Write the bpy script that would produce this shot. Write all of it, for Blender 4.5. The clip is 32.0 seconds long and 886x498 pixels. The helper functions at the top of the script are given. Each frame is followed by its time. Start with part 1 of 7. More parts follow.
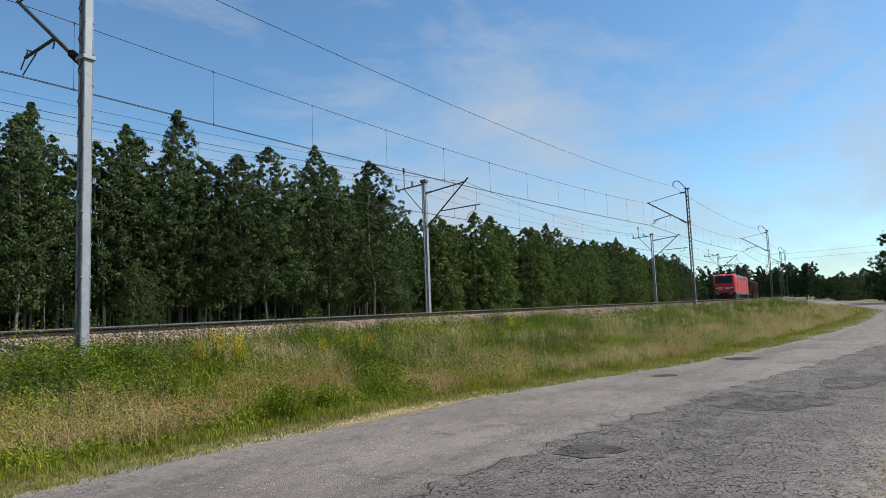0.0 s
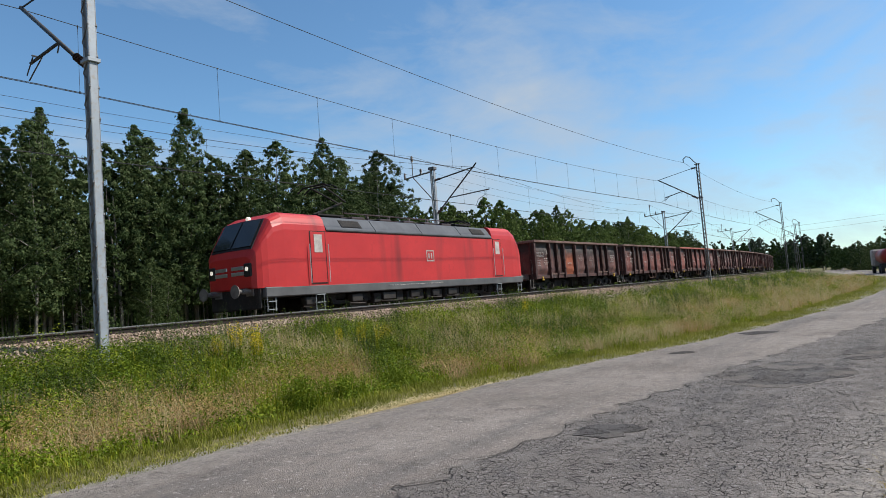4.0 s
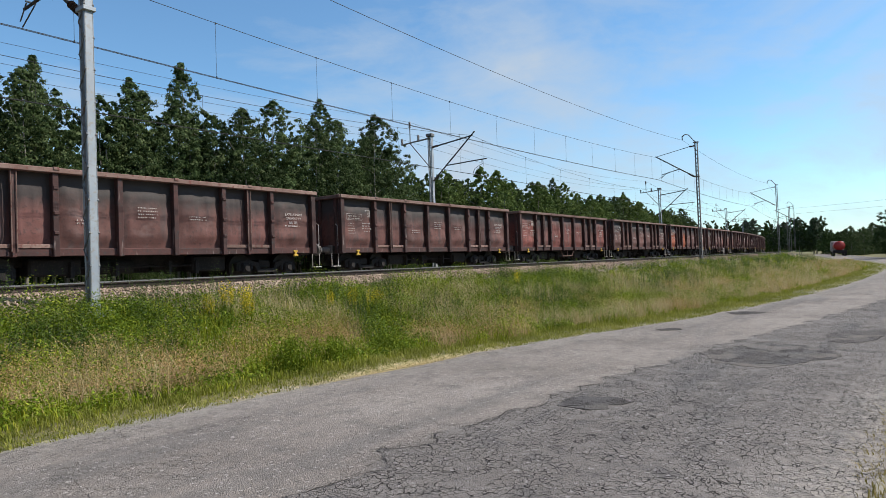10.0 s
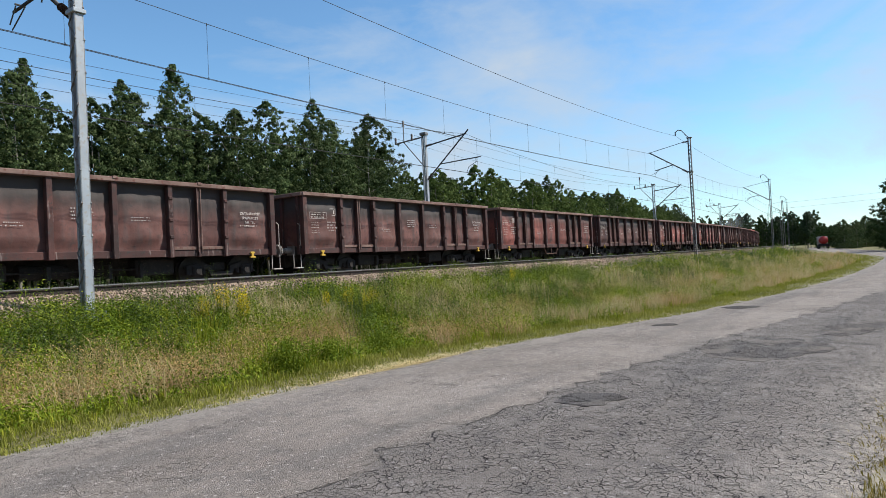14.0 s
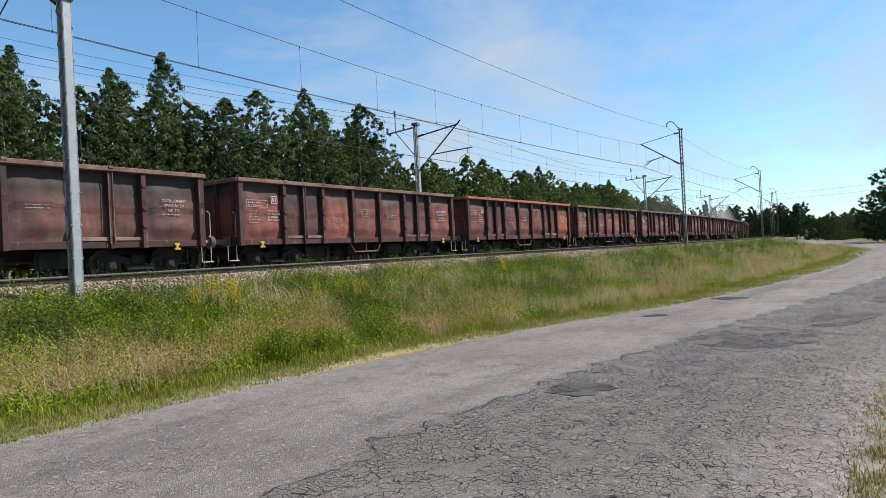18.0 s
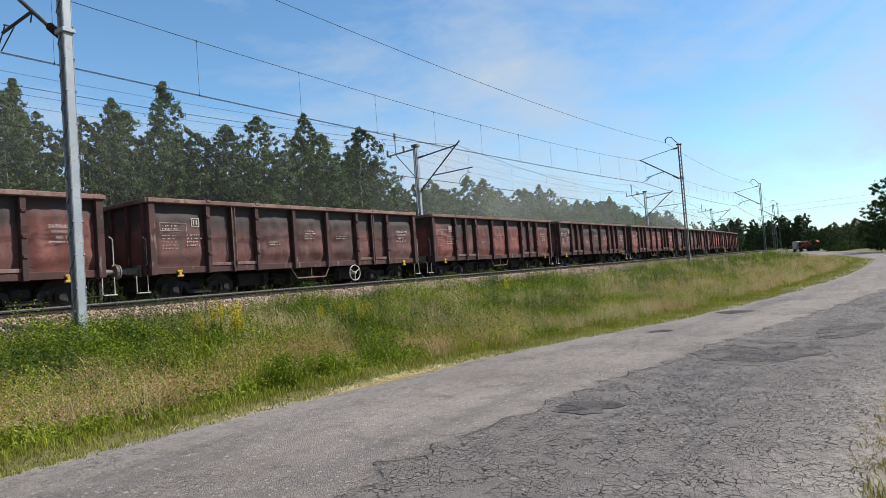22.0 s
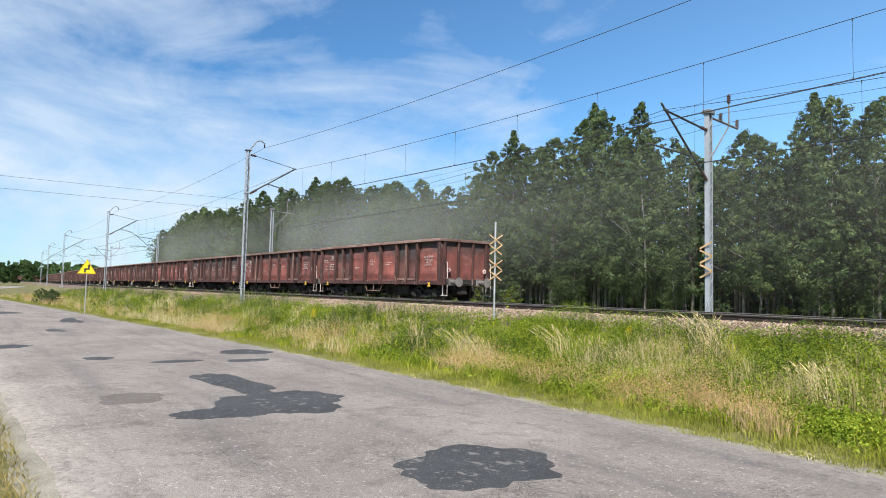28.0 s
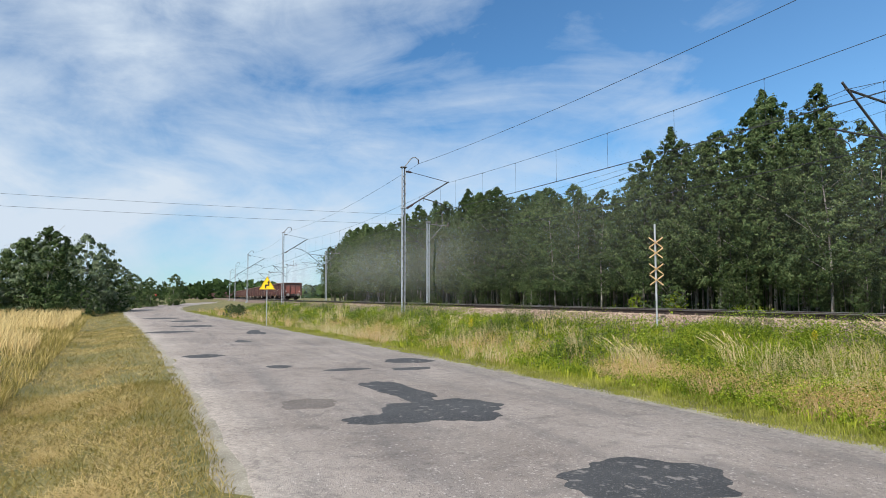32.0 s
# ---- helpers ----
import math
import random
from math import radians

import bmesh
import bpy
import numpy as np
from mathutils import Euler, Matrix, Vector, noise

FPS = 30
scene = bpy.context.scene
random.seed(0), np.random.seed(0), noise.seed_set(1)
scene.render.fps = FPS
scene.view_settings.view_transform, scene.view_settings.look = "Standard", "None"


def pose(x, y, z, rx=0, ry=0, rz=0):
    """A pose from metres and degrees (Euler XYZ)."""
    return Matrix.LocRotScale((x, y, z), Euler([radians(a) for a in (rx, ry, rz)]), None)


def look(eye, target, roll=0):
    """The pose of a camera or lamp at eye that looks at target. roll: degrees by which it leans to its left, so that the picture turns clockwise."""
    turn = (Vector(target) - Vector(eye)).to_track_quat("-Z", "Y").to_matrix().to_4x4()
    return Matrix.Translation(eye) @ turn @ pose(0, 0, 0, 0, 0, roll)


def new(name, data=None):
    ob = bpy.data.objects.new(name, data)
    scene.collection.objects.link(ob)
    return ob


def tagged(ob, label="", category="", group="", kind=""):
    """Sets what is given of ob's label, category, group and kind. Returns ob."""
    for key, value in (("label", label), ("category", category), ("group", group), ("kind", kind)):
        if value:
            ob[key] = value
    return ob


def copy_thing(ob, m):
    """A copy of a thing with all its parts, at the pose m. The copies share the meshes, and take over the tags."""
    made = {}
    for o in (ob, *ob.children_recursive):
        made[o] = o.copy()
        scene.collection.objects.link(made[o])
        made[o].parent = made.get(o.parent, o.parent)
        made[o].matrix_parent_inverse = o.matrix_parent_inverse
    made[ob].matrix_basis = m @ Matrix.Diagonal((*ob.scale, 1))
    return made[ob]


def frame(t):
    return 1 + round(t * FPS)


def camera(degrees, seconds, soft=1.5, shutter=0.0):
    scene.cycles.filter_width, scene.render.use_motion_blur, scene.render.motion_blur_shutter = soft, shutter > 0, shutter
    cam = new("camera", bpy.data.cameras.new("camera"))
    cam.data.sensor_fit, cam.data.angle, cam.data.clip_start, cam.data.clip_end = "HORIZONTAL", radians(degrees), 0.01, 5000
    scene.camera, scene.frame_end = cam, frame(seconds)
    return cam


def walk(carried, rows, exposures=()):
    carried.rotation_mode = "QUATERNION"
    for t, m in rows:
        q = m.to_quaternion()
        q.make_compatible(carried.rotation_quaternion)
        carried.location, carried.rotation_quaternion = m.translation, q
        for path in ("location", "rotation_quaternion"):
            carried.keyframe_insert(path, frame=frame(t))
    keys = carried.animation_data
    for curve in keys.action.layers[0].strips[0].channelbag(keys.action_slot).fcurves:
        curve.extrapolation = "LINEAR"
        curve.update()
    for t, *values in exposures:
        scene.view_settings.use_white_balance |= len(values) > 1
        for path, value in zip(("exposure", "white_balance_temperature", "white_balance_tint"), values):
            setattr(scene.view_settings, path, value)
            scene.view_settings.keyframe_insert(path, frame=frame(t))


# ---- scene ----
EXPOSURES = ((0.0, 0.1), (6.0, 0.12), (13.0, 0.32), (22.0, 0.3), (24.0, 0.18), (26.5, 0.4), (27.0, 0.66), (28.0, 0.74), (29.0, 0.5), (32.0, 0.52))
cam = camera(68.6, 32.0, 0.6)

# the phone's path: seconds, x, y, z, yaw (to the left of the line across the track), pitch, lean
PATH = [
    (0, 0.000, 0.000, 1.500, -55.14, 5.26, -2.17),
    (0.5, 0.000, 0.000, 1.500, -55.33, 5.71, -3.03),
    (1, 0.000, 0.000, 1.500, -55.36, 5.48, -3.18),
    (1.5, 0.000, 0.000, 1.500, -55.26, 4.71, -3.28),
    (2, 0.000, 0.000, 1.500, -54.96, 4.30, -3.17),
    (2.5, 0.000, 0.000, 1.500, -54.52, 4.07, -3.30),
    (3, 0.000, 0.000, 1.500, -54.20, 4.22, -3.98),
    (3.5, 0.000, 0.000, 1.500, -54.10, 4.28, -4.35),
    (5.5, 0.000, 0.000, 1.500, -54.00, 3.36, -4.60),
    (6, 0.000, 0.000, 1.500, -54.34, 2.98, -3.91),
    (6.5, 0.000, 0.000, 1.500, -54.15, 2.47, -3.89),
    (7, 0.000, 0.000, 1.500, -53.30, 2.42, -4.01),
    (7.5, 0.000, 0.000, 1.500, -51.59, 2.10, -3.61),
    (8, 0.000, 0.000, 1.500, -51.41, 2.51, -3.06),
    (8.5, 0.000, 0.000, 1.500, -52.19, 2.45, -2.85),
    (9, 0.000, 0.000, 1.500, -53.48, 2.39, -2.66),
    (9.5, 0.000, 0.000, 1.500, -54.12, 1.91, -2.21),
    (10, 0.000, 0.000, 1.500, -54.44, 1.30, -2.16),
    (10.5, 0.000, 0.000, 1.500, -54.53, 0.95, -2.49),
    (11, 0.000, 0.000, 1.500, -54.46, 0.80, -2.46),
    (11.5, 0.000, 0.000, 1.500, -54.47, 0.73, -2.73),
    (12, 0.000, 0.000, 1.500, -54.52, 0.75, -2.64),
    (12.5, 0.000, 0.000, 1.500, -54.60, 0.77, -2.72),
    (13, 0.000, 0.000, 1.500, -54.73, 1.03, -2.64),
    (13.5, 0.000, 0.000, 1.500, -54.70, 1.11, -2.85),
    (15.5, 0.000, 0.000, 1.500, -55.74, 1.50, -2.64),
    (16, 0.000, 0.000, 1.500, -55.96, 1.57, -2.43),
    (16.5, 0.000, 0.000, 1.500, -55.80, 1.34, -2.75),
    (17, 0.000, 0.000, 1.500, -55.66, 0.73, -2.54),
    (17.5, 0.000, 0.000, 1.500, -55.66, 0.36, -2.73),
    (18, 0.000, 0.000, 1.500, -55.56, 0.30, -2.81),
    (18.5, 0.000, 0.000, 1.500, -55.21, 0.54, -2.97),
    (19, 0.000, 0.000, 1.500, -55.08, 0.56, -2.83),
    (19.5, 0.000, 0.000, 1.500, -54.95, 0.65, -2.81),
    (20, 0.000, 0.000, 1.500, -55.31, 0.61, -3.01),
    (20.5, 0.000, 0.000, 1.500, -56.35, 0.37, -3.26),
    (21, 0.000, 0.000, 1.500, -56.37, 0.67, -3.32),
    (21.5, 0.000, 0.000, 1.500, -55.82, 1.13, -3.36),
    (22, 0.000, 0.000, 1.500, -55.46, 2.11, -4.20),
    (22.5, 0.000, 0.000, 1.500, -55.02, 4.24, -4.07),
    (23, 0.000, 0.000, 1.500, -54.98, 5.02, -4.11),
    (23.5, 0.000, 0.000, 1.500, -55.23, 4.56, -4.26),
    (24, 0.000, 0.000, 1.500, -56.15, 3.26, -4.24),
    (24.5, 0.000, 0.000, 1.500, -56.63, 4.26, -4.39),
    (25, 0.000, 0.000, 1.500, -56.63, 4.26, -4.39),
    (25.4, -0.002, -0.011, 1.504, -55.72, 4.31, -4.35),
    (25.7, -0.008, -0.040, 1.514, -53.31, 4.44, -4.23),
    (26, -0.024, -0.113, 1.540, -47.11, 4.79, -3.95),
    (26.25, -0.046, -0.220, 1.578, -38.20, 5.28, -3.53),
    (26.5, -0.075, -0.360, 1.628, -26.41, 5.93, -2.98),
    (26.6, -0.083, -0.400, 1.642, -20.28, 6.33, -3.05),
    (26.9, -0.108, -0.520, 1.685, -0.36, 6.77, -1.60),
    (27, -0.117, -0.560, 1.699, 6.75, 6.63, -1.43),
    (27.2, -0.133, -0.640, 1.727, 20.62, 6.18, -0.30),
    (27.5, -0.158, -0.761, 1.770, 34.81, 4.90, 0.12),
    (28, -0.183, -0.881, 1.813, 53.38, 3.61, 1.30),
    (28.5, -0.183, -0.881, 1.813, 60.68, 2.84, 0.79),
    (29, -0.183, -0.881, 1.813, 63.27, 3.00, 0.27),
    (29.5, -0.183, -0.881, 1.813, 65.14, 3.54, 0.80),
    (30, -0.183, -0.881, 1.813, 66.22, 4.47, 1.24),
    (30.5, -0.183, -0.881, 1.813, 66.74, 4.50, 0.47),
    (31, -0.183, -0.881, 1.813, 67.25, 4.71, 0.12),
    (31.5, -0.183, -0.881, 1.813, 67.58, 4.50, -0.12),
    (32, -0.183, -0.881, 1.813, 66.92, 4.20, -0.08),
]


def phone(x, y, z, yaw, pitch, lean):
    yaw, pitch = radians(yaw), radians(pitch)
    ahead = Vector((-math.sin(yaw) * math.cos(pitch), math.cos(yaw) * math.cos(pitch), math.sin(pitch)))
    eye = Vector((x, y, z))
    return look(eye, eye + ahead, lean)


walk(cam, [(t, phone(*row)) for t, *row in PATH], EXPOSURES)

# ---- sky and sun ----
SUN_TO = Vector((1.65, -1.75, 2.5)).normalized()


def make_world():
    world = bpy.data.worlds.new("summer_sky")
    scene.world = world
    world.use_nodes = True
    nt = world.node_tree
    nt.nodes.clear()
    out = nt.nodes.new("ShaderNodeOutputWorld")
    bg = nt.nodes.new("ShaderNodeBackground")
    sky = nt.nodes.new("ShaderNodeTexSky")
    sky.sky_type = "NISHITA"
    sky.sun_disc = False
    sky.sun_elevation = math.asin(SUN_TO.z)
    sky.sun_rotation = math.atan2(SUN_TO.x, SUN_TO.y)
    sky.air_density, sky.dust_density, sky.ozone_density = 1.0, 0.1, 2.0
    coord = nt.nodes.new("ShaderNodeTexCoord")
    # thin high cloud, drawn out across the sky, thick over the west end of the line, none over the wood
    mapping = nt.nodes.new("ShaderNodeMapping")
    mapping.inputs["Rotation"].default_value = (0.2, 0.1, 0.5)
    mapping.inputs["Scale"].default_value = (1.1, 1.6, 4.0)
    noise_a = nt.nodes.new("ShaderNodeTexNoise")
    noise_a.inputs["Scale"].default_value, noise_a.inputs["Detail"].default_value = 1.5, 9.0
    noise_a.inputs["Roughness"].default_value, noise_a.inputs["Distortion"].default_value = 0.55, 0.5
    ramp = nt.nodes.new("ShaderNodeValToRGB")
    ramp.color_ramp.elements[0].position, ramp.color_ramp.elements[1].position = 0.45, 0.82
    sep = nt.nodes.new("ShaderNodeSeparateXYZ")
    side = nt.nodes.new("ShaderNodeMapRange")
    side.inputs["From Min"].default_value, side.inputs["From Max"].default_value = -0.2, -0.97
    side.inputs["To Min"].default_value, side.inputs["To Max"].default_value = 0.0, 0.13
    side.interpolation_type = "SMOOTHSTEP"
    clear = nt.nodes.new("ShaderNodeMapRange")
    clear.interpolation_type = "SMOOTHSTEP"
    clear.inputs["From Min"].default_value, clear.inputs["From Max"].default_value = 0.3, 0.8
    clear.inputs["To Min"].default_value, clear.inputs["To Max"].default_value = 0.02, -0.12
    north = nt.nodes.new("ShaderNodeVectorMath")
    north.operation = "DOT_PRODUCT"
    north.inputs[1].default_value = (-0.35, 1.0, 0.0)
    nt.links.new(coord.outputs["Generated"], north.inputs[0])
    cover = nt.nodes.new("ShaderNodeMath")
    cover.operation = "ADD"
    mul = nt.nodes.new("ShaderNodeMath")
    mul.operation = "ADD"
    # the clear sky deepens away from the sun
    deep = nt.nodes.new("ShaderNodeMapRange")
    deep.inputs["From Min"].default_value, deep.inputs["From Max"].default_value = 0.05, -1.0
    hue = nt.nodes.new("ShaderNodeMixRGB")
    hue.inputs["Color1"].default_value, hue.inputs["Color2"].default_value = (0.84, 1.1, 1.2, 1), (0.28, 0.52, 0.69, 1)
    tint = nt.nodes.new("ShaderNodeMixRGB")
    tint.blend_type, tint.inputs["Fac"].default_value = "MULTIPLY", 1.0
    nt.links.new(sep.outputs["X"], deep.inputs["Value"])
    nt.links.new(deep.outputs["Result"], hue.inputs["Fac"])
    nt.links.new(sky.outputs["Color"], tint.inputs["Color1"])
    nt.links.new(hue.outputs["Color"], tint.inputs["Color2"])
    # fine torn streaks within the cloud
    streak = nt.nodes.new("ShaderNodeMapping")
    streak.inputs["Rotation"].default_value = (0.15, -0.25, 0.9)
    streak.inputs["Scale"].default_value = (2.0, 4.5, 9.0)
    noise_b = nt.nodes.new("ShaderNodeTexNoise")
    noise_b.inputs["Scale"].default_value, noise_b.inputs["Detail"].default_value = 1.3, 12.0
    noise_b.inputs["Roughness"].default_value, noise_b.inputs["Distortion"].default_value = 0.62, 1.1
    torn = nt.nodes.new("ShaderNodeMath")
    torn.operation = "MULTIPLY_ADD"
    torn.inputs[1].default_value = 0.34
    shrunk = nt.nodes.new("ShaderNodeMath")
    shrunk.operation = "MULTIPLY_ADD"
    shrunk.inputs[1].default_value, shrunk.inputs[2].default_value = 1.05, -0.2
    nt.links.new(coord.outputs["Generated"], streak.inputs["Vector"])
    nt.links.new(streak.outputs["Vector"], noise_b.inputs["Vector"])
    nt.links.new(noise_b.outputs["Fac"], torn.inputs[0])
    nt.links.new(noise_a.outputs["Fac"], shrunk.inputs[0])
    nt.links.new(shrunk.outputs["Value"], torn.inputs[2])
    mixer = nt.nodes.new("ShaderNodeMixRGB")
    mixer.inputs["Color2"].default_value = (3.9, 4.5, 5.2, 1.0)
    nt.links.new(coord.outputs["Generated"], mapping.inputs["Vector"])
    nt.links.new(mapping.outputs["Vector"], noise_a.inputs["Vector"])
    nt.links.new(coord.outputs["Generated"], sep.inputs["Vector"])
    nt.links.new(sep.outputs["X"], side.inputs["Value"])
    low = nt.nodes.new("ShaderNodeMapRange")
    low.inputs["From Min"].default_value, low.inputs["From Max"].default_value = 0.0, 0.4
    low.inputs["To Min"].default_value, low.inputs["To Max"].default_value = 0.17, -0.01
    nt.links.new(sep.outputs["Z"], low.inputs["Value"])
    haze = nt.nodes.new("ShaderNodeMath")
    haze.operation = "ADD"
    nt.links.new(torn.outputs["Value"], haze.inputs[0])
    nt.links.new(low.outputs["Result"], haze.inputs[1])
    nt.links.new(haze.outputs["Value"], mul.inputs[0])
    nt.links.new(north.outputs["Value"], clear.inputs["Value"])
    nt.links.new(side.outputs["Result"], cover.inputs[0])
    nt.links.new(clear.outputs["Result"], cover.inputs[1])
    nt.links.new(cover.outputs["Value"], mul.inputs[1])
    nt.links.new(mul.outputs["Value"], ramp.inputs["Fac"])
    nt.links.new(ramp.outputs["Color"], mixer.inputs["Fac"])
    nt.links.new(tint.outputs["Color"], mixer.inputs["Color1"])
    nt.links.new(mixer.outputs["Color"], bg.inputs["Color"])
    bg.inputs["Strength"].default_value = 0.118
    nt.links.new(bg.outputs["Background"], out.inputs["Surface"])
    sun = bpy.data.lights.new("sun", "SUN")
    sun.energy, sun.angle, sun.color = 5.0, radians(0.53), (1.0, 0.95, 0.87)
    ob = new("sun", sun)
    ob.matrix_world = look(SUN_TO * 60, (0, 0, 0))


make_world()

# ---- materials ----
def rgb(c):
    return (c[0], c[1], c[2], 1.0)


def surface(name, c1, c2, scale=4.0, rough=0.8, bump=0.25, metal=0.0, fine=9.0, c3=None, vary=0.0, spec=0.4, stretch=(1, 1, 1), lo=0.35, hi=0.68, emit=None):
    """A worn surface: two colours by broad noise, a third in finer spots, relief, and a shift of tone from piece to piece."""
    m = bpy.data.materials.new(name)
    m.use_nodes = True
    nt = m.node_tree
    p = nt.nodes["Principled BSDF"]
    coord = nt.nodes.new("ShaderNodeTexCoord")
    info = nt.nodes.new("ShaderNodeObjectInfo")
    add = nt.nodes.new("ShaderNodeVectorMath")
    add.operation = "MULTIPLY_ADD"
    add.inputs[1].default_value = stretch
    shift = nt.nodes.new("ShaderNodeVectorMath")
    shift.operation = "SCALE"
    shift.inputs[0].default_value = (37.0, 21.0, 13.0)
    nt.links.new(info.outputs["Random"], shift.inputs["Scale"])
    nt.links.new(coord.outputs["Object"], add.inputs[0])
    nt.links.new(shift.outputs["Vector"], add.inputs[2])
    broad = nt.nodes.new("ShaderNodeTexNoise")
    broad.inputs["Scale"].default_value, broad.inputs["Detail"].default_value = scale, 6.0
    broad.inputs["Roughness"].default_value = 0.62
    nt.links.new(add.outputs["Vector"], broad.inputs["Vector"])
    ramp = nt.nodes.new("ShaderNodeValToRGB")
    ramp.color_ramp.elements[0].position, ramp.color_ramp.elements[1].position = lo, hi
    ramp.color_ramp.elements[0].color, ramp.color_ramp.elements[1].color = rgb(c1), rgb(c2)
    nt.links.new(broad.outputs["Fac"], ramp.inputs["Fac"])
    colour = ramp.outputs["Color"]
    small = nt.nodes.new("ShaderNodeTexNoise")
    small.inputs["Scale"].default_value, small.inputs["Detail"].default_value = scale * fine, 4.0
    nt.links.new(add.outputs["Vector"], small.inputs["Vector"])
    if c3:
        spots = nt.nodes.new("ShaderNodeValToRGB")
        spots.color_ramp.elements[0].position, spots.color_ramp.elements[1].position = 0.55, 0.68
        nt.links.new(small.outputs["Fac"], spots.inputs["Fac"])
        mix = nt.nodes.new("ShaderNodeMixRGB")
        mix.inputs["Color2"].default_value = rgb(c3)
        nt.links.new(spots.outputs["Color"], mix.inputs["Fac"])
        nt.links.new(colour, mix.inputs["Color1"])
        colour = mix.outputs["Color"]
    if vary:
        tone = nt.nodes.new("ShaderNodeHueSaturation")
        rng = nt.nodes.new("ShaderNodeMapRange")
        rng.inputs["To Min"].default_value, rng.inputs["To Max"].default_value = 1.0 - vary, 1.0 + vary
        nt.links.new(info.outputs["Random"], rng.inputs["Value"])
        nt.links.new(rng.outputs["Result"], tone.inputs["Value"])
        nt.links.new(colour, tone.inputs["Color"])
        colour = tone.outputs["Color"]
    nt.links.new(colour, p.inputs["Base Color"])
    p.inputs["Roughness"].default_value, p.inputs["Metallic"].default_value = rough, metal
    p.inputs["Specular IOR Level"].default_value = spec
    if bump:
        b = nt.nodes.new("ShaderNodeBump")
        b.inputs["Strength"].default_value, b.inputs["Distance"].default_value = bump, 0.02
        nt.links.new(small.outputs["Fac"], b.inputs["Height"])
        nt.links.new(b.outputs["Normal"], p.inputs["Normal"])
    if emit:
        p.inputs["Emission Color"].default_value = rgb(emit[:3])
        p.inputs["Emission Strength"].default_value = emit[3]
    return m


def foliage(name, c1, c2, c3, through_light=0.35, rough=0.55, size=0.6, spec=0.22):
    """Leaves or blades: colour from leaf to leaf and from clump to clump, with light shining through."""
    m = bpy.data.materials.new(name)
    m.use_nodes = True
    nt = m.node_tree
    p = nt.nodes["Principled BSDF"]
    out = nt.nodes["Material Output"]
    geo = nt.nodes.new("ShaderNodeNewGeometry")
    info = nt.nodes.new("ShaderNodeObjectInfo")
    ramp = nt.nodes.new("ShaderNodeValToRGB")
    ramp.color_ramp.elements[0].color, ramp.color_ramp.elements[1].color = rgb(c1), rgb(c3)
    mid = ramp.color_ramp.elements.new(0.5)
    mid.color = rgb(c2)
    clump = nt.nodes.new("ShaderNodeTexNoise")
    clump.inputs["Scale"].default_value, clump.inputs["Detail"].default_value = size, 3.0
    coord = nt.nodes.new("ShaderNodeTexCoord")
    nt.links.new(coord.outputs["Object"], clump.inputs["Vector"])
    mix = nt.nodes.new("ShaderNodeMath")
    mix.operation = "MULTIPLY_ADD"
    mix.inputs[1].default_value = 0.55
    half = nt.nodes.new("ShaderNodeMath")
    half.operation = "MULTIPLY_ADD"
    half.inputs[1].default_value, half.inputs[2].default_value = 1.1, -0.32
    nt.links.new(clump.outputs["Fac"], half.inputs[0])
    nt.links.new(geo.outputs["Random Per Island"], mix.inputs[0])
    nt.links.new(half.outputs["Value"], mix.inputs[2])
    nt.links.new(mix.outputs["Value"], ramp.inputs["Fac"])
    tone = nt.nodes.new("ShaderNodeHueSaturation")
    rng = nt.nodes.new("ShaderNodeMapRange")
    rng.inputs["To Min"].default_value, rng.inputs["To Max"].default_value = 0.75, 1.25
    nt.links.new(info.outputs["Random"], rng.inputs["Value"])
    nt.links.new(rng.outputs["Result"], tone.inputs["Value"])
    nt.links.new(ramp.outputs["Color"], tone.inputs["Color"])
    nt.links.new(tone.outputs["Color"], p.inputs["Base Color"])
    p.inputs["Roughness"].default_value = rough
    p.inputs["Specular IOR Level"].default_value = spec
    tr = nt.nodes.new("ShaderNodeBsdfTranslucent")
    nt.links.new(tone.outputs["Color"], tr.inputs["Color"])
    sh = nt.nodes.new("ShaderNodeMixShader")
    sh.inputs["Fac"].default_value = through_light
    nt.links.new(p.outputs["BSDF"], sh.inputs[1])
    nt.links.new(tr.outputs["BSDF"], sh.inputs[2])
    nt.links.new(sh.outputs["Shader"], out.inputs["Surface"])
    return m


def plain(name, c, rough=0.5, metal=0.0, emit=None):
    return surface(name, c, [min(1, v * 1.25 + 0.004) for v in c], 3.0, rough, 0.05, metal, emit=emit)


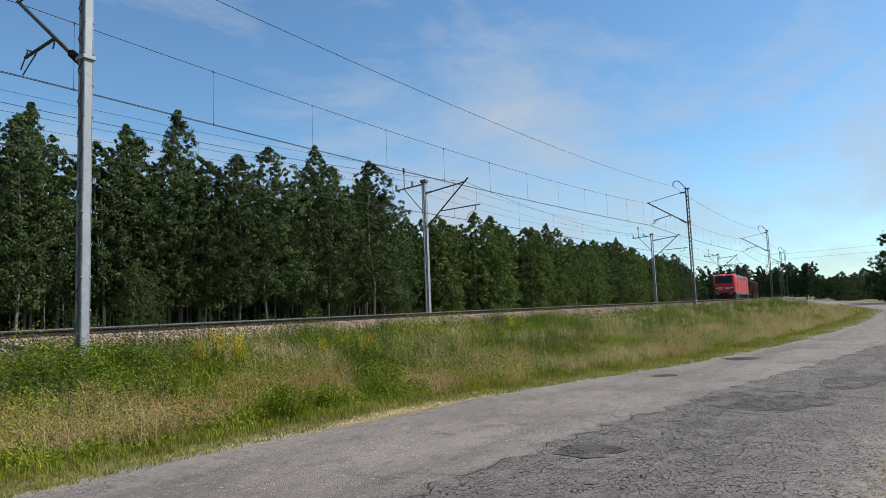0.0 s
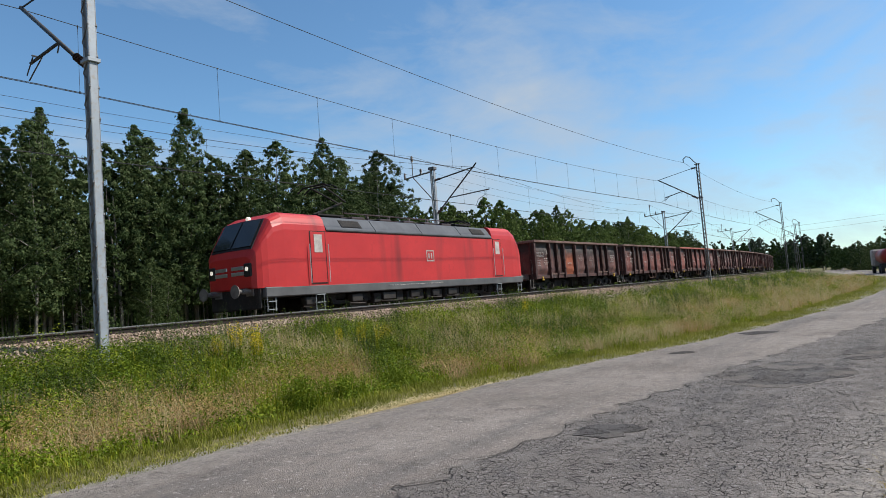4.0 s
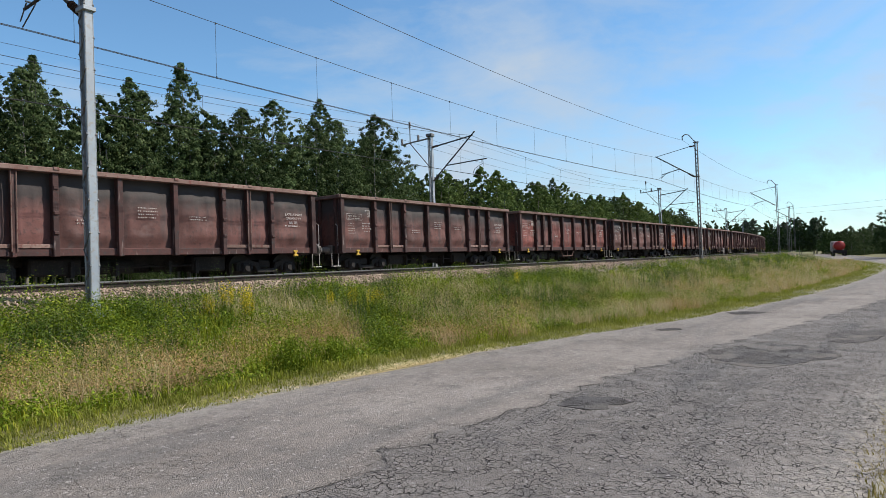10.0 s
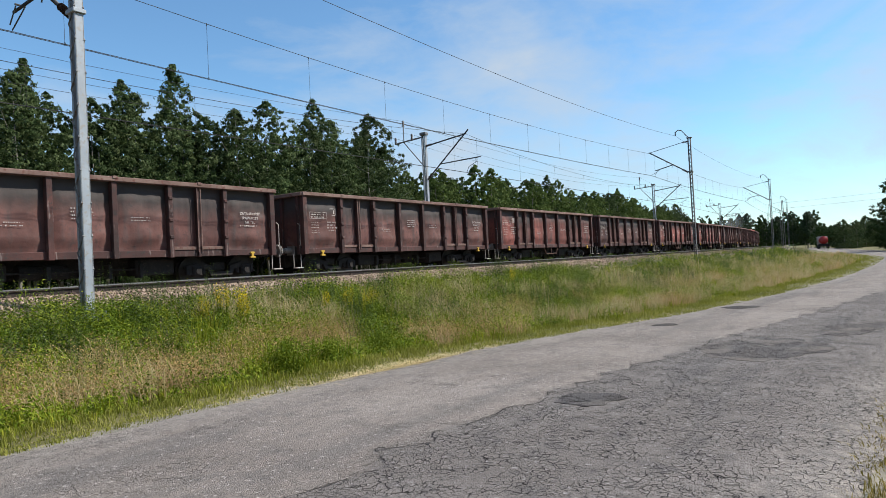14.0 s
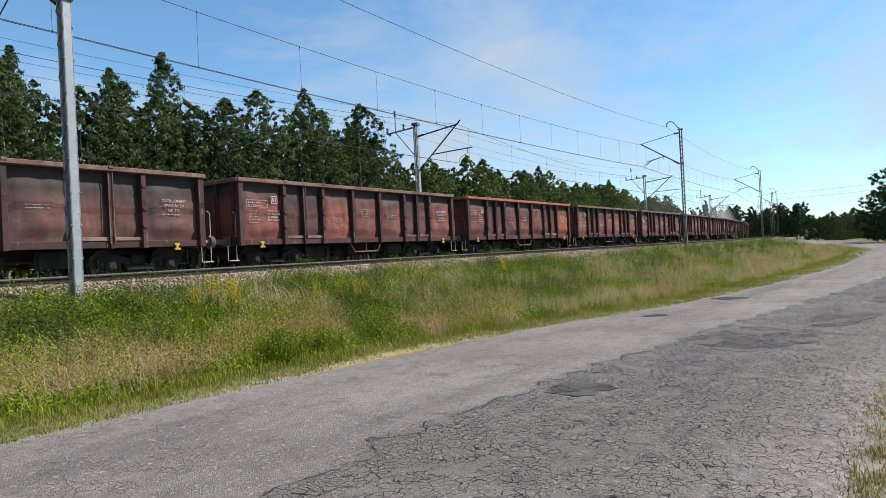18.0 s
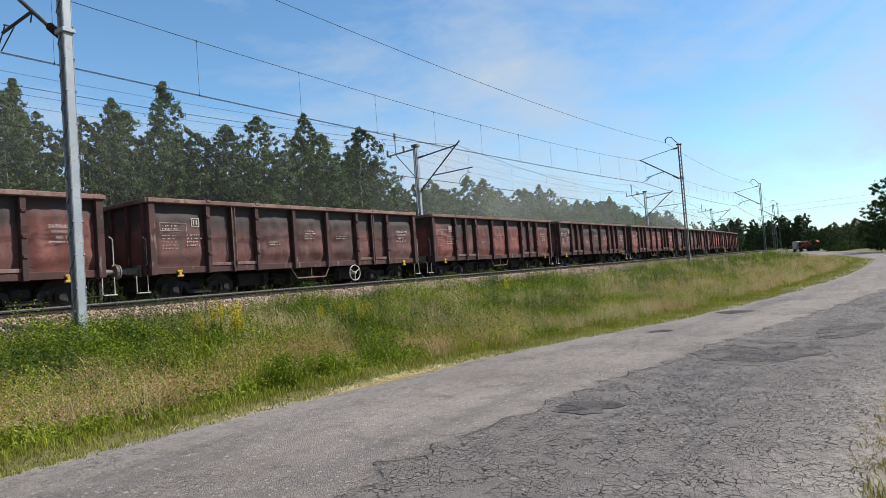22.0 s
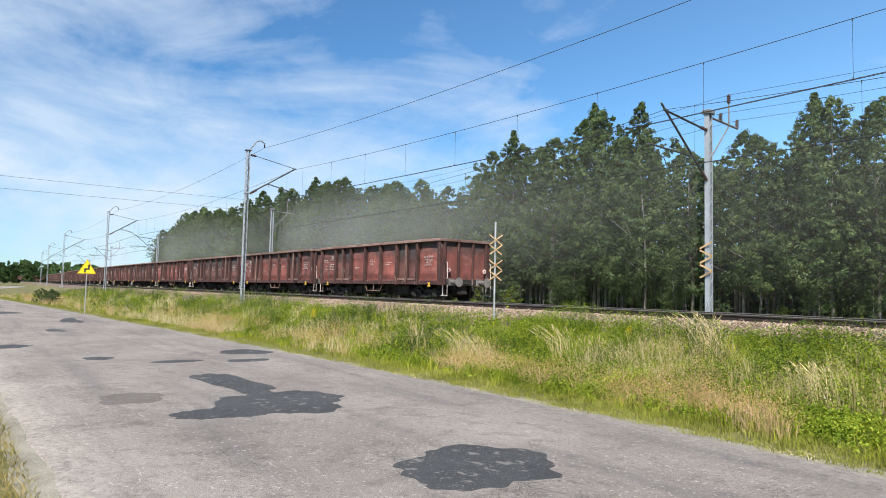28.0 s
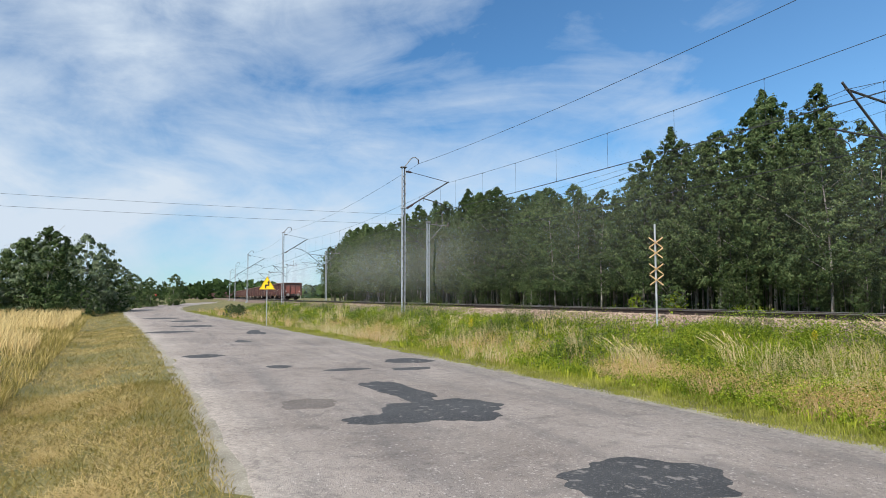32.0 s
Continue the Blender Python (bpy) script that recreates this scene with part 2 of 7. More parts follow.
def streaks(m, colour, scale, lo, hi, strength):
    """Runs of grime or wear, drawn out along one axis."""
    nt = m.node_tree
    p = nt.nodes["Principled BSDF"]
    coord, info = nt.nodes.new("ShaderNodeTexCoord"), nt.nodes.new("ShaderNodeObjectInfo")
    mapping = nt.nodes.new("ShaderNodeMapping")
    mapping.inputs["Scale"].default_value = scale
    shift = nt.nodes.new("ShaderNodeVectorMath")
    shift.operation = "SCALE"
    shift.inputs[0].default_value = (31.0, 17.0, 11.0)
    nt.links.new(info.outputs["Random"], shift.inputs["Scale"])
    nt.links.new(shift.outputs["Vector"], mapping.inputs["Location"])
    nt.links.new(coord.outputs["Object"], mapping.inputs["Vector"])
    tex = nt.nodes.new("ShaderNodeTexNoise")
    tex.inputs["Scale"].default_value, tex.inputs["Detail"].default_value = 1.0, 5.0
    nt.links.new(mapping.outputs["Vector"], tex.inputs["Vector"])
    rng = nt.nodes.new("ShaderNodeMapRange")
    rng.inputs["From Min"].default_value, rng.inputs["From Max"].default_value = lo, hi
    rng.inputs["To Max"].default_value = strength
    nt.links.new(tex.outputs["Fac"], rng.inputs["Value"])
    mix = nt.nodes.new("ShaderNodeMixRGB")
    mix.inputs["Color2"].default_value = rgb(colour)
    nt.links.new(p.inputs["Base Color"].links[0].from_socket, mix.inputs["Color1"])
    nt.links.new(rng.outputs["Result"], mix.inputs["Fac"])
    nt.links.new(mix.outputs["Color"], p.inputs["Base Color"])
    return m


def asphalt(name="asphalt", k=1.0):
    """Old road: grey stone in bitumen, broad stains, a net of cracks over the worn half."""
    m = surface(name, (0.222 * k, 0.188 * k, 0.163 * k), (0.318 * k, 0.274 * k, 0.24 * k), 0.35, 0.9, 1.0, 0.0, 230.0, c3=(0.075, 0.068, 0.062), spec=0.2)
    streaks(m, (0.15, 0.135, 0.126), (0.16, 1.5, 1.0), 0.5, 0.66, 0.6)
    streaks(m, (0.12, 0.107, 0.1), (3.2, 3.2, 3.2), 0.52, 0.72, 0.55)
    streaks(m, (0.09 * k, 0.08 * k, 0.073 * k), (19.0, 19.0, 19.0), 0.56, 0.68, 0.38)
    streaks(m, (0.5 * k, 0.45 * k, 0.41 * k), (26.0, 26.0, 26.0), 0.6, 0.68, 0.6)
    nt = m.node_tree
    p = nt.nodes["Principled BSDF"]
    coord = nt.nodes.new("ShaderNodeTexCoord")
    warp = nt.nodes.new("ShaderNodeTexNoise")
    warp.inputs["Scale"].default_value = 4.5
    warp.inputs["Detail"].default_value = 2.5
    add = nt.nodes.new("ShaderNodeMixRGB")
    add.blend_type, add.inputs["Fac"].default_value = "ADD", 0.22
    nt.links.new(coord.outputs["Object"], warp.inputs["Vector"])
    nt.links.new(coord.outputs["Object"], add.inputs["Color1"])
    nt.links.new(warp.outputs["Color"], add.inputs["Color2"])
    cells = nt.nodes.new("ShaderNodeTexVoronoi")
    cells.feature = "DISTANCE_TO_EDGE"
    cells.inputs["Scale"].default_value = 14.0
    nt.links.new(add.outputs["Color"], cells.inputs["Vector"])
    line = nt.nodes.new("ShaderNodeMapRange")
    line.inputs["From Min"].default_value, line.inputs["From Max"].default_value = 0.0, 0.042
    line.inputs["To Min"].default_value, line.inputs["To Max"].default_value = 1.0, 0.0
    nt.links.new(cells.outputs["Distance"], line.inputs["Value"])
    # the worn half lies along the side away from the line, east of the standpoint
    sep = nt.nodes.new("ShaderNodeSeparateXYZ")
    nt.links.new(coord.outputs["Object"], sep.inputs["Vector"])
    wear = nt.nodes.new("ShaderNodeTexNoise")
    wear.inputs["Scale"].default_value, wear.inputs["Detail"].default_value = 0.5, 3.0
    nt.links.new(coord.outputs["Object"], wear.inputs["Vector"])
    east = nt.nodes.new("ShaderNodeMapRange")
    east.inputs["From Min"].default_value, east.inputs["From Max"].default_value = 0.6, 2.6
    nt.links.new(sep.outputs["X"], east.inputs["Value"])
    near = nt.nodes.new("ShaderNodeMapRange")
    near.inputs["From Min"].default_value, near.inputs["From Max"].default_value = 0.03, -0.01
    lane = nt.nodes.new("ShaderNodeAttribute")
    lane.attribute_name = "across"
    ragged = nt.nodes.new("ShaderNodeTexNoise")
    ragged.inputs["Scale"].default_value, ragged.inputs["Detail"].default_value = 1.6, 7.0
    nt.links.new(coord.outputs["Object"], ragged.inputs["Vector"])
    shifted = nt.nodes.new("ShaderNodeMath")
    shifted.operation = "MULTIPLY_ADD"
    shifted.inputs[1].default_value = 0.3
    nt.links.new(ragged.outputs["Fac"], shifted.inputs[0])
    place = nt.nodes.new("ShaderNodeMath")
    place.operation = "SUBTRACT"
    place.inputs[1].default_value = 0.15
    nt.links.new(lane.outputs["Fac"], shifted.inputs[2])
    nt.links.new(shifted.outputs["Value"], place.inputs[0])
    nt.links.new(place.outputs["Value"], near.inputs["Value"])
    area = nt.nodes.new("ShaderNodeMath")
    area.operation = "MULTIPLY"
    nt.links.new(east.outputs["Result"], area.inputs[0])
    nt.links.new(near.outputs["Result"], area.inputs[1])
    some = nt.nodes.new("ShaderNodeMapRange")
    some.inputs["From Min"].default_value, some.inputs["From Max"].default_value = 0.48, 0.62
    some.inputs["To Max"].default_value = 0.3
    nt.links.new(wear.outputs["Fac"], some.inputs["Value"])
    rim = nt.nodes.new("ShaderNodeMapRange")
    rim.inputs["From Min"].default_value, rim.inputs["From Max"].default_value = 0.008, 0.001
    rim.inputs["To Max"].default_value = 0.7
    off_rim = nt.nodes.new("ShaderNodeMath")
    off_rim.operation = "ABSOLUTE"
    nt.links.new(place.outputs["Value"], off_rim.inputs[0])
    nt.links.new(off_rim.outputs["Value"], rim.inputs["Value"])
    both = nt.nodes.new("ShaderNodeMath")
    both.operation = "MAXIMUM"
    nt.links.new(area.outputs["Value"], both.inputs[0])
    nt.links.new(some.outputs["Result"], both.inputs[1])
    broken = nt.nodes.new("ShaderNodeTexNoise")
    broken.inputs["Scale"].default_value, broken.inputs["Detail"].default_value = 3.5, 2.0
    nt.links.new(coord.outputs["Object"], broken.inputs["Vector"])
    gaps = nt.nodes.new("ShaderNodeMapRange")
    gaps.inputs["From Min"].default_value, gaps.inputs["From Max"].default_value = 0.38, 0.54
    nt.links.new(broken.outputs["Fac"], gaps.inputs["Value"])
    part_of = nt.nodes.new("ShaderNodeMath")
    part_of.operation = "MULTIPLY"
    nt.links.new(line.outputs["Result"], part_of.inputs[0])
    nt.links.new(gaps.outputs["Result"], part_of.inputs[1])
    mask = nt.nodes.new("ShaderNodeMath")
    mask.operation = "MULTIPLY"
    seam = nt.nodes.new("ShaderNodeMath")
    seam.operation = "MULTIPLY"
    nt.links.new(rim.outputs["Result"], seam.inputs[0])
    nt.links.new(gaps.outputs["Result"], seam.inputs[1])
    joined = nt.nodes.new("ShaderNodeMath")
    joined.operation = "MAXIMUM"
    nt.links.new(part_of.outputs["Value"], joined.inputs[0])
    nt.links.new(seam.outputs["Value"], joined.inputs[1])
    nt.links.new(joined.outputs["Value"], mask.inputs[0])
    nt.links.new(both.outputs["Value"], mask.inputs[1])
    dark = nt.nodes.new("ShaderNodeMixRGB")
    dark.inputs["Color2"].default_value = (0.035, 0.032, 0.029, 1)
    worn = nt.nodes.new("ShaderNodeMixRGB")
    worn.blend_type = "MULTIPLY"
    worn.inputs["Color2"].default_value = (0.74, 0.76, 0.79, 1)
    nt.links.new(p.inputs["Base Color"].links[0].from_socket, worn.inputs["Color1"])
    nt.links.new(area.outputs["Value"], worn.inputs["Fac"])
    rimward = nt.nodes.new("ShaderNodeMath")
    rimward.operation = "ABSOLUTE"
    nt.links.new(lane.outputs["Fac"], rimward.inputs[0])
    edge = nt.nodes.new("ShaderNodeMapRange")
    edge.inputs["From Min"].default_value, edge.inputs["From Max"].default_value = 0.72, 1.02
    nt.links.new(rimward.outputs["Value"], edge.inputs["Value"])
    grit = nt.nodes.new("ShaderNodeTexNoise")
    grit.inputs["Scale"].default_value, grit.inputs["Detail"].default_value = 9.0, 8.0
    grit.inputs["Roughness"].default_value = 0.8
    nt.links.new(coord.outputs["Object"], grit.inputs["Vector"])
    speck = nt.nodes.new("ShaderNodeMapRange")
    speck.inputs["From Min"].default_value, speck.inputs["From Max"].default_value = 0.42, 0.6
    speck.inputs["To Max"].default_value = 0.85
    nt.links.new(grit.outputs["Fac"], speck.inputs["Value"])
    strewn = nt.nodes.new("ShaderNodeMath")
    strewn.operation = "MULTIPLY"
    nt.links.new(edge.outputs["Result"], strewn.inputs[0])
    nt.links.new(speck.outputs["Result"], strewn.inputs[1])
    sand = nt.nodes.new("ShaderNodeMixRGB")
    sand.inputs["Color2"].default_value = (0.43, 0.38, 0.325, 1)
    nt.links.new(strewn.outputs["Value"], sand.inputs["Fac"])
    nt.links.new(worn.outputs["Color"], sand.inputs["Color1"])
    nt.links.new(sand.outputs["Color"], dark.inputs["Color1"])
    nt.links.new(mask.outputs["Value"], dark.inputs["Fac"])
    nt.links.new(dark.outputs["Color"], p.inputs["Base Color"])
    b = nt.nodes.new("ShaderNodeBump")
    b.invert = True
    b.inputs["Strength"].default_value, b.inputs["Distance"].default_value = 1.0, 0.04
    nt.links.new(mask.outputs["Value"], b.inputs["Height"])
    nt.links.new(p.inputs["Normal"].links[0].from_socket, b.inputs["Normal"])
    nt.links.new(b.outputs["Normal"], p.inputs["Normal"])
    return m


def wagon_paint(name, dark, red, level, repaint=0.962):
    """Freight paint: dusty red with a grimy upper band whose edge is ragged, some sheets repainted orange."""
    m = surface(name, [v * 0.8 for v in red], [v * 1.45 for v in red], 1.1, 0.75, 0.3, 0.0, 9.0, c3=[red[0] * 0.75, red[1] * 0.85, red[2] * 0.9], vary=0.25)
    streaks(m, [0.3 * red[0] + 0.02, 0.3 * red[0] + 0.012, 0.3 * red[0] + 0.01], (4.5, 4.5, 0.5), 0.5, 0.7, 0.65)
    streaks(m, [red[0] * 1.6 + 0.03, red[1] * 2.6 + 0.02, red[2] * 2.8 + 0.02], (1.6, 1.6, 2.2), 0.58, 0.74, 0.45)
    nt = m.node_tree
    p = nt.nodes["Principled BSDF"]
    old = p.inputs["Base Color"].links[0].from_socket
    coord = nt.nodes.new("ShaderNodeTexCoord")
    info = nt.nodes.new("ShaderNodeObjectInfo")
    sep = nt.nodes.new("ShaderNodeSeparateXYZ")
    nt.links.new(coord.outputs["Object"], sep.inputs["Vector"])
    rag = nt.nodes.new("ShaderNodeTexNoise")
    rag.inputs["Scale"].default_value, rag.inputs["Detail"].default_value = 1.7, 5.0
    nt.links.new(coord.outputs["Object"], rag.inputs["Vector"])
    add = nt.nodes.new("ShaderNodeMath")
    add.operation = "MULTIPLY_ADD"
    add.inputs[1].default_value = 0.9
    nt.links.new(rag.outputs["Fac"], add.inputs[0])
    nt.links.new(sep.outputs["Z"], add.inputs[2])
    band = nt.nodes.new("ShaderNodeMapRange")
    band.inputs["From Min"].default_value, band.inputs["From Max"].default_value = level, level + 0.55
    nt.links.new(add.outputs["Value"], band.inputs["Value"])
    grime = nt.nodes.new("ShaderNodeMixRGB")
    grime.inputs["Color2"].default_value = rgb(dark)
    nt.links.new(band.outputs["Result"], grime.inputs["Fac"])
    # about one sheet in twelve is orange
    pick = nt.nodes.new("ShaderNodeMath")
    pick.operation = "GREATER_THAN"
    pick.inputs[1].default_value = repaint
    nt.links.new(info.outputs["Random"], pick.inputs[0])
    orange = nt.nodes.new("ShaderNodeMixRGB")
    orange.inputs["Color2"].default_value = (0.27, 0.07, 0.03, 1)
    nt.links.new(pick.outputs["Value"], orange.inputs["Fac"])
    nt.links.new(old, orange.inputs["Color1"])
    nt.links.new(orange.outputs["Color"], grime.inputs["Color1"])
    nt.links.new(grime.outputs["Color"], p.inputs["Base Color"])
    return m


M = {}
M["asphalt"] = asphalt()
M["patch"] = surface("fresh_asphalt", (0.028, 0.028, 0.029), (0.05, 0.05, 0.05), 1.2, 0.8, 0.6, 0, 60, c3=(0.075, 0.073, 0.07))
streaks(M["patch"], (0.2, 0.18, 0.165), (7.0, 7.0, 7.0), 0.6, 0.67, 0.75)
streaks(M["patch"], (0.15, 0.14, 0.13), (28.0, 28.0, 28.0), 0.6, 0.66, 0.7)
M["old_patch"] = asphalt("old_asphalt_patch", 0.66)
M["sunk_patch"] = asphalt("sunken_dark_asphalt", 0.4)
M["gravel_edge"] = surface("gravel_edge", (0.16, 0.142, 0.105), (0.28, 0.25, 0.195), 1.5, 0.9, 0.8, 0, 40, c3=(0.4, 0.37, 0.31))
M["soil"] = surface("grassy_soil", (0.07, 0.07, 0.018), (0.15, 0.13, 0.045), 0.3, 0.95, 0.7, 0, 40, c3=(0.26, 0.21, 0.1))
M["ballast"] = surface("ballast_bed", (0.1, 0.072, 0.053), (0.19, 0.135, 0.1), 1.2, 0.9, 0.9, 0, 22, c3=(0.06, 0.045, 0.036))
M["stone"] = foliage("ballast_stone", (0.1, 0.068, 0.048), (0.265, 0.19, 0.138), (0.47, 0.37, 0.285), 0.0, 0.85, 1.2)
M["rail_side"] = surface("rusty_rail", (0.022, 0.016, 0.013), (0.045, 0.03, 0.024), 2, 0.8, 0.3, 0.2)
M["rail_top"] = surface("rail_head", (0.26, 0.235, 0.22), (0.36, 0.33, 0.31), 2, 0.42, 0.05, 0.9)
M["sleeper"] = surface("concrete_sleeper", (0.22, 0.2, 0.18), (0.34, 0.32, 0.29), 2, 0.9, 0.4, vary=0.15)
M["clip"] = plain("rusty_clip", (0.05, 0.03, 0.022), 0.8)
M["mast"] = surface("pale_painted_steel", (0.27, 0.3, 0.33), (0.36, 0.39, 0.42), 1.5, 0.55, 0.1, 0.2, c3=(0.3, 0.29, 0.27))
M["dark_mast"] = surface("dark_weathered_steel", (0.13, 0.135, 0.14), (0.22, 0.22, 0.22), 1.5, 0.7, 0.2, 0.3, c3=(0.14, 0.09, 0.06))
M["wire"] = surface("weathered_copper_wire", (0.02, 0.022, 0.022), (0.035, 0.036, 0.034), 1, 0.8, 0.0, 0.0)
M["insulator"] = plain("brown_insulator", (0.05, 0.03, 0.025), 0.3)
M["arm"] = surface("dark_tube", (0.05, 0.052, 0.055), (0.1, 0.1, 0.1), 2, 0.6, 0.1, 0.5)
M["wagon_a"] = wagon_paint("wagon_paint_red", (0.048, 0.033, 0.03), (0.172, 0.053, 0.041), 1.62)
M["wagon_b"] = wagon_paint("wagon_paint_brown", (0.042, 0.033, 0.03), (0.115, 0.05, 0.041), 1.4)
M["wagon_rib"] = surface("wagon_frame_paint", (0.036, 0.018, 0.016), (0.085, 0.032, 0.026), 1.2, 0.75, 0.3, c3=(0.04, 0.03, 0.027), vary=0.2)
streaks(M["wagon_rib"], (0.26, 0.2, 0.18), (9.0, 9.0, 1.6), 0.62, 0.7, 0.55)
M["wagon_rim"] = surface("dusty_wagon_rim", (0.12, 0.066, 0.053), (0.245, 0.165, 0.135), 1.1, 0.85, 0.3, c3=(0.13, 0.05, 0.04), vary=0.2)
M["wagon_rim_red"] = surface("repainted_wagon_rim", (0.3, 0.075, 0.045), (0.42, 0.13, 0.09), 1.1, 0.8, 0.3, c3=(0.2, 0.1, 0.08))
M["wagon_door"] = wagon_paint("wagon_door_paint", (0.045, 0.034, 0.032), (0.105, 0.043, 0.036), 1.3, 2.0)
M["underframe"] = surface("grimy_underframe", (0.012, 0.011, 0.01), (0.028, 0.024, 0.022), 2, 0.9, 0.4, c3=(0.04, 0.032, 0.026))
M["wheel"] = surface("wheel_steel", (0.025, 0.022, 0.02), (0.06, 0.052, 0.046), 2, 0.6, 0.2, 0.5)
M["buffer"] = surface("dusty_buffer_steel", (0.13, 0.12, 0.11), (0.24, 0.22, 0.2), 3, 0.7, 0.2, 0.3)
M["white"] = surface("faded_white_paint", (0.36, 0.31, 0.28), (0.55, 0.5, 0.46), 5, 0.7, 0.05, vary=0.15)
M["yellow"] = surface("dusty_yellow_paint", (0.42, 0.26, 0.03), (0.6, 0.38, 0.04), 9, 0.7, 0.1, c3=(0.12, 0.08, 0.05))
M["loco_red"] = surface("traffic_red_paint", (0.45, 0.024, 0.024), (0.54, 0.032, 0.03), 0.7, 0.42, 0.05, c3=(0.46, 0.027, 0.027))
streaks(M["loco_red"], (0.12, 0.02, 0.02), (0.75, 0.05, 0.1), 0.56, 0.7, 0.75)
M["loco_grey"] = surface("loco_frame_grey", (0.075, 0.075, 0.075), (0.12, 0.12, 0.12), 1.2, 0.6, 0.1)
M["loco_roof"] = surface("loco_roof_grey", (0.05, 0.056, 0.068), (0.085, 0.093, 0.108), 1.0, 0.7, 0.1)
M["glass"] = plain("dark_cab_glass", (0.012, 0.014, 0.016), 0.06)
M["lamp"] = plain("lit_headlamp", (0.9, 0.85, 0.7), 0.3, emit=(1.0, 0.92, 0.75, 0.5))
M["silver"] = surface("bare_metal", (0.5, 0.5, 0.5), (0.65, 0.65, 0.65), 4, 0.4, 0.1, 0.8)
M["bark"] = surface("birch_alder_bark", (0.12, 0.105, 0.09), (0.3, 0.28, 0.25), 1.6, 0.9, 0.5, c3=(0.05, 0.042, 0.035), stretch=(1, 1, 0.35), vary=0.3)
M["leaf"] = foliage("birch_leaf", (0.018, 0.033, 0.01), (0.056, 0.087, 0.029), (0.185, 0.225, 0.1), 0.26, 0.6, 0.7, 0.06)
# young leaf; the sun's angle on the eastern edge is put into its brightness
M["leaf_light"] = foliage("sunlit_young_birch_leaf", (0.03, 0.052, 0.013), (0.09, 0.135, 0.034), (0.25, 0.31, 0.1), 0.28, 0.6, 0.7, 0.06)
# darker leaf; inside the wood it also stands in for shade
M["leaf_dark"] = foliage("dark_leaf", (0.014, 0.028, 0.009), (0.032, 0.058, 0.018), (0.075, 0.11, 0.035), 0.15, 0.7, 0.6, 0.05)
M["needle"] = foliage("pine_needle", (0.018, 0.036, 0.015), (0.035, 0.06, 0.025), (0.06, 0.09, 0.035), 0.15)
M["willow"] = foliage("grey_willow_leaf", (0.06, 0.085, 0.04), (0.11, 0.14, 0.075), (0.18, 0.2, 0.13), 0.25)
M["grass"] = foliage("verge_grass", (0.05, 0.076, 0.005), (0.19, 0.22, 0.016), (0.45, 0.425, 0.055), 0.3, 0.75, 0.7, 0.12)
M["weed"] = foliage("weed_leaf", (0.024, 0.052, 0.004), (0.125, 0.18, 0.012), (0.34, 0.38, 0.04), 0.3, 0.65, 0.8, 0.12)
M["straw"] = foliage("dry_grass", (0.34, 0.25, 0.11), (0.54, 0.43, 0.22), (0.72, 0.62, 0.38), 0.3, 0.6, 0.5)
M["pink_straw"] = foliage("reddish_seed_grass", (0.3, 0.19, 0.09), (0.45, 0.3, 0.16), (0.58, 0.42, 0.25), 0.3, 0.6, 0.5)
M["seed_head"] = foliage("seed_head_husk", (0.2, 0.115, 0.045), (0.38, 0.24, 0.1), (0.55, 0.39, 0.2), 0.3, 0.7, 0.5, 0.1)
M["tall_weed"] = foliage("tall_weed_leaf", (0.02, 0.042, 0.01), (0.065, 0.105, 0.026), (0.16, 0.21, 0.06), 0.28, 0.7, 0.6, 0.1)
M["mown"] = foliage("mown_grass", (0.085, 0.085, 0.015), (0.25, 0.2, 0.056), (0.54, 0.41, 0.185), 0.35, 0.75, 0.5, 0.1)
M["edge_grass"] = foliage("roadside_grass", (0.085, 0.1, 0.015), (0.2, 0.21, 0.036), (0.4, 0.365, 0.115), 0.35, 0.75, 0.7, 0.1)
M["hay"] = foliage("cut_hay", (0.26, 0.18, 0.07), (0.42, 0.31, 0.13), (0.58, 0.46, 0.22), 0.25, 0.7, 0.6)
M["flower"] = foliage("yellow_blossom", (0.55, 0.4, 0.01), (0.68, 0.52, 0.015), (0.75, 0.6, 0.03), 0.2)
M["white_flower"] = foliage("white_blossom", (0.6, 0.6, 0.5), (0.7, 0.7, 0.6), (0.8, 0.8, 0.75), 0.2)
M["sign_yellow"] = plain("sign_yellow", (0.85, 0.5, 0.01), 0.4)
M["sign_black"] = plain("sign_black", (0.012, 0.012, 0.012), 0.5)
M["board"] = surface("faded_sign_board", (0.38, 0.24, 0.1), (0.55, 0.38, 0.2), 4, 0.7, 0.1)
M["galv"] = surface("galvanised_pole", (0.3, 0.31, 0.31), (0.45, 0.46, 0.46), 3, 0.5, 0.1, 0.5)
M["truck_red"] = plain("truck_red", (0.32, 0.025, 0.022), 0.4)
M["tyre"] = plain("tyre_rubber", (0.018, 0.018, 0.018), 0.85)


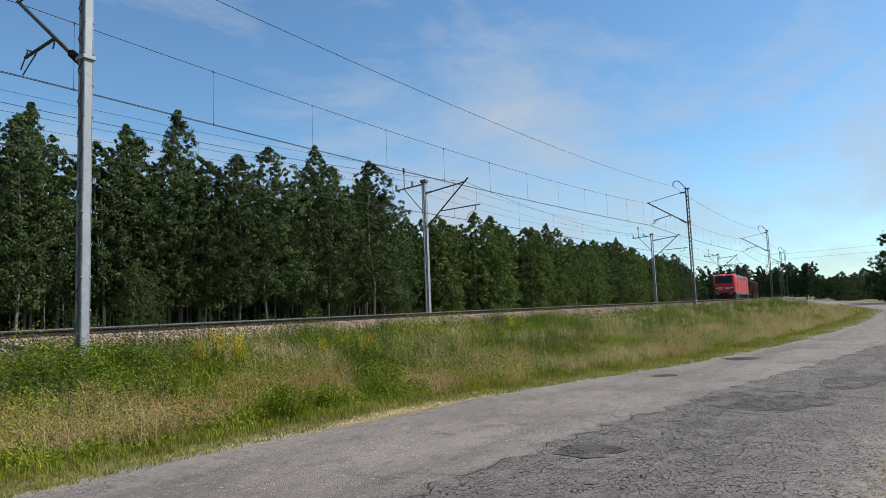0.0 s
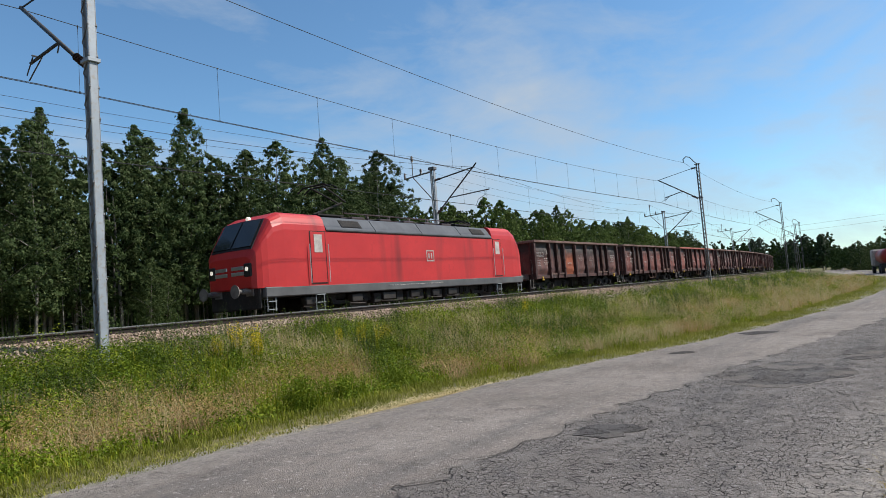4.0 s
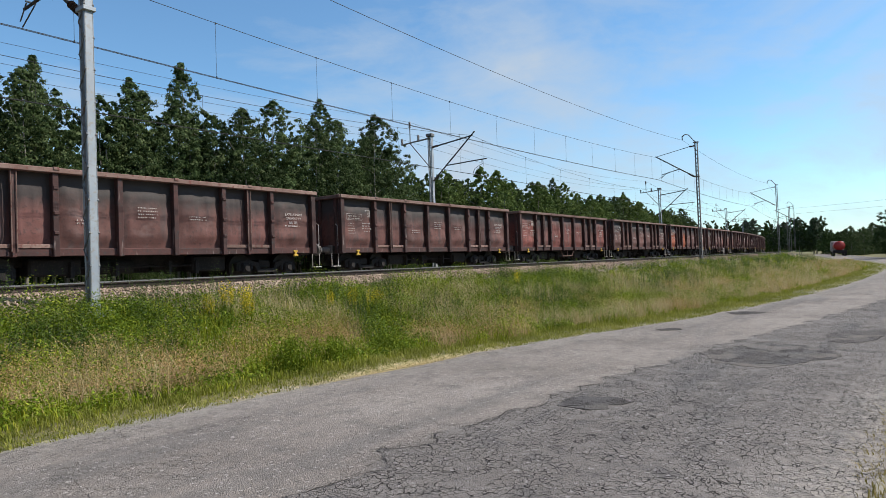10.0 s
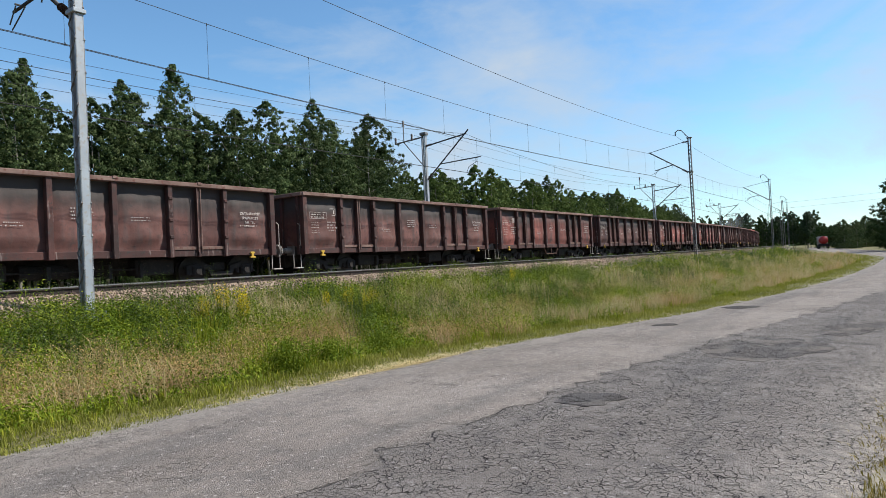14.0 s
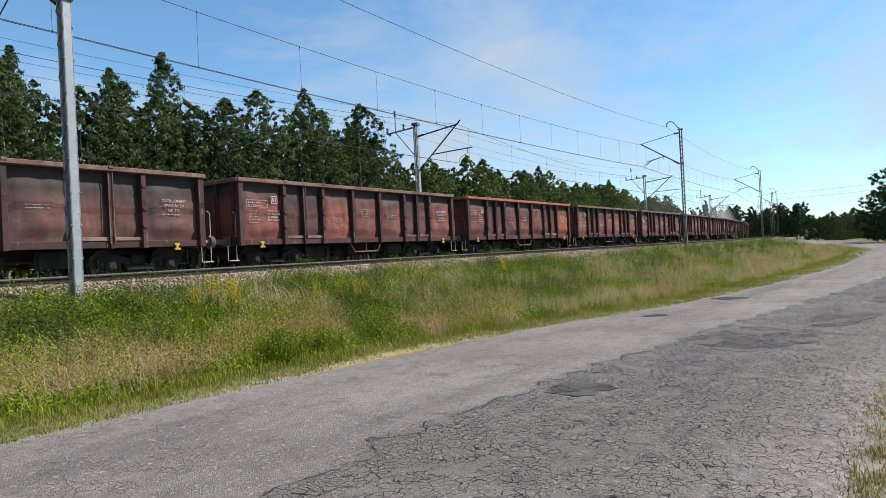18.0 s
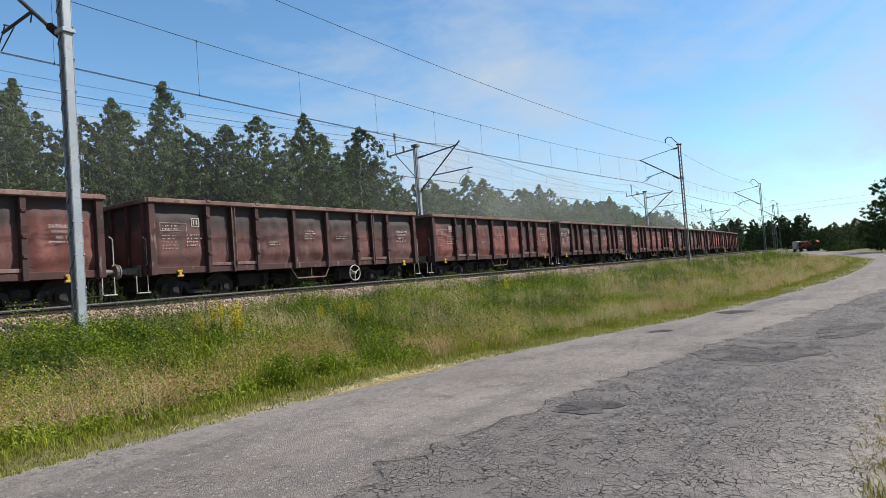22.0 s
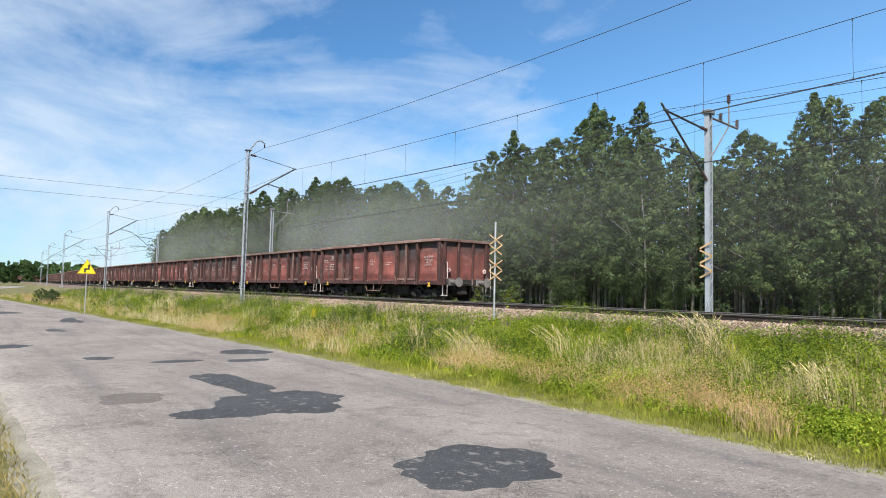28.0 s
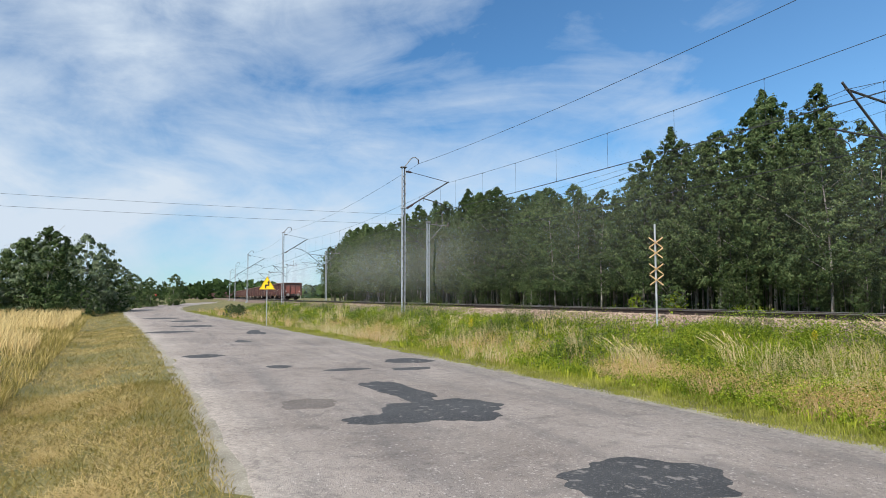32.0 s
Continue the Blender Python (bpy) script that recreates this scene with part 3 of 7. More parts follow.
def dust_veil(name, most):
    """Thin drifting dust, thickest in the middle of a puff and ragged towards its rim."""
    m = bpy.data.materials.new(name)
    m.use_nodes = True
    nt = m.node_tree
    nt.nodes.clear()
    out = nt.nodes.new("ShaderNodeOutputMaterial")
    coord = nt.nodes.new("ShaderNodeTexCoord")
    flat = nt.nodes.new("ShaderNodeMapping")
    flat.inputs["Scale"].default_value = (1.0, 0.0, 1.0)
    dist = nt.nodes.new("ShaderNodeVectorMath")
    dist.operation = "LENGTH"
    rag = nt.nodes.new("ShaderNodeTexNoise")
    rag.inputs["Scale"].default_value, rag.inputs["Detail"].default_value = 1.6, 5.0
    fade = nt.nodes.new("ShaderNodeMapRange")
    fade.interpolation_type = "SMOOTHERSTEP"
    fade.inputs["From Min"].default_value, fade.inputs["From Max"].default_value = 0.98, 0.05
    fade.inputs["To Min"].default_value, fade.inputs["To Max"].default_value = 0.0, most
    mul = nt.nodes.new("ShaderNodeMath")
    mul.operation = "MULTIPLY"
    nt.links.new(coord.outputs["Object"], flat.inputs["Vector"])
    nt.links.new(flat.outputs["Vector"], dist.inputs[0])
    nt.links.new(dist.outputs["Value"], fade.inputs["Value"])
    nt.links.new(coord.outputs["Object"], rag.inputs["Vector"])
    nt.links.new(fade.outputs["Result"], mul.inputs[0])
    nt.links.new(rag.outputs["Fac"], mul.inputs[1])
    clear, body, thin, glow = nt.nodes.new("ShaderNodeBsdfTransparent"), nt.nodes.new("ShaderNodeBsdfDiffuse"), nt.nodes.new("ShaderNodeBsdfTranslucent"), nt.nodes.new("ShaderNodeMixShader")
    body.inputs["Color"].default_value = thin.inputs["Color"].default_value = (0.78, 0.78, 0.77, 1)
    nt.links.new(body.outputs["BSDF"], glow.inputs[1])
    nt.links.new(thin.outputs["BSDF"], glow.inputs[2])
    mix = nt.nodes.new("ShaderNodeMixShader")
    nt.links.new(mul.outputs["Value"], mix.inputs["Fac"])
    nt.links.new(clear.outputs["BSDF"], mix.inputs[1])
    nt.links.new(glow.outputs["Shader"], mix.inputs[2])
    nt.links.new(mix.outputs["Shader"], out.inputs["Surface"])
    return m


M["dust"] = dust_veil("drifting_dust", 0.09)
M["thick_dust"] = dust_veil("thick_drifting_dust", 0.29)

# ---- building helpers ----
class Geo:
    """Gathers vertices and faces for one mesh."""

    def __init__(self):
        self.v, self.f = [], []

    def add(self, pts, faces):
        n = len(self.v)
        self.v.extend([tuple(p) for p in pts])
        self.f.extend([tuple(i + n for i in f) for f in faces])

    def box(self, x0, x1, y0, y1, z0, z1, bevel=0.0):
        if bevel <= 0:
            self.add([(x0, y0, z0), (x1, y0, z0), (x1, y1, z0), (x0, y1, z0), (x0, y0, z1), (x1, y0, z1), (x1, y1, z1), (x0, y1, z1)],
                     [(0, 3, 2, 1), (4, 5, 6, 7), (0, 1, 5, 4), (1, 2, 6, 5), (2, 3, 7, 6), (3, 0, 4, 7)])
            return
        b = bevel
        ring = lambda z, k: [(x0 + k, y0 + b, z), (x0 + b, y0 + k, z), (x1 - b, y0 + k, z), (x1 - k, y0 + b, z), (x1 - k, y1 - b, z), (x1 - b, y1 - k, z), (x0 + b, y1 - k, z), (x0 + k, y1 - b, z)]
        pts = ring(z0, b) + ring(z0 + b, 0) + ring(z1 - b, 0) + ring(z1, b)
        faces = [tuple(range(7, -1, -1)), tuple(range(24, 32))]
        for r in range(3):
            for i in range(8):
                j = (i + 1) % 8
                faces.append((r * 8 + i, r * 8 + j, r * 8 + 8 + j, r * 8 + 8 + i))
        self.add(pts, faces)

    def tube(self, p, q, r, n=6, r2=None, cap=True):
        p, q = Vector(p), Vector(q)
        d = (q - p).normalized()
        a = d.orthogonal().normalized()
        b = d.cross(a)
        r2 = r if r2 is None else r2
        pts = []
        for c, rad in ((p, r), (q, r2)):
            for i in range(n):
                t = 2 * math.pi * i / n
                pts.append(c + a * (math.cos(t) * rad) + b * (math.sin(t) * rad))
        faces = [(i, (i + 1) % n, n + (i + 1) % n, n + i) for i in range(n)]
        if cap:
            faces += [tuple(range(n - 1, -1, -1)), tuple(range(n, 2 * n))]
        self.add(pts, faces)

    def path(self, pts, r, n=5):
        pts = [Vector(p) for p in pts]
        rings, faces = [], []
        a = None
        for i, p in enumerate(pts):
            d = (pts[min(i + 1, len(pts) - 1)] - pts[max(i - 1, 0)]).normalized()
            a = (a - d * a.dot(d)).normalized() if a else d.orthogonal().normalized()
            b = d.cross(a)
            rings += [p + a * (math.cos(2 * math.pi * k / n) * r) + b * (math.sin(2 * math.pi * k / n) * r) for k in range(n)]
        for i in range(len(pts) - 1):
            faces += [(i * n + k, i * n + (k + 1) % n, (i + 1) * n + (k + 1) % n, (i + 1) * n + k) for k in range(n)]
        self.add(rings, faces + [tuple(range(n - 1, -1, -1)), tuple(range(len(rings) - n, len(rings)))])

    def bar(self, p, q, w, t, up=(0, 0, 1)):
        """A flat bar from p to q, w wide across up, t thick."""
        p, q = Vector(p), Vector(q)
        d = (q - p).normalized()
        s = d.cross(Vector(up))
        s = s.normalized() if s.length > 1e-4 else d.orthogonal().normalized()
        u = s.cross(d)
        pts = []
        for c in (p, q):
            pts += [c + s * (t / 2) + u * (w / 2), c - s * (t / 2) + u * (w / 2), c - s * (t / 2) - u * (w / 2), c + s * (t / 2) - u * (w / 2)]
        self.add(pts, [(0, 1, 2, 3), (7, 6, 5, 4), (0, 4, 5, 1), (1, 5, 6, 2), (2, 6, 7, 3), (3, 7, 4, 0)])

    def sweep(self, profile, frames, closed=True, caps=True):
        """profile: (side, up) pairs; frames: (origin, side, up) stations."""
        n = len(profile)
        pts, faces = [], []
        for o, s, u in frames:
            pts += [Vector(o) + Vector(s) * a + Vector(u) * b for a, b in profile]
        last = n if closed else n - 1
        for k in range(len(frames) - 1):
            for i in range(last):
                j = (i + 1) % n
                faces.append((k * n + i, k * n + j, k * n + n + j, k * n + n + i))
        if caps and closed:
            faces += [tuple(range(n - 1, -1, -1)), tuple(range((len(frames) - 1) * n, len(frames) * n))]
        self.add(pts, faces)

    def mesh(self, name, smooth=False):
        me = bpy.data.meshes.new(name)
        me.from_pydata(self.v, [], self.f)
        if smooth:
            me.polygons.foreach_set("use_smooth", [True] * len(me.polygons))
        me.update()
        return me


def part(name, geo, material, parent=None, label="", smooth=False):
    me = geo if isinstance(geo, bpy.types.Mesh) else geo.mesh(name, smooth)
    if material and not me.materials:
        me.materials.append(material)
    ob = new(name, me)
    ob.parent = parent
    if label:
        ob["label"] = label
    return ob


def thing(name, m, label, category, group="", kind=""):
    ob = new(name)
    ob.empty_display_size = 0.2
    ob.matrix_basis = m
    return tagged(ob, label, category, group, kind)


def array_mesh(name, verts, faces):
    """A mesh from numpy arrays; faces all of one length."""
    me = bpy.data.meshes.new(name)
    n, k = len(faces), faces.shape[1]
    me.vertices.add(len(verts))
    me.vertices.foreach_set("co", np.asarray(verts, np.float32).ravel())
    me.loops.add(n * k)
    me.loops.foreach_set("vertex_index", np.asarray(faces, np.int32).ravel())
    me.polygons.add(n)
    me.polygons.foreach_set("loop_start", np.arange(0, n * k, k, dtype=np.int32))
    me.update(calc_edges=True)
    return me


# ---- plan ----
NEAR_Y, FAR_Y = 15.02, 19.02  # centre lines of the two tracks by the standpoint
NEAR_RAIL, FAR_RAIL = 1.38, 1.15  # tops of the rails over the road
GAUGE = 1.435


def spline(x, knots):
    """A smooth line through (x, y) knots."""
    xs = [k[0] for k in knots]
    if x <= xs[0] or x >= xs[-1]:
        i = 0 if x <= xs[0] else len(knots) - 2
        (x0, y0), (x1, y1) = knots[i], knots[i + 1]
        return y0 + (y1 - y0) * (x - x0) / (x1 - x0)
    i = max(k for k in range(len(xs) - 1) if xs[k] <= x)
    slope = lambda k: (knots[min(k + 1, len(xs) - 1)][1] - knots[max(k - 1, 0)][1]) / (xs[min(k + 1, len(xs) - 1)] - xs[max(k - 1, 0)])
    h = xs[i + 1] - xs[i]
    t = (x - xs[i]) / h
    return ((2 * t**3 - 3 * t**2 + 1) * knots[i][1] + (t**3 - 2 * t**2 + t) * h * slope(i) + (-2 * t**3 + 3 * t**2) * knots[i + 1][1] + (t**3 - t**2) * h * slope(i + 1))


WEST = [(-900, -160), (-700, -75), (-600, -36), (-520, -8), (-450, 6), (-380, 11), (-280, 9), (-200, 4.5), (-140, 1.2), (-90, 0), (-40, 0), (60, 0)]


def bend(x):
    """How far the line lies off its straight by the standpoint."""
    if x > 62:
        return 0.00088 * (x - 62) ** 2 if x < 330 else 0.00088 * 268**2 + 0.472 * (x - 330)
    return spline(x, WEST) if x < -60 else 0.0


def line_at(x, y0):
    """Place and heading on the track with centre y0 at x."""
    d = (bend(x + 0.5) - bend(x - 0.5))
    return y0 + bend(x), math.atan2(d, 1.0)


ROAD = [(-420, 60), (-300, 30), (-200, 7.5), (-140, -0.5), (-110, -2.2), (-84, -1.7), (-44, 1.2), (-27, 2.4), (-15, 3.1), (-6, 3.38), (2, 3.36), (6, 3.2), (11, 2.5), (16.5, 1.45), (25, 0.15), (37, -0.8), (55, -1.4), (70, -1.2), (90, 1.5), (120, 6.5), (160, 12.0), (205, 18.0), (260, 23), (420, 30)]


def half_w(x):
    return 3.1 + 0.42 * smooth(-5, 5, -x) - 0.45 * smooth(9, 17, x)


def road_y(x):
    return spline(x, ROAD)


def smooth(a, b, x):
    t = min(1.0, max(0.0, (x - a) / (b - a)))
    return t * t * (3 - 2 * t)


def ground_z(x, y):
    """Height of the ground over the road: the bank of the line, and a slight ditch on either side of the road."""
    d = y - NEAR_Y - bend(x)
    bank = 0.93 * min(1.0, max(0.0, (d + 7.2) / 4.5)) ** 1.6 * (1 - 0.5 * smooth(9.0, 16.0, d))
    off = abs(y - road_y(x)) - half_w(x)
    edge = -0.03 * smooth(-0.2, 0.4, off) - 0.22 * smooth(0.9, 2.4, off) * (1 - smooth(2.4, 5.5, off))
    rough = 0.06 * noise.noise((x * 0.35, y * 0.35, 0)) * smooth(0.3, 1.6, off) + 0.5 * noise.noise((x * 0.02, y * 0.02, 5)) * smooth(25, 90, off)
    return bank + edge + rough - 0.012


def axis_steps(lo, hi, fine_lo, fine_hi, step, grow):
    out, s = [], step
    x = fine_lo
    while x < fine_hi:
        out.append(x)
        x += step
    s = step
    while x < hi:
        out.append(x)
        s *= grow
        x += s
    out.append(hi)
    x, s = fine_lo, step
    left = []
    while x > lo:
        s *= grow
        x -= s
        left.append(max(x, lo))
    return left[::-1] + out


def build_ground():
    xs = axis_steps(-3000, 3000, -45, 45, 0.8, 1.09)
    ys = axis_steps(-2500, 3000, -10, 30, 0.45, 1.1)
    g = Geo()
    g.v = [(x, y, ground_z(x, y) - (0.05 if abs(y - road_y(x)) < half_w(x) - 0.3 else 0.0)) for x in xs for y in ys]
    n = len(ys)
    g.f = [(i * n + j, (i + 1) * n + j, (i + 1) * n + j + 1, i * n + j + 1) for i in range(len(xs) - 1) for j in range(n - 1)]
    ob = part("ground", g, M["soil"], smooth=True)
    tagged(ob, "grassy summer ground of soil and short dry turf", "ground", kind="structure")


def build_road():
    xs = axis_steps(-420, 420, -60, 70, 0.5, 1.06)
    g, e = Geo(), Geo()
    across = (-1.0, -0.97, -0.6, -0.2, 0.0, 0.2, 0.6, 0.97, 1.0)
    rows, verge = [], []
    for x in xs:
        c = road_y(x)
        wob_a, wob_b = 0.16 * noise.noise((x * 0.6, 0, 0)) + 0.07 * noise.noise((x * 2.7, 3, 0)), 0.16 * noise.noise((x * 0.6, 9, 0)) + 0.07 * noise.noise((x * 2.7, 7, 0))
        row = []
        for a in across:
            w = half_w(x) + (wob_a if a < 0 else wob_b)
            row.append((x, c + a * w, 0.03 * (1 - a * a) - (0.06 if abs(a) == 1 else 0.0)))
        rows.append(row)
        verge.append([(x, c - half_w(x) - 0.2 + wob_b, ground_z(x, c - half_w(x) - 0.2) + 0.004), (x, c - half_w(x) + 0.12, -0.012), (x, c + half_w(x) - 0.12, -0.012), (x, c + half_w(x) + 0.36 + wob_a, ground_z(x, c + half_w(x) + 0.36) + 0.004)])
    n = len(across)
    for r in rows:
        g.v += r
    g.f = [(i * n + j, (i + 1) * n + j, (i + 1) * n + j + 1, i * n + j + 1) for i in range(len(xs) - 1) for j in range(n - 1)]
    me = g.mesh("road", True)
    lane = me.attributes.new("across", "FLOAT", "POINT")
    lane.data.foreach_set("value", [a for _ in xs for a in across])
    tagged(part("road", me, M["asphalt"]), "worn grey asphalt road with a net of cracks", "road", kind="structure")
    for r in verge:
        e.v += r
    e.f = [(i * 4 + j, (i + 1) * 4 + j, (i + 1) * 4 + j + 1, i * 4 + j + 1) for i in range(len(xs) - 1) for j in (0, 2)]
    tagged(part("road_shoulder", e, M["gravel_edge"]), "narrow gravel shoulder beside the asphalt", "shoulder", kind="structure")


def road_z(x, y):
    a = (y - road_y(x)) / half_w(x)
    return 0.03 * (1 - a * a)


def patch(cx, cy, rx, ry, turn, seed, mat, lobes=0.35, label="dark fresh asphalt patch on the old road"):
    """An uneven flat repair on the road."""
    g = Geo()
    n = 110
    c, s = math.cos(turn), math.sin(turn)
    pts, low = [], []
    for i in range(n):
        t = 2 * math.pi * i / n
        k = 1 + lobes * noise.noise((math.cos(t) * 1.3 + seed, math.sin(t) * 1.3, seed * 0.7)) * 1.6 + 0.14 * noise.noise((math.cos(t) * 4 + seed, math.sin(t) * 4, 1)) + 0.03 * noise.noise((math.cos(t) * 13 + seed, math.sin(t) * 13, 2))
        u, v = math.cos(t) * rx * k, math.sin(t) * ry * k
        x, y = cx + u * c - v * s, cy + u * s + v * c
        pts.append((x, y, road_z(x, y) + 0.005))
        low.append((x + (x - cx) * 0.02, y + (y - cy) * 0.02, road_z(x, y) - 0.01))
    mid = [((p[0] + cx) / 2, (p[1] + cy) / 2, road_z((p[0] + cx) / 2, (p[1] + cy) / 2) + 0.008) for p in pts]
    g.add(pts + low + mid + [(cx, cy, road_z(cx, cy) + 0.009)], [(n + i, n + (i + 1) % n, (i + 1) % n, i) for i in range(n)] + [(i, (i + 1) % n, 2 * n + (i + 1) % n, 2 * n + i) for i in range(n)] + [(2 * n + i, 2 * n + (i + 1) % n, 3 * n) for i in range(n)])
    tagged(part("asphalt_patch", g, mat), label, "road patch", "repairs in the road")


def build_patches():
    F, O = M["patch"], M["old_patch"]
    patch(-9.75, 3.2, 0.95, 1.0, -0.25, 3.1, F, 0.2)
    patch(-12.1, 3.2, 1.55, 0.42, 0.06, 5.2, F, 0.3)
    patch(-9.35, 2.2, 0.36, 0.62, -0.35, 6.2, F, 0.25)
    patch(-5.4, 3.45, 0.72, 0.85, -0.3, 7.7, F, 0.2)
    patch(-11.25, 1.42, 0.48, 0.45, 0, 1.9, O, 0.3, "small greyish asphalt patch on the road")
    patch(-21.5, 0.26, 0.55, 0.58, 0.1, 9.2, F, 0.2)
    patch(-17.35, 1.85, 0.36, 0.3, 0, 4.4, F, 0.2)
    patch(-15.95, 3.27, 0.24, 0.52, 0, 6.1, F, 0.2)
    patch(-17.6, 5.5, 0.6, 0.68, 0.1, 2.2, F, 0.2)
    patch(-15.6, 4.8, 0.3, 0.5, 0.1, 12.2, F, 0.2)
    patch(-27.5, 2.0, 0.7, 0.28, 0.2, 8.3, F)
    patch(-36.7, -0.6, 0.9, 1.1, 0.0, 14.1, F)
    patch(-43.0, 0.8, 1.6, 1.1, 0.0, 15.5, F)
    patch(-34.5, 3.4, 2.2, 0.35, -0.1, 16.5, F)
    patch(-52.0, 0.6, 1.8, 1.0, 0.0, 17.5, F)
    patch(-60.0, -1.2, 1.8, 1.2, 0.0, 18.5, F)
    D = M["sunk_patch"]
    patch(6.25, 2.68, 0.3, 0.28, -0.4, 11.4, D, 0.3, "small sunken dark patch on the cracked asphalt")
    patch(10.3, 1.7, 1.25, 0.72, -0.2, 21.3, O, 0.25, "long grey asphalt patch on the cracked road")
    patch(12.9, 0.75, 1.2, 0.4, -0.3, 22.3, O, 0.3, "long grey asphalt patch on the cracked road")
    patch(13.2, 3.93, 0.26, 0.2, -0.3, 23.3, D, 0.2, "small dark patch on the road")
    patch(17.3, 3.3, 0.45, 0.42, -0.17, 24.3, D, 0.2, "narrow dark patch by the road's edge")
    patch(18.5, -0.4, 2.5, 0.5, -0.2, 25.3, O, 0.2, "long grey asphalt patch on the cracked road")


# ---- railway ----
RAIL_PROFILE = [(-0.035, 0.0), (0.035, 0.0), (0.035, -0.04), (0.009, -0.055), (0.009, -0.14), (0.07, -0.155), (0.07, -0.17), (-0.07, -0.17), (-0.07, -0.155), (-0.009, -0.14), (-0.009, -0.055), (-0.035, -0.04)]


def rail_frames(y0, off, z):
    frames = []
    for x in axis_steps(-620, 420, -70, 62, 22, 1.0):
        y, a = line_at(x, y0)
        s = (-math.sin(a), math.cos(a), 0)
        frames.append(((x + s[0] * off, y + s[1] * off, z), s, (0, 0, 1)))
    return frames


def build_tracks():
    for y0, z, word in ((NEAR_Y, NEAR_RAIL, "near"), (FAR_Y, FAR_RAIL, "far")):
        for off in (-0.752, 0.752):
            g, h = Geo(), Geo()
            fr = rail_frames(y0, off, z)
            g.sweep(RAIL_PROFILE, fr)
            rail = tagged(part("rail", g, M["rail_side"]), "rusty steel rail with a worn bright head", "rail", "rails of the two tracks", "structure")
            h.sweep([(-0.036, 0.002), (0.036, 0.002), (0.036, -0.014), (-0.036, -0.014)], fr)
            part("rail_head", h, M["rail_top"], rail, "worn bright running surface")
    # the bed: shoulder, crown between the tracks, far shoulder
    prof = [(-3.4, 0.55), (-2.75, 0.92), (-1.55, 1.19), (-0.9, 1.2), (0.9, 1.18), (2.0, 1.05), (3.1, 0.98), (5.0, 0.97), (5.6, 0.95), (6.9, 0.6)]
    g = Geo()
    frames = []
    for x in axis_steps(-620, 420, -70, 62, 4, 1.05):
        y, a = line_at(x, NEAR_Y)
        s = (-math.sin(a), math.cos(a), 0)
        frames.append(((x, y, 0), s, (0, 0, 1)))
    g.sweep(prof, frames, closed=False, caps=False)
    tagged(part("ballast_bed", g, M["ballast"]), "pinkish grey crushed stone bed under the tracks", "ballast", kind="structure")


def build_stones():
    """Loose stones of the shoulder that faces the road."""
    rs = np.random.RandomState(4)
    N = 30000
    x = np.concatenate([rs.uniform(-30, 34, N * 3 // 5), rs.uniform(-75, 80, N * 2 // 5)])
    d = rs.uniform(-2.75, -0.95, N)
    b = np.array([bend(v) for v in x])
    z = np.interp(d, [-2.75, -1.55, -0.9], [0.92, 1.19, 1.2])
    r = rs.uniform(0.025, 0.055, N)
    base = np.array([(1, 0, 0), (-0.6, 0.8, 0), (-0.6, -0.8, 0), (0.1, 0.1, 0.8), (-0.1, 0, -0.8)], float)
    tri = np.array([(0, 1, 3), (1, 2, 3), (2, 0, 3), (1, 0, 4), (2, 1, 4), (0, 2, 4)])
    a = rs.uniform(0, 6.28, N)
    t = rs.uniform(-0.9, 0.9, N)
    k = base[None] * rs.uniform(0.6, 1.35, (N, 5, 1)) * r[:, None, None]
    k[..., 0], k[..., 2] = k[..., 0] * np.cos(t)[:, None] - k[..., 2] * np.sin(t)[:, None], k[..., 0] * np.sin(t)[:, None] + k[..., 2] * np.cos(t)[:, None]
    k[..., 0], k[..., 1] = k[..., 0] * np.cos(a)[:, None] - k[..., 1] * np.sin(a)[:, None], k[..., 0] * np.sin(a)[:, None] + k[..., 1] * np.cos(a)[:, None]
    v = k + np.stack([x, NEAR_Y + b + d, z + r * 0.35], -1)[:, None]
    f = (tri[None] + 5 * np.arange(N)[:, None, None]).reshape(-1, 3)
    me = array_mesh("ballast_stones", v.reshape(-1, 3), f)
    tagged(part("ballast_stones", me, M["stone"]), "broken pink and grey stones along the track", "ballast", kind="stuff")


def build_sleepers():
    g = Geo()
    g.box(-0.13, 0.13, -1.28, 1.28, -0.2, 0.0, 0.03)
    me = g.mesh("sleeper")
    me.materials.append(M["sleeper"])
    c = Geo()
    for off in (-0.752, 0.752):
        for s in (-1, 1):
            c.box(-0.06, 0.06, off + s * 0.12 - 0.05, off + s * 0.12 + 0.05, 0.0, 0.07, 0.015)
            c.tube((0, off + s * 0.13, 0.05), (0, off + s * 0.13, 0.1), 0.018, 6)
    cm = c.mesh("rail_fastening")
    cm.materials.append(M["clip"])
    track = thing("sleeper_row", pose(0, 0, 0), "concrete sleepers carrying the near track", "sleepers", kind="structure")
    for i in range(-110, 120):
        x = i * 0.6
        y, a = line_at(x, NEAR_Y)
        s = part("sleeper", me, None, track)
        s.matrix_basis = pose(x, y, NEAR_RAIL - 0.172, 0, 0, math.degrees(a))
        k = part("rail_fastening", cm, None, s)


build_ground()
build_road()
build_patches()
build_tracks()
build_stones()
build_sleepers()

# ---- overhead line ----
NEAR_MASTS = [(-209, 9.58), (-166, 9.58), (-123, 9.58), (-79.8, 9.58), (-36.73, 9.58), (5.92, 8.62), (48.92, 9.58), (88.28, 9.58), (131, 9.58), (174, 9.58)]
FAR_MASTS = [-186, -143, -100, -57, -13.85, 29.65, 71.84, 115, 158]


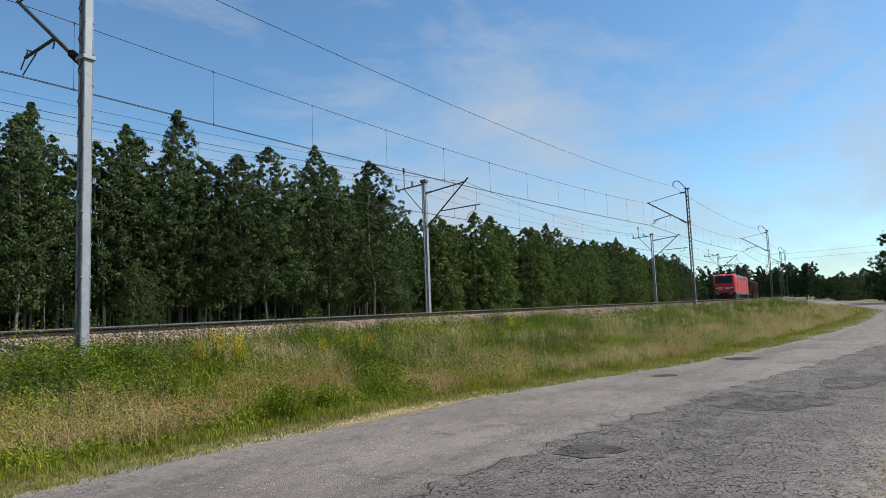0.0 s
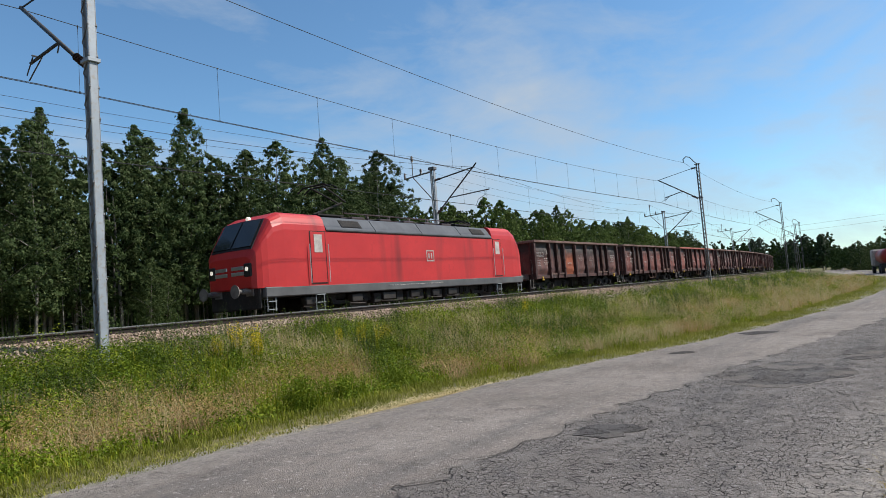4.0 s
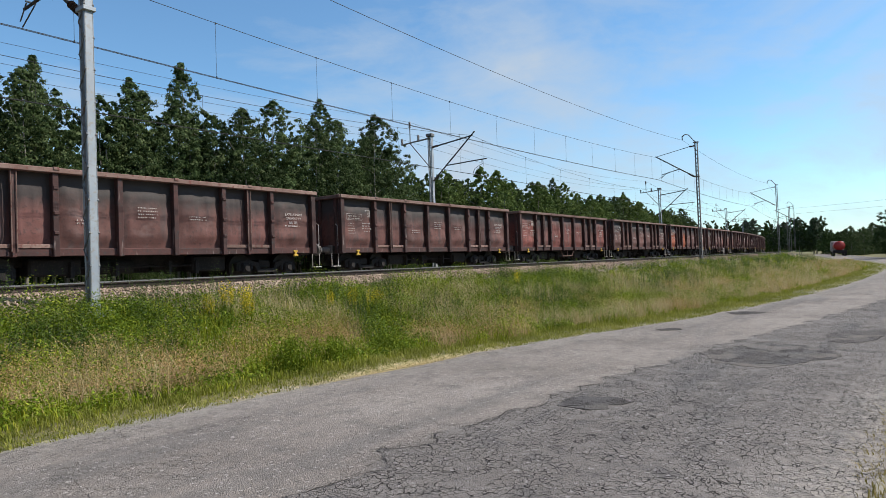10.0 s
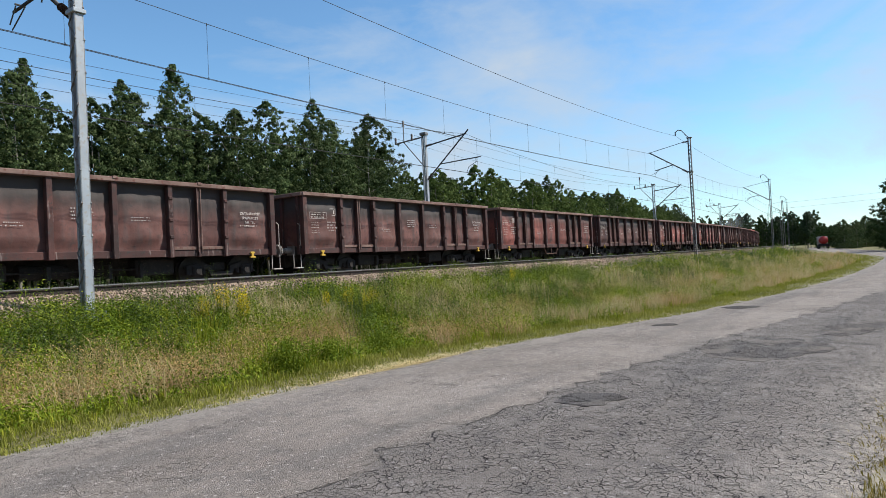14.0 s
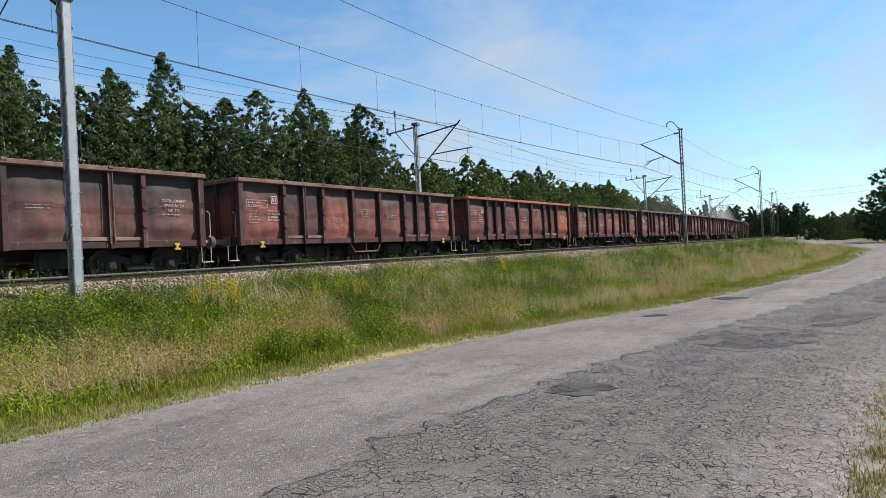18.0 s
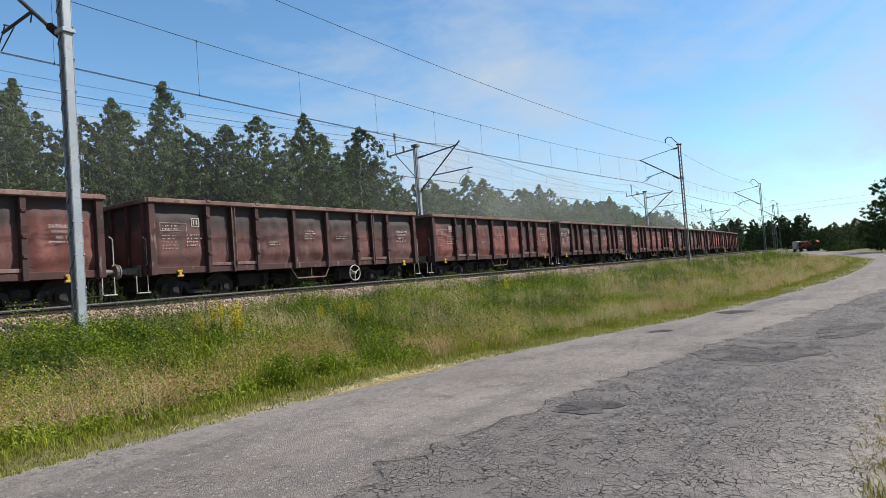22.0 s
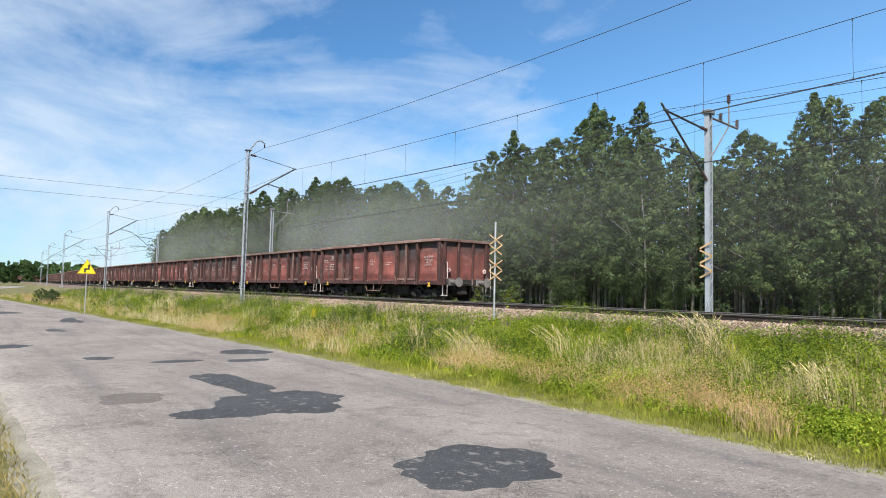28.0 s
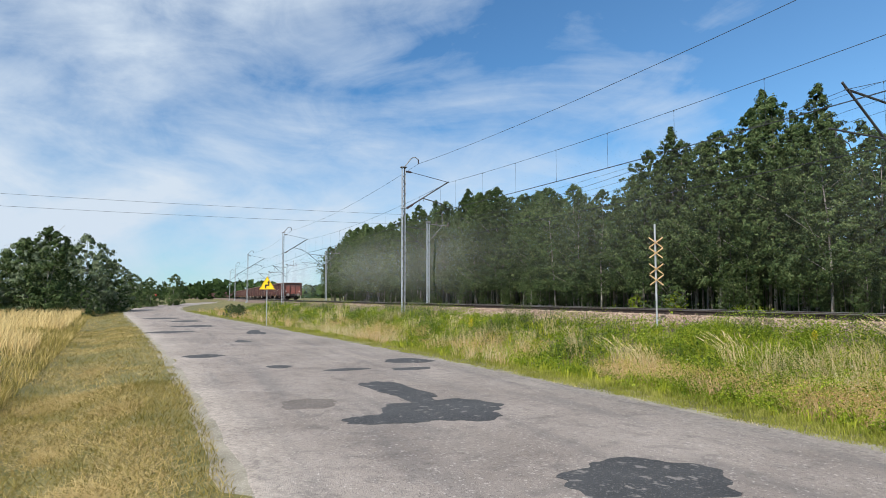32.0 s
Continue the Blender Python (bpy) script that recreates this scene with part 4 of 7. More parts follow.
def contact_z(x):
    return 6.8 + 0.4 * smooth(2, 38, abs(x - 5.92))


def insulator(g, p, q, r=0.06, n=5):
    p, q = Vector(p), Vector(q)
    for i in range(n):
        a, b = p.lerp(q, i / n), p.lerp(q, (i + 0.62) / n)
        g.tube(a, b, r, 8, r * 0.7)
    g.tube(p, q, r * 0.4, 6)


def channel(g, y0, s, w, d, low, high):
    """A rolled channel, open towards the mast's middle."""
    t, i = 0.009, -s
    prof = [(-w, y0), (w, y0), (w, y0 + i * d), (w - t, y0 + i * d), (w - t, y0 + i * t), (-w + t, y0 + i * t), (-w + t, y0 + i * d), (-w, y0 + i * d)]
    g.sweep(prof, [((0, 0, low), (1, 0, 0), (0, 1, 0)), ((0, 0, high), (1, 0, 0), (0, 1, 0))])


def near_mast(x, top):
    """Two channels joined by zigzag lacing, with a hinged bracket over the near track."""
    y, a = line_at(x, NEAR_Y - 2.9)
    base = ground_z(x, y) + 0.02
    pale = x < 20
    mat = M["mast"] if pale else M["dark_mast"]
    label = "pale grey laced steel catenary mast in the grass bank" if pale else "dark laced steel catenary mast in the grass bank"
    t = thing("catenary_mast", pose(x, y, 0, 0, 0, math.degrees(a)), label, "catenary mast", "masts on the road side of the line")
    H, low = top, base
    for s in (-1, 1):
        g = Geo()
        y0 = s * 0.108
        channel(g, y0, s, 0.08, 0.055, low, H)
        part("channel", g, mat, t)
    for s in (-1, 1):
        g = Geo()
        steps = int((H - low - 0.5) / 0.3)
        g.path([(s * 0.08, 0.105 * (1 if i % 2 else -1), low + 0.25 + 0.3 * i) for i in range(steps + 1)], 0.02, 4)
        part("lacing", g, M["dark_mast"], t)
        if top < 9:
            g = Geo()
            g.box(s * 0.07 - 0.004, s * 0.07 + 0.004, -0.11, 0.11, low, H)
            # the shade of the mast's side is put into the plate's darker colour
            part("web_plate", g, M["dark_mast"], t, "side plate with its shade painted in as darker steel")
    g = Geo()
    g.box(-0.26, 0.26, -0.3, 0.3, low - 0.1, low + 0.03, 0.02)
    for sx in (-1, 1):
        for sy in (-1, 1):
            g.tube((sx * 0.2, sy * 0.24, low), (sx * 0.2, sy * 0.24, low + 0.1), 0.02, 6)
    part("base_plate", g, mat, t)
    g = Geo()
    g.box(-0.14, 0.14, -0.19, 0.19, H, H + 0.05, 0.01)
    part("head_plate", g, M["dark_mast"], t)
    tip_z = 8.4 if top < 9 else 8.85
    joint = 6.42 if top < 9 else 7.12
    cz = contact_z(x)
    g = Geo()
    g.box(-0.12, 0.12, -0.15, 0.15, joint - 0.04, joint + 0.04, 0.01)
    part("clamp", g, mat, t)
    g = Geo()
    insulator(g, (0, 0.2, joint), (0, 0.62, joint + 0.3 * (tip_z - joint) / 1.98), 0.085)
    part("strut_insulator", g, M["insulator"], t)
    g = Geo()
    g.tube((0, 0.55, joint + 0.24), (0, 2.95, tip_z + 0.06), 0.042, 8)
    part("strut", g, M["arm"], t, smooth=True)
    g = Geo()
    insulator(g, (0, 0.1, H - 0.22), (0, 0.5, H - 0.25), 0.075)
    part("tie_insulator", g, M["insulator"], t)
    g = Geo()
    g.tube((0, 0.5, H - 0.25), (0, 2.9, tip_z + 0.04), 0.02, 6)
    part("tie_rod", g, M["arm"], t)
    g = Geo()
    mid = Vector((0, 0.55, joint + 0.24)).lerp(Vector((0, 2.95, tip_z + 0.06)), 0.28)
    end = Vector((0, 2.55, cz + 0.3))
    g.tube(mid, end, 0.032, 8)
    g.tube(mid + Vector((0, 0, 0.0)), mid + Vector((0, 0.1, -0.2)), 0.015, 6)
    part("registration_arm", g, M["arm"], t)
    g = Geo()
    g.tube((0.08, 2.25, cz + 0.33), (0.08, 2.85, cz + 0.02), 0.014, 6)
    g.tube((-0.08, 2.25, cz + 0.33), (-0.08, 2.55, cz + 0.02), 0.014, 6)
    g.tube((-0.1, 2.25, cz + 0.36), (0.1, 2.25, cz + 0.36), 0.02, 6)
    part("steady_arm", g, M["arm"], t)
    if top < 9:
        g = Geo()
        insulator(g, (0, 0.05, H + 0.05), (0, 0.05, H + 0.15), 0.06, 3)
        part("feeder_insulator", g, M["insulator"], t)
        return
    g = Geo()
    g.path([(0, 0.0, H + 0.03), (0, 0.18, H + 0.2), (0, 0.5, H + 0.62), (0, 0.75, H + 0.7), (0, 0.95, H + 0.55)], 0.035, 6)
    part("feeder_bracket", g, M["dark_mast"], t)
    g = Geo()
    insulator(g, (0, 0.95, H + 0.56), (0, 0.95, H + 0.3), 0.05, 4)
    part("feeder_insulator", g, M["insulator"], t)


def far_mast(x):
    """Mast behind the far track: bracket over the track, cross arm with feeder insulators behind."""
    y, a = line_at(x, 21.8)
    base = ground_z(x, y)
    mat = M["mast"]
    t = thing("catenary_mast", pose(x, y, 0, 0, 0, math.degrees(a)), "pale grey steel catenary mast with feeder cross arm by the wood", "catenary mast", "masts on the wood side of the line")
    H = 8.77
    for s in (-1, 1):
        g = Geo()
        y0 = s * 0.13
        channel(g, y0, s, 0.09, 0.05, base - 0.1, H)
        part("channel", g, mat, t)
    for s in (-1, 1):
        g = Geo()
        steps = int((H - base - 0.4) / 0.3)
        g.path([(s * 0.08, 0.11 * (1 if i % 2 else -1), base + 0.1 + 0.3 * i) for i in range(steps + 1)], 0.018, 4)
        part("lacing", g, mat, t)
    g = Geo()
    g.box(-0.16, 0.16, -0.2, 0.2, H - 0.02, H + 0.14, 0.02)
    part("head_plate", g, M["dark_mast"], t)
    g = Geo()
    insulator(g, (0, -0.16, 8.13), (0, -0.55, 8.17), 0.07)
    part("tie_insulator", g, M["insulator"], t)
    g = Geo()
    g.tube((0, -0.5, 8.16), (0, -2.85, 8.42), 0.04, 8)
    part("tie_tube", g, M["arm"], t)
    g = Geo()
    insulator(g, (0, -0.16, 6.22), (0, -0.5, 6.52), 0.07)
    part("strut_insulator", g, M["insulator"], t)
    g = Geo()
    g.tube((0, -0.45, 6.48), (0, -3.0, 8.62), 0.042, 8)
    part("strut", g, M["arm"], t)
    g = Geo()
    g.tube((0, -1.0, 6.98), (0, -3.7, 7.05), 0.032, 8)
    part("registration_arm", g, M["arm"], t)
    g = Geo()
    g.tube((0, -3.4, 7.02), (0, -3.4, 6.82), 0.02, 6)
    g.path([(0.06, -3.4, 6.82), (0.06, -2.9, 6.62), (0.06, -2.75, 6.34)], 0.014, 6)
    part("steady_arm", g, M["arm"], t)
    g = Geo()
    g.tube((0, 0.1, H - 0.1), (0, 2.1, H - 0.22), 0.045, 6)
    part("cross_arm", g, M["dark_mast"], t)
    g = Geo()
    g.tube((0, 0.12, 7.05), (0, 1.45, H - 0.22), 0.03, 6)
    g.tube((0, 1.45, H - 0.2), (0, 1.45, H + 0.75), 0.03, 6)
    part("brace", g, M["dark_mast"], t)
    for yy, zz in ((0.85, H - 0.14), (2.05, H - 0.2), (1.45, H + 0.72)):
        g = Geo()
        insulator(g, (0, yy, zz), (0, yy, zz + 0.34), 0.085, 4)
        part("feeder_insulator", g, M["insulator"], t)
    if abs(x + 13.85) < 1:
        g = Geo()
        for i, (dz, s) in enumerate(((1.75, 1), (2.0, -1), (2.3, 1), (2.55, -1), (2.85, 1))):
            g.bar((-0.25, -0.2, base + dz - 0.12 * s), (0.25, -0.2, base + dz + 0.12 * s), 0.06, 0.02)
        part("warning_slats", g, M["board"], t, "weathered crossed slats on the mast")


def sag(p, q, drop, n=12):
    p, q = Vector(p), Vector(q)
    return [p.lerp(q, i / n) - Vector((0, 0, 4 * drop * (i / n) * (1 - i / n))) for i in range(n + 1)]


def wire_line(name, pts, r, label, group):
    g = Geo()
    g.path(pts, r, 5)
    return tagged(part(name, g, M["wire"]), label, "wire", group)


def catenary(x0, x1, track, za, zb, c0, c1, sagging, n, slack=0.0):
    ya, yb = track + bend(x0), track + bend(x1)
    t = thing("catenary_span", pose(0, 0, 0), "bare copper catenary span with droppers over the track", "overhead wire", "spans of the overhead line")
    mess = sag((x0, ya, za), (x1, yb, zb), sagging, 20)
    g = Geo()
    g.path(mess, 0.009, 5)
    part("messenger_wire", g, M["wire"], t)
    ends = [Vector((x0, ya, c0)), Vector((x1, yb, c1))]
    low = lambda k: ends[0].lerp(ends[1], k) - Vector((0, 0, 4 * slack * k * (1 - k)))
    for s in (-0.03, 0.03):
        g = Geo()
        g.path([low(i / 10) + Vector((0, s, 0)) for i in range(11)], 0.0085, 5)
        part("contact_wire", g, M["wire"], t)
    for i in range(n):
        k = (1.15 + i * (x1 - x0 - 2.3) / (n - 1)) / (x1 - x0)
        top = low(k)
        zm = za + (zb - za) * k - 4 * sagging * k * (1 - k)
        g = Geo()
        g.tube((top.x, top.y, top.z), (top.x, top.y, zm), 0.0045, 4)
        g.tube((top.x, top.y, zm - 0.05), (top.x, top.y, zm + 0.02), 0.014, 5)
        g.tube((top.x, top.y, top.z - 0.02), (top.x, top.y, top.z + 0.05), 0.014, 5)
        part("dropper", g, M["wire"], t)


def feeder_end(x, top):
    """Where the feeder hangs: on the low mast's head, elsewhere from the bent bracket."""
    return (x, NEAR_Y - 2.85 + bend(x), top + 0.16) if top < 9 else (x, NEAR_Y - 1.95 + bend(x), top + 0.3)


def build_overhead():
    for x, top in NEAR_MASTS:
        near_mast(x, top)
    for x in FAR_MASTS:
        far_mast(x)
    for (x0, t0), (x1, t1) in zip(NEAR_MASTS, NEAR_MASTS[1:]):
        za, zb = (8.4 if t < 9 else 8.85 for t in (t0, t1))
        catenary(x0, x1, NEAR_Y, za, zb, contact_z(x0), contact_z(x1), 0.46, 12, 0.2)
        wire_line("feeder_wire", sag(feeder_end(x0, t0), feeder_end(x1, t1), 0.5, 20), 0.009, "dark feeder wire along the mast heads", "feeder wires")
    for x0, x1 in zip(FAR_MASTS, FAR_MASTS[1:]):
        catenary(x0, x1, FAR_Y, 8.42, 8.42, 6.3, 6.3, 1.04, 9, 0.03)
        for yy, zz in ((22.65, 8.94), (23.85, 8.88), (23.25, 9.8)):
            wire_line("feeder_wire", sag((x0, yy + bend(x0), zz), (x1, yy + bend(x1), zz), 0.7), 0.007, "dark feeder wire behind the far masts", "feeder wires")
    for z in (10.9, 12.1):
        wire_line("power_wire", sag((-72, -70, z + 1.0), (-76, 60, z + 0.6), 1.2, 20), 0.014, "power line wire crossing the railway", "crossing power line")
    for dz in (0.0, -0.9):
        wire_line("power_wire", sag((120, 15.6, 8.4 + dz), (80, -60, 10.5 + dz), 0.8, 16), 0.012, "power line wire crossing above the road", "crossing power line")
    t = thing("power_pole", pose(120, 15.6, ground_z(120, 15.6)), "dark steel lattice pole by the tracks", "pole")
    g = Geo()
    for sx in (-0.16, 0.16):
        for sy in (-0.16, 0.16):
            g.tube((sx, sy, -0.2), (sx * 0.6, sy * 0.6, 8.0), 0.03, 5)
    for i in range(16):
        z, s = 0.3 + i * 0.48, 1 if i % 2 else -1
        for k in (-0.15, 0.15):
            g.bar((k, -0.15 * s, z), (k, 0.15 * s, z + 0.48), 0.03, 0.01, (1, 0, 0))
    part("lattice", g, M["dark_mast"], t)
    g = Geo()
    g.tube((-0.9, 0, 7.7), (0.9, 0, 7.7), 0.05, 6)
    part("cross_arm", g, M["dark_mast"], t)


build_overhead()

# ---- freight wagons ----
PITCH, BODY = 14.04, 12.74
CELLS = [("p", 1.98), ("d", 0.95), ("d", 0.95), ("p", 1.66), ("p", 1.66), ("p", 1.66), ("d", 0.95), ("d", 0.95), ("p", 1.98)]
SILL, RIM, SIDE = 0.91, 3.14, 1.47


def sheet(w, h, seed, bulge, depth=0.05):
    """A dented steel sheet, w by h, facing -y, its foot at z=0."""
    g = Geo()
    nx, nz = 14, 14
    for i in range(nx + 1):
        for j in range(nz + 1):
            u, v = i / nx, j / nz
            top = 0.86 + 0.05 * noise.noise((u * 3 + seed, 1, seed))
            e = min(1, max(0, 9 * (u - 0.05)), max(0, 9 * (0.95 - u)), max(0, 9 * (v - 0.04)), max(0, 10 * (top - v)))
            e = e * e * (3 - 2 * e)
            d = -bulge * e * (0.75 + 0.55 * noise.noise((u * 2.3 + seed, v * 2.1, seed)) + 0.5 * noise.noise((u * 7 + seed, v * 7, 2)))
            g.v.append((u * w - w / 2, d, v * h))
    n = nz + 1
    g.f = [(i * n + j, (i + 1) * n + j, (i + 1) * n + j + 1, i * n + j + 1) for i in range(nx) for j in range(nz)]
    k = len(g.v)
    g.add([(-w / 2, 0, 0), (w / 2, 0, 0), (w / 2, 0, h), (-w / 2, 0, h), (-w / 2, depth, 0), (w / 2, depth, 0), (w / 2, depth, h), (-w / 2, depth, h)], [(4, 7, 6, 5), (0, 4, 5, 1), (3, 2, 6, 7), (0, 3, 7, 4), (1, 5, 6, 2)])
    return g.mesh("sheet", True)


def lines_of_marks(g, x, z, w, rows, h=0.05, gap=0.045, seed=1, y=-0.062):
    """Rows of short bars that stand for writing too worn to read."""
    rs = random.Random(seed)
    for i in range(rows):
        zz, xx = z - i * (h + gap), x
        end = x + w * rs.uniform(0.7, 1.0)
        while xx < end:
            k = min(rs.uniform(0.018, 0.05), end - xx)
            g.box(xx, xx + k * 0.7, y, y + 0.004, zz - h * rs.uniform(0.45, 0.7), zz)
            xx += k + (0.012 if rs.uniform(0, 1) < 0.8 else 0.06)


def ring_mark(g, x0, x1, z0, z1, t, y=-0.064):
    g.box(x0, x1, y, y + 0.004, z0, z0 + t)
    g.box(x0, x1, y, y + 0.004, z1 - t, z1)
    g.box(x0, x0 + t, y, y + 0.004, z0 + t, z1 - t)
    g.box(x1 - t, x1, y, y + 0.004, z0 + t, z1 - t)


def text_mesh(words, size):
    cu = bpy.data.curves.new("lettering", "FONT")
    cu.body, cu.size, cu.align_x, cu.extrude = words, size, "CENTER", 0.002
    cu.space_line = 1.15
    cu.resolution_u = 2
    ob = new("lettering", cu)
    me = bpy.data.meshes.new_from_object(ob.evaluated_get(bpy.context.evaluated_depsgraph_get()))
    bpy.data.objects.remove(ob)
    return me


def bogie_meshes():
    side, wheel, axle, bolster = Geo(), Geo(), Geo(), Geo()
    # side frame with its arched beam, axle boxes and springs
    prof = [(-1.25, 0.36), (-1.25, 0.62), (-0.8, 0.74), (-0.35, 0.62), (-0.3, 0.42), (0.3, 0.42), (0.35, 0.62), (0.8, 0.74), (1.25, 0.62), (1.25, 0.36), (0.95, 0.36), (0.85, 0.56), (0.5, 0.5), (0.4, 0.3), (-0.4, 0.3), (-0.5, 0.5), (-0.85, 0.56), (-0.95, 0.36)]
    n = len(prof)
    side.add([(a, -0.06, b) for a, b in prof] + [(a, 0.06, b) for a, b in prof], [(i, (i + 1) % n, n + (i + 1) % n, n + i) for i in range(n)])
    for i in range(n // 2 - 1):
        j, k = n - 1 - i, n - 2 - i
        side.f.append((i, j, k, i + 1))
        side.f.append((n + i, n + i + 1, n + k, n + j))
    for s in (-0.9, 0.9):
        side.box(s - 0.16, s + 0.16, -0.14, 0.1, 0.3, 0.62, 0.04)
        side.tube((s, -0.18, 0.46), (s, -0.12, 0.46), 0.1, 10)
        for k in (-0.26, 0.26):
            side.tube((s + k, 0, 0.36), (s + k, 0, 0.6), 0.07, 8)
    wheel.tube((0, -0.07, 0), (0, 0.06, 0), 0.46, 24)
    wheel.tube((0, 0.06, 0), (0, 0.085, 0), 0.485, 24)
    wheel.tube((0, -0.11, 0), (0, -0.05, 0), 0.13, 12)
    axle.tube((0, -0.75, 0), (0, 0.75, 0), 0.08, 10)
    bolster.box(-0.25, 0.25, -0.95, 0.95, 0.45, 0.72, 0.04)
    return side.mesh("side_frame"), wheel.mesh("wheel"), axle.mesh("axle"), bolster.mesh("bolster")


BOGIE = bogie_meshes()


def bogie(parent, x, scale=1.0):
    side, wheel, axle, bolster = BOGIE
    b = part("bogie", bolster, M["underframe"], parent, "grimy two-axle bogie")
    b.matrix_basis = pose(x, 0, 0) @ Matrix.Diagonal((scale, 1, scale, 1))
    for s in (-1, 1):
        o = part("side_frame", side, M["underframe"], b)
        o.matrix_basis = pose(0, s * 1.03, 0, 0, 0, 0 if s < 0 else 180)
        for k in (-0.9, 0.9):
            w = part("wheel", wheel, M["wheel"], b)
            w.matrix_basis = pose(k, s * 0.75, 0.46, 0, 0, 0 if s < 0 else 180)
    for k in (-0.9, 0.9):
        part("axle", axle, M["underframe"], b).matrix_basis = pose(k, 0, 0.46)


def buffer_mesh():
    g = Geo()
    g.box(-0.02, 0.03, -0.2, 0.2, -0.17, 0.17, 0.01)
    g.tube((0.03, 0, 0), (0.34, 0, 0), 0.1, 12)
    g.tube((0.2, 0, 0), (0.56, 0, 0), 0.075, 12)
    g.tube((0.56, 0, 0), (0.62, 0, 0), 0.2, 16, 0.23)
    return g.mesh("buffer")


BUFFER = buffer_mesh()


def hook_mesh():
    g = Geo()
    g.box(-0.09, 0.09, -0.03, 0.03, -0.03, 0.03, 0.008)
    g.box(-0.045, 0.045, -0.03, 0.03, -0.13, -0.02, 0.008)
    g.box(-0.1, 0.1, -0.05, 0.03, -0.18, -0.12, 0.01)
    return g.mesh("lashing_hook")


HOOK = hook_mesh()
DOOR_TEXT = [None]


def wagon(seed, label, stepped, handbrake):
    t = thing("freight_wagon", pose(0, 0, 0), label, "freight wagon", "wagons of the train")
    rs = random.Random(seed)
    P, D, R = M["wagon_b"] if seed in (2, 4) else M["wagon_a"], M["wagon_door"], M["wagon_rib"]
    h = RIM - SILL - 0.3
    for s in (-1, 1):
        turn = 0 if s < 0 else 180
        x = -BODY / 2
        cuts = [x]
        for i, (kind, w) in enumerate(CELLS):
            cx = x + w / 2
            me = sheet(w - 0.04, h, seed * 3.1 + i * 1.7 + s, 0.125 if kind == "p" else 0.05)
            ob = part("side_panel" if kind == "p" else "door_leaf", me, P if kind == "p" else D, t, "bulged rust-red side sheet" if kind == "p" else "grimy dark door leaf")
            ob.matrix_basis = pose(cx * (1 if s < 0 else -1), s * SIDE * 0.94, SILL + 0.2, 0, 0, turn)
            if s < 0 and kind == "p":
                g = Geo()
                if i == 0:
                    lines_of_marks(g, -0.55, 1.25, 0.7, 2, 0.07, 0.02, seed, -0.132)
                    ring_mark(g, -0.62, 0.25, 1.08, 1.32, 0.01, -0.134)
                    ring_mark(g, 0.42, 0.7, 1.22, 1.48, 0.022, -0.134)
                    g.box(0.48, 0.53, -0.134, -0.13, 1.28, 1.42)
                    g.box(0.58, 0.63, -0.134, -0.13, 1.28, 1.42)
                    lines_of_marks(g, 0.25, 0.98, 0.6, 4, 0.065, 0.04, seed + 1, -0.132)
                    lines_of_marks(g, -0.55, 0.95, 0.5, 5, 0.035, 0.06, seed + 2, -0.132)
                elif i == 3:
                    lines_of_marks(g, -0.3, 0.75, 0.6, 2, 0.05, 0.03, seed + 3, -0.132)
                elif i == 4:
                    lines_of_marks(g, -0.3, 1.15, 0.6, 4, 0.05, 0.04, seed + 4, -0.132)
                elif i == 5:
                    lines_of_marks(g, -0.35, 0.95, 0.7, 2, 0.045, 0.035, seed + 5, -0.132)
                elif i == 8:
                    if DOOR_TEXT[0] is None:
                        DOOR_TEXT[0] = text_mesh("ZATRUDNIMY\nSPAWACZY\nNR TEL.", 0.125)
                    part("lettering", DOOR_TEXT[0], M["white"], ob, "white stencilled lettering").matrix_basis = pose(0.0, -0.13, 1.12, 90, 0, 0)
                    lines_of_marks(g, -0.4, 0.78, 0.85, 1, 0.07, 0.0, seed + 6, -0.132)
                if g.v:
                    tagged(part("stencil", g, M["white"], ob, "worn white stencilled marks"), kind="stuff")
            x += w
            cuts.append(x)
        for i, c in enumerate(cuts):
            g = Geo()
            wide = 0.05 if i in (2, 7) else (0.075 if 0 < i < 9 else 0.1)
            out = 0.10 if i in (2, 7) else 0.13
            g.box(-wide, wide, -out - 0.03, 0.02, SILL - 0.02, RIM - 0.08, 0.012)
            if i in (2, 7):
                g.box(-0.09, 0.09, -out - 0.03, -out, SILL + 0.2, SILL + 0.32, 0.01)
            ob = part("lock_bar" if i in (2, 7) else "rib", g, R, t)
            if i in (2, 7):
                r = Geo()
                for k in (-0.06, 0.06):
                    r.tube((k, -out - 0.05, SILL + 0.12), (k, -out - 0.05, RIM - 0.1), 0.016, 6)
                part("lock_rod", r, M["wagon_rim"], ob, "worn dusty lock rods")
                r = Geo()
                r.box(-0.9, 0.9, -0.09, -0.05, SILL + 0.2, SILL + 0.3, 0.01)
                part("door_kick_rail", r, M["wagon_rim"], ob, "scuffed pale rail along the door foot")
            if i in (1, 3, 6, 8):
                for zz in (1.45, 1.95, 2.6):
                    r = Geo()
                    r.box(-0.06, 0.06, -out - 0.06, -out - 0.02, zz, zz + 0.09, 0.012)
                    part("hinge", r, R, ob)
            ob.matrix_basis = pose(min(max(c, -BODY / 2 + 0.1), BODY / 2 - 0.1) * (1 if s < 0 else -1), s * SIDE * 0.97, 0, 0, 0, turn)
        g = Geo()
        g.box(-BODY / 2, BODY / 2, -SIDE - 0.02, -SIDE + 0.1, SILL, SILL + 0.2, 0.012)
        part("sole_bar", g, R, t).matrix_basis = pose(0, 0, 0, 0, 0, turn)
        g = Geo()
